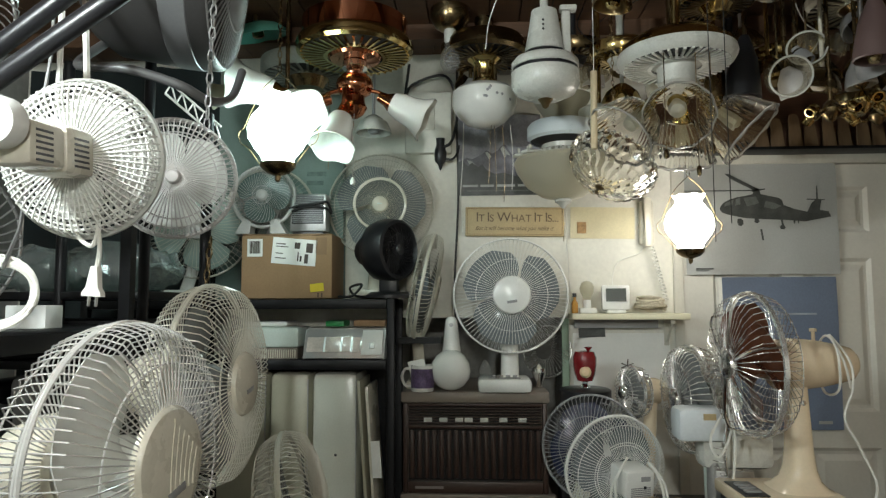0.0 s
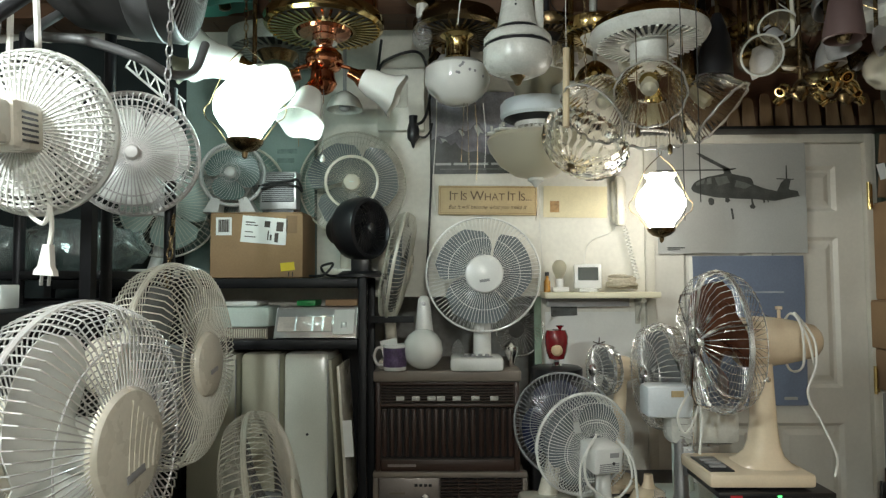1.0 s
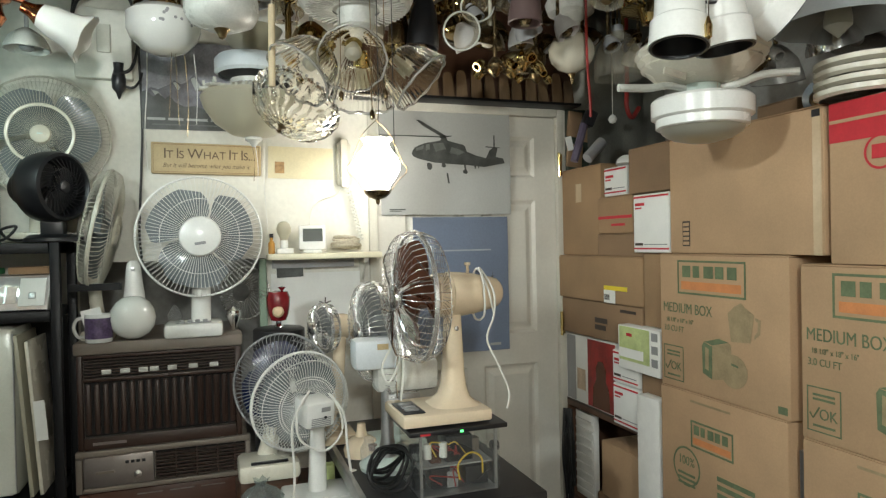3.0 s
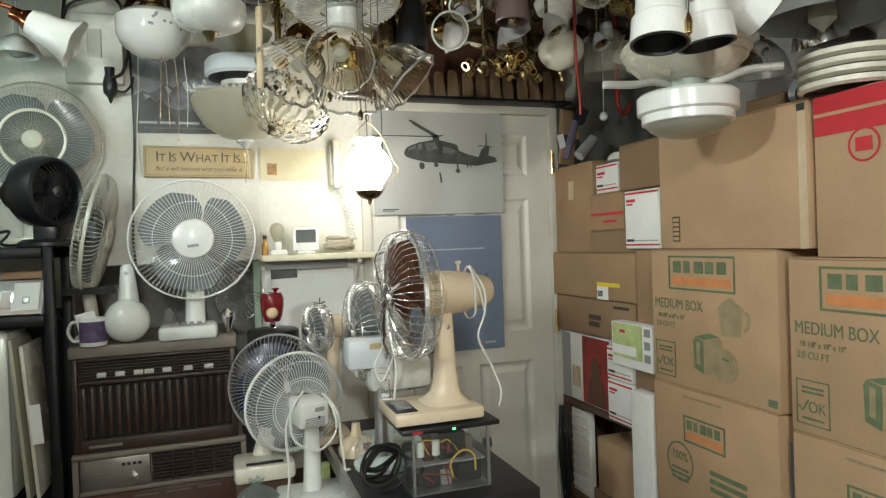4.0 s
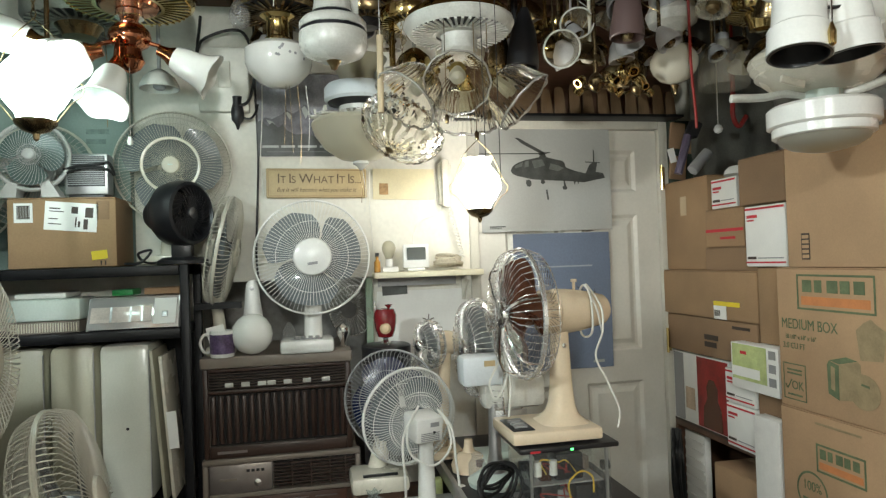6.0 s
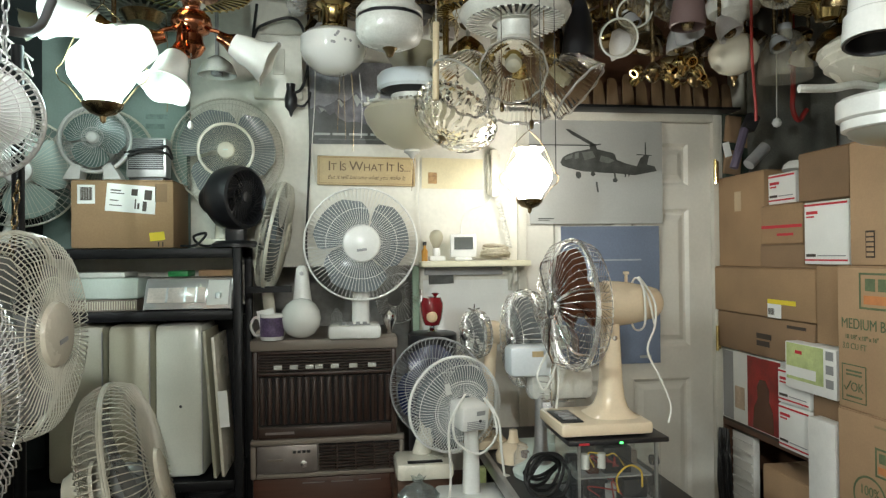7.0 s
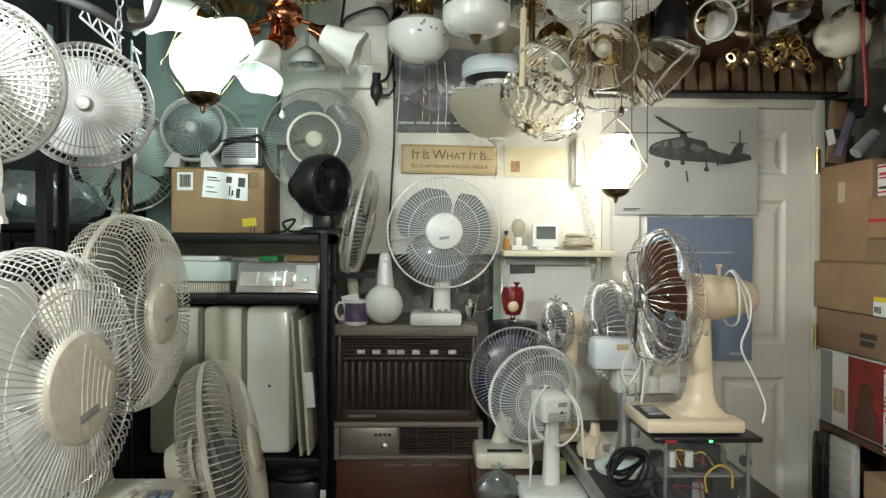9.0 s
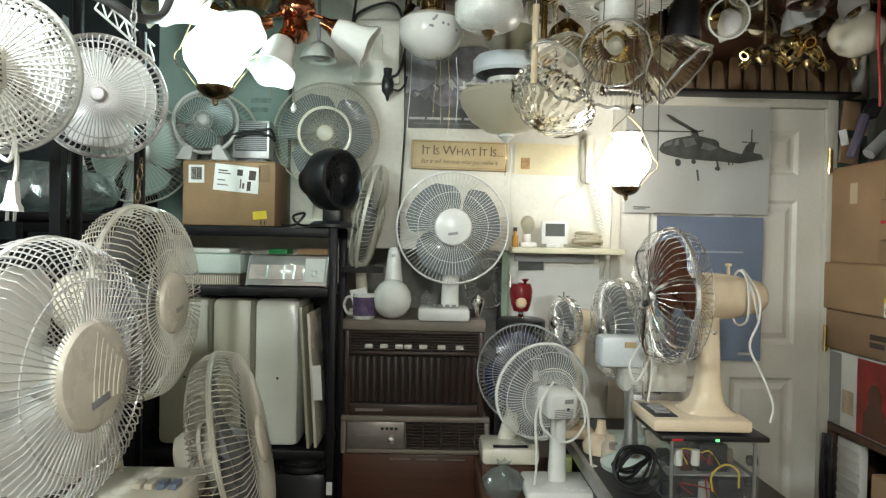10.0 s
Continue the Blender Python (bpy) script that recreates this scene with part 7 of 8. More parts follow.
piece("red_hose", Geo().sweep(smooth_line([(1.8, 2.66, 2.45), (1.78, 2.63, 2.15), (1.77, 2.62, 2.05), (1.8, 2.63, 2.01), (1.84, 2.64, 2.05)]), 0.009, 8), CORDR, "loop of red hose on the wall", "hose")
drape = Geo()
vs = [(1.66 + 0.36 * i / 24, 2.72 + 0.005 * math.sin(i * 0.7 + 0.8 * k) + 0.003 * math.sin(i * 2.3 + 2.1 * k), 1.83 + 0.62 * k / 6) for k in range(7) for i in range(25)]
drape.add(vs, [(k * 25 + i, k * 25 + i + 1, (k + 1) * 25 + i + 1, (k + 1) * 25 + i) for k in range(6) for i in range(24)])
dr = thing("drape", "dusty grey plastic drape in the corner", "drape")
part("sheet", drape, CLOTH, dr)
part("hem", Geo().sweep([(1.66 + 0.36 * i / 12, 2.718, 1.832 + 0.002 * math.sin(i * 1.9)) for i in range(13)], 0.004, 6), CLOTH, dr)
DULLGREEN = mat("dull_green_board", (0.035, 0.05, 0.035), 0.7, 0, 0.4, 8, 0.1)
piece("corner_board", Geo().box(1.6, 2.775, 0.9, 2.04, 2.797, 2.06, bevel=0.002), DULLGREEN, "dull dark green board in the corner by the door", "board")
hb = thing("tool_handle", "dark purple tool handle leaning by the cartons", "tool", (1.545, 2.6, 1.83))
part("handle", Geo().sweep(smooth_line([(-0.02, 0, 0.0), (0.0, 0, 0.06), (0.03, 0.01, 0.14)]), 0.015, 8), mat("purple_grey_plastic", (0.1, 0.08, 0.12), 0.5, 0, 0.2, 20, 0), hb)
part("head", Geo().box(-0.02, -0.02, 0.0, 0.02, 0.02, 0.06, m=pose(0.04, 0.01, 0.135, 0, 25, 0), bevel=0.006), DARKPL, hb)
piece("grey_tube", Geo().sweep([(1.55, 2.55, 1.835), (1.62, 2.56, 1.9)], 0.02, 12), GREYPL, "dusty grey plastic tube lying on a carton", "tube")
for x, z0, h, wd in ((1.602, 1.95, 0.1, 0.03), (1.6, 1.83, 0.09, 0.034), (1.665, 1.93, 0.09, 0.02)):
    piece("brown_strip", Geo().box(-wd, -0.012, 0, wd, 0.0, h, bevel=0.002), CARD3, "short brown cardboard strip hung by the door frame", "strip", m=pose(x + 0.02, 2.774, z0, 0, 6, 0))
piece("paper_tag", Geo().box(-0.014, -0.002, 0, 0.014, 0, 0.055), PAPER, "torn white paper tag by the door frame", "tag", m=pose(1.605, 2.76, 1.895, 0, -14, 0))
pb = thing("hanging_ball", "small white round ball on a hanging cord", "ball", (1.693, 2.6, 1.992))
part("ball", Geo().lathe([(0, -0.017), (0.012, -0.012), (0.017, 0), (0.012, 0.012), (0.004, 0.018), (0, 0.019)], 18), WPLASTIC, pb)
part("cord", Geo().sweep([(0, 0, 0.017), (0.003, 0, ZC - 1.992)], 0.0014, 4), CORDW, pb)

# shelf of fan blades over the door
sh = thing("blade_shelf", "dark wooden ledge above the door", "shelf", (0.72, 2.7, 2.065))
part("ledge", Geo().box(0, 0, -0.006, 0.9, 0.097, 0.004, bevel=0.001), BLACKM, sh)
part("backboard", Geo().box(0, 0.085, 0.005, 0.9, 0.097, 0.36), DARKWOOD, sh)
for k in range(16):
    x = 0.75 + 0.056 * k
    h = 0.098 + 0.012 * ((k * 7) % 3)
    b = Geo().plate([(-0.023, 0), (0.023, 0), (0.018, h * 0.8), (0.013, h * 0.96), (0.0, h), (-0.013, h * 0.96), (-0.018, h * 0.8)], 0.006)
    piece("wooden_paddle", b, BLADEWOOD, "brown wooden ceiling fan blade stood on the ledge", "fan blade", m=pose(x, 2.735 + 0.01 * (k % 2), 2.0695, -6, 0, (k * 13) % 9 - 4))

# white fan with a light and spot lamps, near the cartons
wl = thing("ceiling_fan", "white ceiling fan with stepped light and blade irons", "ceiling fan", m=pose(1.292, 1.65, 1.845) @ Matrix.Diagonal((0.79, 0.79, 0.79, 1)) @ pose(0, 0, 0.6))
rod(wl, -0.5, 0.165, 0.014, WMOTOR)
part("canopy_bowl", Geo().lathe([(0.175, -0.46), (0.178, -0.472), (0.17, -0.482), (0.172, -0.488), (0.16, -0.502), (0.162, -0.508), (0.145, -0.522), (0.12, -0.545), (0.07, -0.56), (0.05, -0.56)], 56), IVORY, wl, "ribbed ivory motor bowl")
part("canopy_top", Geo().lathe([(0.02, -0.42), (0.15, -0.44), (0.176, -0.46)], 48), IVORY, wl)
part("hub", Geo().lathe([(0.05, -0.555), (0.05, -0.59), (0.06, -0.595)], 32), TEALBOX, wl)
part("light_body", Geo().lathe([(0.05, -0.592), (0.128, -0.596), (0.136, -0.604), (0.136, -0.648), (0.13, -0.652)], 56), WPLASTIC, wl)
part("step", Geo().lathe([(0.129, -0.652), (0.124, -0.654), (0.124, -0.676), (0.118, -0.68), (0.112, -0.68)], 56), WPLASTIC, wl)
part("diffuser", Geo().lathe([(0.112, -0.68), (0.106, -0.692), (0.08, -0.708), (0.04, -0.718), (0, -0.72)], 48), FROST, wl, "frosted glass dome")
for d, up in (((-0.98, 0.18), 0.03), ((0.8, -0.6), 0.055), ((0.3, 0.95), 0.03), ((-0.45, -0.9), 0.05)):
    pts = smooth_line([(d[0] * 0.04, d[1] * 0.04, -0.57), (d[0] * 0.1, d[1] * 0.1, -0.592 + 0.03), (d[0] * 0.16, d[1] * 0.16, -0.6 + up), (d[0] * 0.245, d[1] * 0.245, -0.6 + up)])
    if d != (-0.45, -0.9) and d != (0.3, 0.95):
        part("blade_iron", Geo().sweep(pts, 0.011, 8), WMOTOR, wl)
part("bracket", Geo().box(-0.05, -0.06, -0.575, 0.02, -0.05, -0.555, m=pose(0, 0, 0, 0, 12, 0), bevel=0.003), IVORY, wl)
part("bracket_leg", Geo().box(0.0, -0.049, -0.6, 0.015, -0.036, -0.56, bevel=0.003), IVORY, wl)

sp = thing("spot_light", "white three-headed spotlight with black-rimmed cylinders", "spotlight", (1.14, 1.46, ZC))
part("plate", Geo().lathe([(0.06, 0), (0.06, -0.02), (0.02, -0.03), (0, -0.03)], 32), WMOTOR, sp)
rod(sp, -0.36, -0.02, 0.012, WMOTOR)


def spot(m, s=1.0):
    part("cylinder", placed(Geo().lathe([(0, -0.19 * s), (0.03 * s, -0.185 * s), (0.04 * s, -0.15 * s), (0.044 * s, -0.05 * s), (0.05 * s, -0.045 * s), (0.052 * s, 0.0), (0.049 * s, 0.0), (0.044 * s, -0.04 * s)], 36), m), WPLASTIC, sp)
    part("baffle", placed(Geo().lathe([(0.0505 * s, 0.002), (0.046 * s, 0.002), (0.043 * s, -0.03 * s), (0.02 * s, -0.06 * s), (0, -0.06 * s)], 32), m), DARKPL, sp)


spot(aim((-0.12, -0.1, -1), (-0.092, -0.04, -0.574)))
spot(aim((0.1, -0.05, -1), (0.009, -0.04, -0.569)))
spot(aim((0.02, -0.9, -0.35), (-0.048, -0.08, -0.455)))
spot(aim((0.75, -0.3, -0.62), (0.153, -0.04, -0.5)))
part("pull_chain", Geo().sweep([(-0.073, -0.092, -0.54), (-0.05, -0.07, -0.4)], 0.0015, 4), CHROME, sp)
part("pull_weight", Geo().lathe([(0, -0.575), (0.006, -0.57), (0.007, -0.55), (0.002, -0.535)], 12, m=pose(-0.073, -0.092, 0)), BRASS, sp)

pl8 = thing("shade_stack", "stacked ivory ribbed shades above the cartons", "shades", (1.55, 1.46, 1.822))
for k in range(4):
    part("shade", Geo().lathe([(0.09 - 0.004 * (k % 2), 0.001 + 0.02 * k), (0.1, 0.006 + 0.02 * k), (0.1, 0.016 + 0.02 * k), (0.03, 0.0185 + 0.02 * k), (0, 0.019 + 0.02 * k)], 40), IVORY, pl8)
gs = thing("hanging_light", "grey metal cone shade above the cartons", "light", (1.66, 1.62, ZC))
rod(gs, -0.3, 0, 0.008, STEEL)
part("shade", Geo().lathe([(0.03, -0.28), (0.05, -0.3), (0.11, -0.36), (0.14, -0.42), (0.137, -0.42), (0.1, -0.36)], 40), mat("grey_enamel", (0.4, 0.42, 0.42), 0.35, 0, 0.1, 10, 0), gs)
part("bulb", Geo().lathe([(0.02, -0.35), (0.03, -0.4), (0.03, -0.42), (0, -0.45)], 20), FROST, gs)


# assorted fittings
def canopy(C, R, H, m1, m2, tilt=(0, 0), label="", slots=False):
    l = thing("light_fitting", label, "light fitting", (C[0], C[1], ZC))
    z = C[2] - ZC
    rod(l, z, 0, 0.006, m2)
    part("bell", placed(Geo().lathe([(0.012, 0.0), (R * 0.4, -H * 0.12), (R * 0.75, -H * 0.4), (R * 0.95, -H * 0.8), (R, -H), (R * 0.93, -H * 1.02), (R * 0.85, -H * 0.8), (R * 0.5, -H * 0.3)], 36), pose(0, 0, z, tilt[0], tilt[1], 0)), m1, l)
    part("socket", placed(Geo().lathe([(0.016, -H * 0.2), (0.019, -H * 0.95), (0.012, -H * 1.05), (0, -H * 1.05)], 20), pose(0, 0, z, tilt[0], tilt[1], 0)), m2, l)
    return l


def motor(C, R, H, m1, m2, label=""):
    l = thing("fan_motor", label, "fan motor", (C[0], C[1], ZC))
    z = C[2] - ZC
    rod(l, z, 0, 0.01, m2)
    part("housing", Geo().lathe([(0.02, z), (R * 0.8, z - H * 0.1), (R, z - H * 0.3), (R, z - H * 0.8), (R * 0.93, z - H)], 44), m1, l)
    slotted(l, R * 0.45, R * 0.93, z - H, 28, m1)
    part("hub", Geo().lathe([(R * 0.45, z - H), (R * 0.36, z - H * 1.25), (R * 0.3, z - H * 1.5), (0, z - H * 1.55)], 32), m2, l)
    return l


def chimney(C, R, L, d, m1, label, rim=None):
    l = thing("glass_chimney", label, "shade", (C[0], C[1], ZC))
    M = aim(d, (0, 0, C[2] - ZC))
    part("tube", placed(Geo().lathe([(R * 0.7, -L), (R * 0.8, -L * 0.8), (R, -L * 0.5), (R, 0), (R * 0.94, 0), (R * 0.94, -L * 0.5)], 36), M), m1, l)
    part("rim", placed(Geo().ring(R, 0.003, 36, 6), M), rim or WMOTOR, l)
    part("cap", placed(Geo().lathe([(R * 0.72, -L), (R * 0.6, -L - 0.012), (0, -L - 0.014)], 28), M), BRASSD, l)
    p = M @ Vector((0, 0, -L))
    part("hanger", Geo().sweep([p, (p[0], p[1], 0)], 0.003, 5), BRASSD, l)
    return l


def cluster(C, label, n, m1, m2, s=1.0):
    """A multi-armed fitting with empty sockets."""
    l = thing("chandelier_fitting", label, "light fitting", (C[0], C[1], ZC))
    z = C[2] - ZC
    rod(l, z, 0, 0.006, m1)
    part("body", Geo().lathe([(0, z - 0.045 * s), (0.012 * s, z - 0.04 * s), (0.03 * s, z - 0.02 * s), (0.034 * s, z), (0.02 * s, z + 0.02 * s), (0.008, z + 0.03 * s)], 28), m1, l)
    for i in range(n):
        a = 2 * math.pi * i / n + 0.4
        c, d = math.cos(a), math.sin(a)
        part("arm", Geo().sweep(smooth_line([(c * 0.02 * s, d * 0.02 * s, z), (c * 0.05 * s, d * 0.05 * s, z - 0.02 * s), (c * 0.075 * s, d * 0.075 * s, z - 0.005 * s)]), 0.004, 6), m1, l)
        part("socket", placed(Geo().lathe([(0, -0.01 * s), (0.014 * s, -0.008 * s), (0.02 * s, 0.008 * s), (0.017 * s, 0.03 * s), (0.013 * s, 0.03 * s), (0.012 * s, 0.0)], 20), aim((c * 0.8, d * 0.8, -0.6), (c * 0.075 * s, d * 0.075 * s, z - 0.005 * s))), m2, l)
    return l


motor((0.52, 2.3, 2.28), 0.085, 0.05, BRASS, WMOTOR, "polished brass fan motor between other fittings")
motor((0.49, 2.48, 2.15), 0.06, 0.04, WMOTOR, BRASS, "small white fan motor by the back wall")
canopy((0.55, 2.42, 2.2), 0.06, 0.06, BRASS, WMOTOR, (10, 0), "brass lamp canopy with a white socket")
motor((0.69, 2.4, 2.22), 0.075, 0.06, IVORY, BRASSD, "ivory fan motor with a vented underside")
canopy((0.80, 2.36, 2.26), 0.035, 0.13, BRASSD, BRASS, (0, 0), "slim brass lamp tube hung upright")
canopy((0.875, 2.33, 2.3), 0.05, 0.18, DARKPL, BRASSD, (0, 4), "black tapered lamp cover with a loose wire")
motor((0.90, 2.5, 2.16), 0.07, 0.03, BRASSD, DARKPL, "dark bronze fan motor near the door")
chimney((0.955, 2.24, 2.15), 0.053, 0.13, (-0.15, -0.85, -0.3), GLASS, "clear glass cylinder shade with a white rim")
chimney((1.03, 2.3, 2.25), 0.05, 0.1, (-0.3, -0.6, 0.1), GLASS, "smoky glass cylinder shade")
canopy((1.12, 2.2, 2.22), 0.042, 0.085, GREYPL, STEEL, (20, -35), "grey metal lamp cone hung aslant")
canopy((1.08, 2.32, 2.2), 0.06, 0.06, BRASSD, IVORY, (12, 10), "antique brass lamp canopy with an ivory socket")
cluster((1.075, 2.28, 2.07), "brass socket cluster with dull sockets", 4, BRASSD, BRASS, 0.8)
cluster((1.19, 2.33, 2.11), "brass three-arm fitting with bright sockets", 3, BRASS, BRASS, 0.9)
motor((1.226, 2.35, 2.432), 0.158, 0.045, IVORY, BRASSD, "ivory fan motor with a slotted grille")
canopy((1.096, 2.1, 2.3), 0.047, 0.16, mat("mauve_brown_enamel", (0.13, 0.085, 0.08), 0.4, 0, 0.1, 10, 0), BRASSD, (0, 3), "mauve-brown tapered lamp cover")
motor((1.30, 2.55, 2.2), 0.08, 0.05, BRASSD, BRASSD, "antique brass motor deep in the corner")
motor((1.56, 2.18, 2.34), 0.1, 0.09, BRASS, BRASS, "polished brass motor near the cartons")
canopy((1.62, 2.2, 2.2), 0.06, 0.1, BRASSD, BRASS, (8, 15), "antique brass lamp canopy")
motor((1.75, 1.9, 2.3), 0.11, 0.07, BRASSD, BRASS, "antique brass motor above the cartons")
canopy((1.74, 1.72, 2.1), 0.07, 0.09, CHROME, GREYPL, (0, -20), "chrome lamp canopy above the cartons")
motor((0.75, 2.2, 2.38), 0.1, 0.05, BRASSD, BRASS, "dark brass motor close to the ceiling")
motor((0.42, 2.5, 2.36), 0.1, 0.05, BRASSD, DARKPL, "dark bronze motor close to the ceiling")
canopy((0.47, 2.1, 2.36), 0.05, 0.07, BRASSD, BRASS, (0, 10), "antique brass lamp canopy close to the ceiling")
canopy((-0.57, 2.44, 2.43), 0.1, 0.05, mat("green_glass_shade", (0.12, 0.38, 0.3), 0.15, 0, 0.1, 10, 0, coat=0.5), BRASSD, (15, -10), "green glass disc shade")
motor((-0.42, 2.52, 2.34), 0.15, 0.07, mat("grey_green_metal", (0.3, 0.32, 0.28), 0.35, 0.5, 0.25, 10, 0.04), BRASSD, "grey ribbed fan motor by the back wall")
canopy((-0.222, 2.6, 2.17), 0.06, 0.06, WMOTOR, GREYPL, (0, 0), "small white porcelain lamp holder")
canopy((0.87, 2.12, 2.4), 0.045, 0.08, CHROME, BRASSD, (0, 18), "chrome lamp holder close to the ceiling")
canopy((1.02, 2.1, 2.4), 0.045, 0.08, CHROME, mat("blue_foil", (0.05, 0.06, 0.25), 0.2, 0.5, 0.2, 10, 0), (0, -15), "chrome lamp holder with a blue tip")
motor((1.06, 2.5, 2.33), 0.1, 0.05, BRASS, BRASS, "brass motor deep above the door")
cluster((0.8, 2.5, 2.3), "old brass arm cluster near the ceiling", 4, BRASSD, BRASS, 1.1)
cluster((1.42, 2.2, 2.36), "brass arm cluster beside an opal light", 4, BRASS, BRASSD, 1.0)
cluster((1.3, 2.45, 2.1), "small brass socket cluster by the door", 3, BRASSD, BRASS, 0.7)

# on the wall below the ceiling
eb = thing("wall_box", "white painted electrical panel on the wall", "panel", (-0.05, 2.8, 2.1))
part("box", Geo().box(-0.085, -0.035, -0.02, 0.08, -0.001, 0.2, bevel=0.005), WALL, eb)
part("plate", Geo().box(-0.02, -0.042, 0.06, 0.02, -0.0355, 0.15, bevel=0.003), TRIMP, eb)
part("cable", Geo().sweep(smooth_line([(-0.07, -0.04, 0.3), (-0.085, -0.045, 0.16), (-0.06, -0.05, 0.22), (0.06, -0.05, 0.25), (0.1, -0.04, 0.14), (0.08, -0.04, 0.02), (0.03, -0.05, -0.01)]), 0.005, 6), CORDB, eb)
sc = thing("wall_sconce", "dark metal wall sconce with a pointed end", "sconce", (-0.01, 2.765, 2.06))
part("body", Geo().lathe([(0, -0.045), (0.004, -0.04), (0.008, -0.025), (0.02, -0.01), (0.022, 0.02), (0.014, 0.05), (0.016, 0.07)], 20), DARKPL, sc)
part("arm", Geo().sweep(smooth_line([(0.01, 0, 0.0), (0.04, 0, -0.005), (0.06, 0.01, 0.02), (0.065, 0.03, 0.05)]), 0.004, 6), DARKPL, sc)
# Carton stretched wider and taller, an added dark teal background over the wall.
tc = thing("teal_carton", "dull teal carton enlarged as a dark background against the wall", "box", (-0.54, 2.745, 1.567))
part("body", Geo().box(-0.26, 0, 0, 0.19, 0.05, 0.72, bevel=0.003), TEALDARK, tc)
part("flap", Geo().box(-0.258, 0.002, 0.7205, 0.188, 0.024, 0.724, bevel=0.001), TEALDARK, tc)
part("flap", Geo().box(-0.258, 0.026, 0.7205, 0.188, 0.048, 0.724, bevel=0.001), TEALDARK, tc)
for x0, x1, z in ((0.06, 0.13, 0.43), (0.06, 0.12, 0.398)):
    part("printed_bar", Geo().box(x0, -0.0012, z, x1, -0.0004, z + 0.016), mat("faint_print", (0.15, 0.21, 0.19), 0.7, 0, 0.3, 40, 0), tc)


# ---- the dark rack on the near left ----
r2 = thing("wire_rack", "black post rack with a white lattice shelf edge", "rack", (-0.66, 1.98, 0))
for x, y, z in ((0, 0, 2.13), (-0.2, 0.0, 2.13), (0.14, 0.01, 2.0), (-0.2, 0.3, 2.1), (-0.55, 0, 2.13)):
    part("post", Geo().lathe([(0.0, z), (0.012, z), (0.0125, z - 0.004), (0.0125, 0.0)], 16, m=pose(x, y, 0)), BLACKM, r2)
for z in (1.58, 1.42, 1.2):
    part("shelf", Geo().box(-0.56, -0.01, z - 0.02, 0.01, 0.31, z, bevel=0.003), BLACKM, r2)
lat = Geo()
p0, p1 = Vector((0.037, 0.0, 2.084)), Vector((0.166, 0.02, 1.972))
for dz in (0.0, 0.035):
    lat.sweep([p0 - Vector((0, 0, dz)), p1 - Vector((0, 0, dz))], 0.003, 5)
for k in range(10):
    a, b = p0.lerp(p1, k / 10), p0.lerp(p1, (k + 1) / 10)
    lat.sweep([a if k % 2 else a - Vector((0, 0, 0.035)), b - Vector((0, 0, 0.035)) if k % 2 else b], 0.002, 4)
part("lattice_edge", lat, WWIRE, r2, "white wire lattice edge")
random.seed(21)
for k in range(9):
    x = -1.12 + 0.06 * k
    bagg = Geo().box(-0.05, -0.12, 0, 0.05, 0.1, random.uniform(0.1, 0.2), bevel=0.02)
    piece("black_case", bagg, DARKPL if k % 3 else GREYPL, "dark plastic case stacked on the rack", "case", m=pose(x, 2.12, 1.2005, 0, 0, random.uniform(-8, 8)))
for k in range(3):
    piece("black_board", Geo().box(-0.25, -0.12, 0, 0.25, 0.12, 0.03, bevel=0.004), BLACKM, "flat black box on the rack", "box", (-0.93, 2.12, 1.4205 + 0.031 * k))
def crumple(g, amp, sc):
    g.v = [tuple(Vector(p) + amp * noise.noise_vector(Vector(p) * sc)) for p in g.v]
    return g


piece("plastic_bag", crumple(Geo().lathe([(0, 0.012), (0.06, 0.012), (0.1, 0.015), (0.13, 0.03), (0.14, 0.05), (0.135, 0.07), (0.12, 0.09), (0.09, 0.11), (0.05, 0.12), (0.0, 0.125)], 60), 0.03, 34), BAG, "crumpled clear plastic bag on the rack", "bag", (-0.8, 2.14, 1.5805))
piece("plastic_bag", crumple(Geo().lathe([(0, 0.012), (0.04, 0.012), (0.08, 0.016), (0.095, 0.035), (0.1, 0.05), (0.095, 0.07), (0.08, 0.09), (0.04, 0.105), (0.0, 0.11)], 44), 0.026, 36), BAG, "crumpled clear plastic bag on the rack", "bag", (-0.98, 2.1, 1.5805))
# Added dark sheet that keeps the pale wall behind the racks from showing.
piece("dark_backdrop", Geo().add([(-1.5 + 0.7 * i / 20, 2.74 + 0.015 * math.sin(i * 1.3), 2.4 * k / 3) for k in range(4) for i in range(21)], [(k * 21 + i, k * 21 + i + 1, (k + 1) * 21 + i + 1, (k + 1) * 21 + i) for k in range(3) for i in range(20)]), mat("dark_green_backdrop", (0.014, 0.02, 0.02), 0.9, 0, 0.3, 8, 0.2), "added dark green backdrop covering the wall behind the racks", "curtain")

df = thing("drum_fan", "large grey drum fan hung near the ceiling", "fan", (-0.52, 1.82, ZC))
M = aim((0.98, 0.16, -0.1), (0.045, 0.0, -0.203))
DRUM = mat("grey_drum_enamel", (0.035, 0.033, 0.032), 0.4, 0, 0.15, 8, 0.03)
part("drum", placed(Geo().lathe([(0.1, -0.2), (0.16, -0.19), (0.185, -0.15), (0.19, -0.06), (0.19, 0.05), (0.183, 0.06), (0.17, 0.055), (0.17, -0.05)], 56), M), DRUM, df)
part("band", placed(Geo().lathe([(0.191, -0.03), (0.193, -0.028), (0.193, 0.02), (0.191, 0.022)], 56), M), mat("grey_band", (0.12, 0.12, 0.12), 0.4, 0, 0.1, 8, 0.02), df)
gg = Geo()
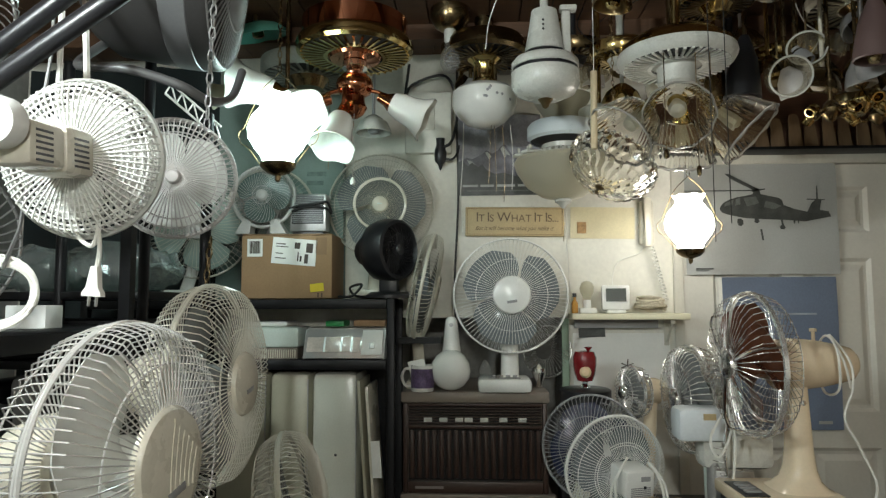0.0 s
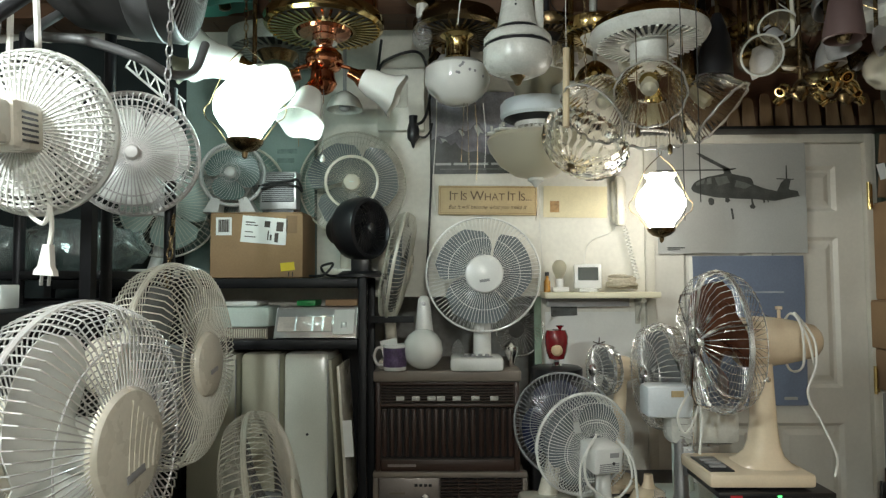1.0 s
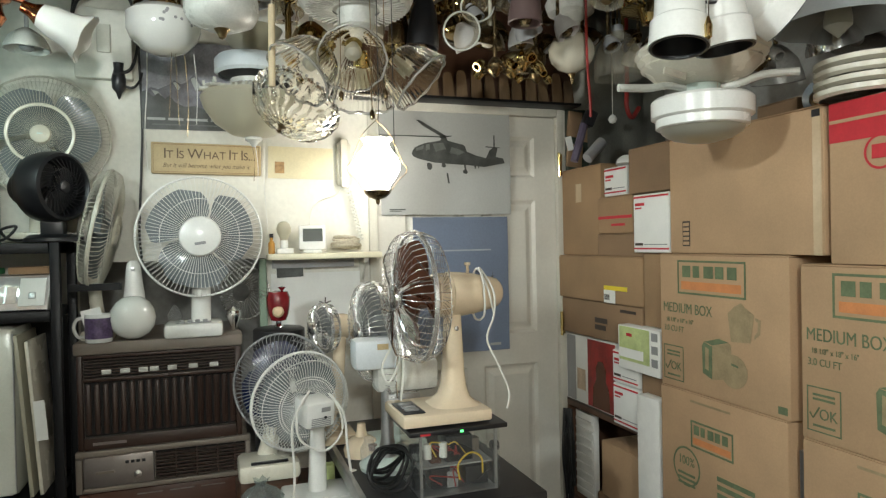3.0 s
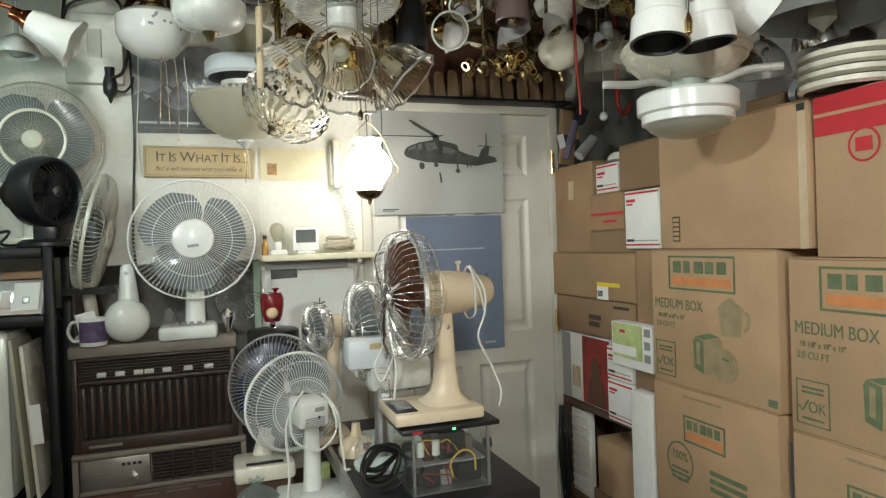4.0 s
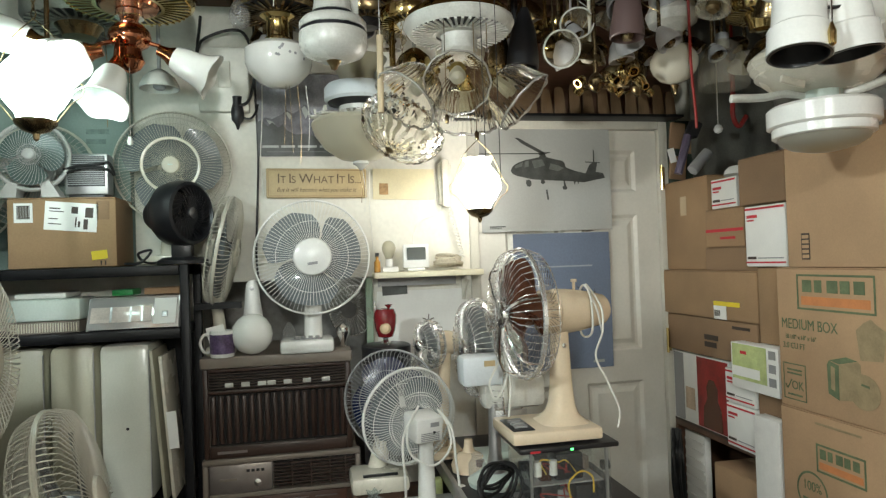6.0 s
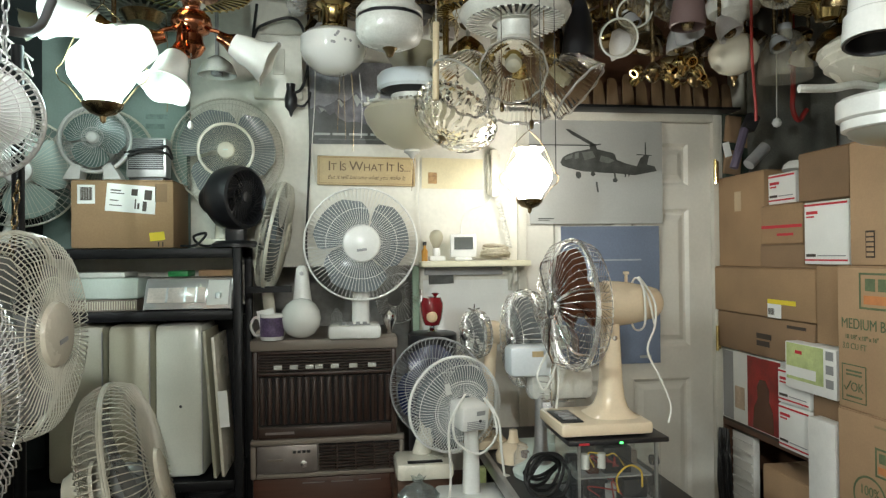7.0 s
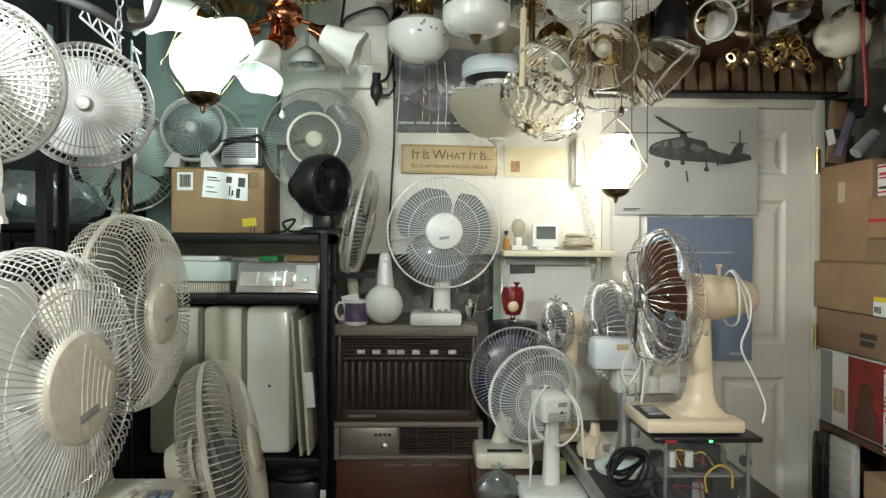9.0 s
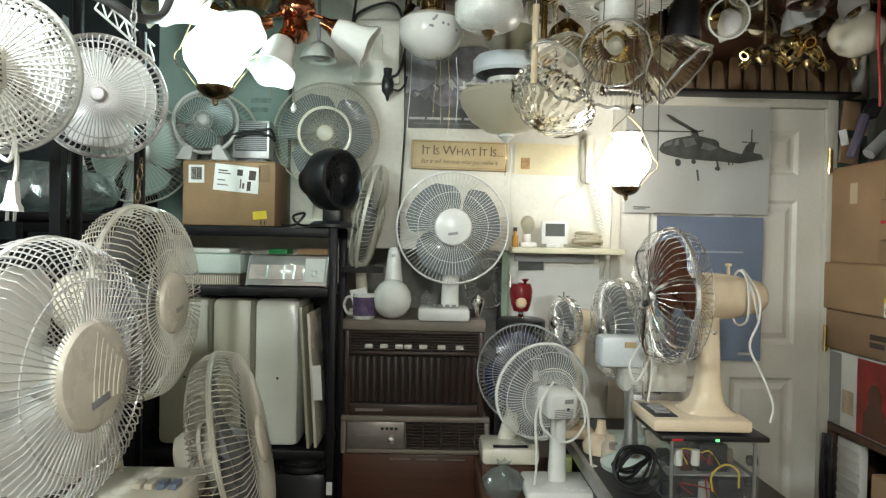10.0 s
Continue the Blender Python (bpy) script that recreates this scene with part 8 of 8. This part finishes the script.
for i in range(60):
    a = 2 * math.pi * i / 60
    gg.sweep([(0.03 * math.cos(a), 0.03 * math.sin(a), 0.085), (0.1 * math.cos(a + 0.35), 0.1 * math.sin(a + 0.35), 0.08), (0.178 * math.cos(a + 0.6), 0.178 * math.sin(a + 0.6), 0.058)], 0.0016, 4)
part("grille", placed(gg.ring(0.1, 0.002, 40, 4, 0.08).ring(0.18, 0.004, 56, 5, 0.058), M), GREYPL, df)
part("hub", placed(Geo().lathe([(0, 0.092), (0.03, 0.088), (0.034, 0.08)], 28), M), DARKPL, df)
for k in range(5):
    part("blade", placed(blade_geo(0.175, 0.04, k, 5, 0.5), M), DARKPL, df)
rod(df, -0.08, 0, 0.012, BLACKM)
part("yoke", Geo().sweep(smooth_line([(-0.15, 0.02, -0.32), (-0.12, -0.15, -0.44), (-0.061, -0.2, -0.469), (-0.003, -0.2, -0.474), (0.045, -0.18, -0.483), (0.09, -0.16, -0.497), (0.124, -0.12, -0.512), (0.135, -0.04, -0.48), (0.13, 0.03, -0.4)]), 0.009, 10), mat("grey_tube_enamel", (0.1, 0.1, 0.1), 0.35, 0, 0.15, 9, 0.03), df, "grey tubular yoke")
for x, y, z0, z1, nm in ((-0.36, 1.62, 1.86, ZC, "steel chain hanging beside a drum fan"), (-0.42, 1.75, 1.45, 1.68, "steel chain with a ring below the clip fans")):
    piece("steel_chain", links((x - 0.008, y, z0), (x + 0.012, y, z1), 0.012), BRASSD if z1 < 2 else STEEL, nm, "chain")
for k, (pts, mt) in enumerate((([(-0.535, 1.5, 2.445), (-0.53, 1.5, 2.15), (-0.523, 1.5, 2.005), (-0.514, 1.5, 1.87)], CORDW), ([(-0.6, 1.55, 2.445), (-0.598, 1.55, 2.1), (-0.597, 1.55, 1.87)], CORDW))):
    piece("white_cable", Geo().sweep(smooth_line(pts), 0.0055, 6), mt, "thick white cable hanging from the ceiling", "cable")
for k, (a, b) in enumerate((((-1.548, 1.4, 1.205), (-0.5, 1.46, 2.06)), ((-1.548, 1.36, 1.182), (-0.36, 1.41, 2.05)))):
    piece("black_bar", Geo().sweep([a, b], 0.015, 10), DARKPL, "glossy black bar leaning out from the side wall", "bar")
mesh_fan = thing("wire_guard", "old grey wire guards hung at the side", "guard", (-0.78, 1.45, 1.95))
part("guard", placed(guard(0.15, 0.05, 0.04, 50, 0.0016, 0.3, (0.6,)), aim((0.8, -0.5, 0.1), (0, 0, 0.1))), STEEL, mesh_fan)
part("guard", placed(guard(0.14, 0.05, 0.04, 50, 0.0016, -0.3, (0.6,)), aim((0.7, -0.6, -0.1), (0.02, 0.02, -0.3))), STEEL, mesh_fan)
part("hook", Geo().sweep([(0, 0, 0.25), (0, 0, ZC - 1.95)], 0.003, 5), STEEL, mesh_fan)
piece("paper_box", Geo().box(-0.038, -0.025, 0, 0.038, 0.025, 0.042, bevel=0.002), PAPER, "small white paper box on the rack", "box", (-0.697, 1.66, 1.5065))
r3 = thing("side_shelf", "black steel shelf beside the work bench", "shelf", (-0.75, 1.6, 0))
part("deck", Geo().box(-0.3, -0.25, 1.476, 0.2, 0.3, 1.506, bevel=0.003), BLACKM, r3)
for x, y in ((-0.29, -0.24), (-0.29, 0.29), (0.1, 0.29)):
    part("post", Geo().box(x - 0.012, y - 0.012, 0.999, x + 0.012, y + 0.012, 2.0 if y > 0 else 1.475), BLACKM, r3)


# dusty lamp parts lying and hanging above the big cartons
DUSTY = mat("dusty_grey_metal", (0.27, 0.26, 0.24), 0.45, 0.4, 0.35, 12, 0.05, dust=0.3)
canopy((1.72, 1.86, 2.06), 0.07, 0.1, DUSTY, BRASSD, (10, -12), "dusty grey lamp cover above the cartons")
canopy((1.62, 1.95, 2.12), 0.05, 0.12, AGEDW, BRASSD, (-14, 10), "aged white lamp cover above the cartons")
canopy((1.86, 1.72, 2.12), 0.08, 0.09, DUSTY, AGEDW, (0, 16), "wide dusty lamp cover above the cartons")
canopy((1.52, 1.72, 2.1), 0.035, 0.08, BRASS, BRASSD, (8, 8), "small brass lamp cup above the cartons")
motor((1.8, 1.55, 2.16), 0.09, 0.06, AGEDW, DUSTY, "aged white fan motor above the cartons")
cluster((1.6, 1.8, 2.0), "dusty brass socket cluster above the cartons", 3, BRASSD, DUSTY, 0.8)
bt = thing("pendant_lamp", "dusty blue-grey glass shade lying on a carton", "shade", m=pose(1.72, 1.7, 1.885, 0, 78, 25))
part("shade", Geo().lathe([(0.02, -0.06), (0.045, -0.05), (0.055, 0.0), (0.058, 0.05), (0.054, 0.05), (0.05, 0.0), (0.04, -0.045)], 28), mat("blue_grey_glass", (0.22, 0.26, 0.3), 0.15, 0, 0.2, 9, 0, coat=0.4), bt)
part("collar", Geo().lathe([(0.022, -0.075), (0.024, -0.06), (0.018, -0.058)], 20), BRASSD, bt)
for k, (x, y, w, h) in enumerate(((1.83, 1.9, 0.07, 0.09), (1.9, 1.66, 0.06, 0.12))):
    carton("small dusty brown carton on a larger carton", x - w, y - w, 1.8255, x + w, y + w, 1.8255 + h, CARD3, "x", tape=False)

# small fittings crowded above the door and between the larger ones
random.seed(33)
KINDS = [("antique brass socket hung above the door", BRASSD, BRASS), ("dusty ivory socket hung above the door", AGEDW, BRASSD), ("dull grey lamp cup hung above the door", GREYPL, BRASSD), ("polished brass lamp cup hung above the door", BRASSD, AGEDW), ("smoked glass lamp cup hung above the door", GLASS, BRASSD)]
for k in range(30):
    lab, ma, mb = KINDS[k % 5]
    x = 0.8 + 0.033 * k + random.uniform(-0.02, 0.02)
    canopy((x, random.uniform(2.3, 2.62), random.uniform(2.2, 2.4)), random.uniform(0.025, 0.05), random.uniform(0.04, 0.09), ma, mb, (random.uniform(-35, 35), random.uniform(-35, 35)), lab)
for k in range(14):
    x = 0.05 + 0.06 * k + random.uniform(-0.02, 0.02)
    lab, ma, mb = KINDS[(k * 2) % 5]
    canopy((x, random.uniform(2.58, 2.7), random.uniform(2.25, 2.42)), random.uniform(0.03, 0.055), random.uniform(0.05, 0.09), ma, mb, (random.uniform(-20, 20), random.uniform(-20, 20)), lab.replace("above the door", "by the back wall"))
for k in range(12):
    x = 1.25 + 0.06 * k
    lab, ma, mb = KINDS[(k * 3 + 1) % 5]
    canopy((x, random.uniform(1.75, 2.2), random.uniform(2.25, 2.42)), random.uniform(0.03, 0.06), random.uniform(0.05, 0.1), ma, mb, (random.uniform(-25, 25), random.uniform(-25, 25)), lab.replace("above the door", "above the cartons"))
for k in range(10):
    p = [(random.uniform(0.2, 1.5), random.uniform(2.1, 2.6), 2.44)]
    for j in range(3):
        p.append((p[-1][0] + random.uniform(-0.06, 0.06), p[-1][1] + random.uniform(-0.04, 0.04), p[-1][2] - random.uniform(0.03, 0.09)))
    piece("loose_wire", Geo().sweep(smooth_line(p), 0.0016, 5), (CORDB, CORDW, BRASSD)[k % 3], "loose lamp wire dangling from the ceiling", "wire")
wc = Geo().sweep([pose(0.004 * math.sin(0.7 * a), 0.0006 * a, 0.003 * math.cos(0.9 * a), 66 + 0.5 * a, 8 * math.sin(0.37 * a), 30) @ Vector(((0.056 - 0.0003 * a) * math.cos(a), (0.056 - 0.0003 * a) * math.sin(a), 0.0005 * a)) for a in [2 * math.pi * i / 26 for i in range(200)]], 0.003, 6)
piece("white_cord_coil", wc, CORDW, "hank of white cord hung on the rack", "cord", m=pose(-0.565, 1.37, 1.565))
piece("hank_hook", Geo().sweep([(-0.545, 1.37, 1.6), (-0.56, 1.42, 1.66), (-0.58, 1.5, 1.95), (-0.6, 1.55, 2.44)], 0.003, 5), STEEL, "thin wire hook holding a cord", "hook")

for k, (x, y, z0, z1) in enumerate(((0.2, 2.5, 1.86, 2.1), (0.225, 2.5, 1.9, 2.1), (0.383, 2.53, 1.74, 1.85), (0.392, 2.53, 1.71, 1.85), (-0.36, 2.55, 1.98, 2.3))):
    piece("pull_string", Geo().sweep(smooth_line([(x, y, z0), (x + 0.004, y, (z0 + z1) / 2), (x - 0.003, y, z1)]), 0.0012, 4), CORDW if k % 2 else BRASSD, "thin pull string hanging from a fan", "string")
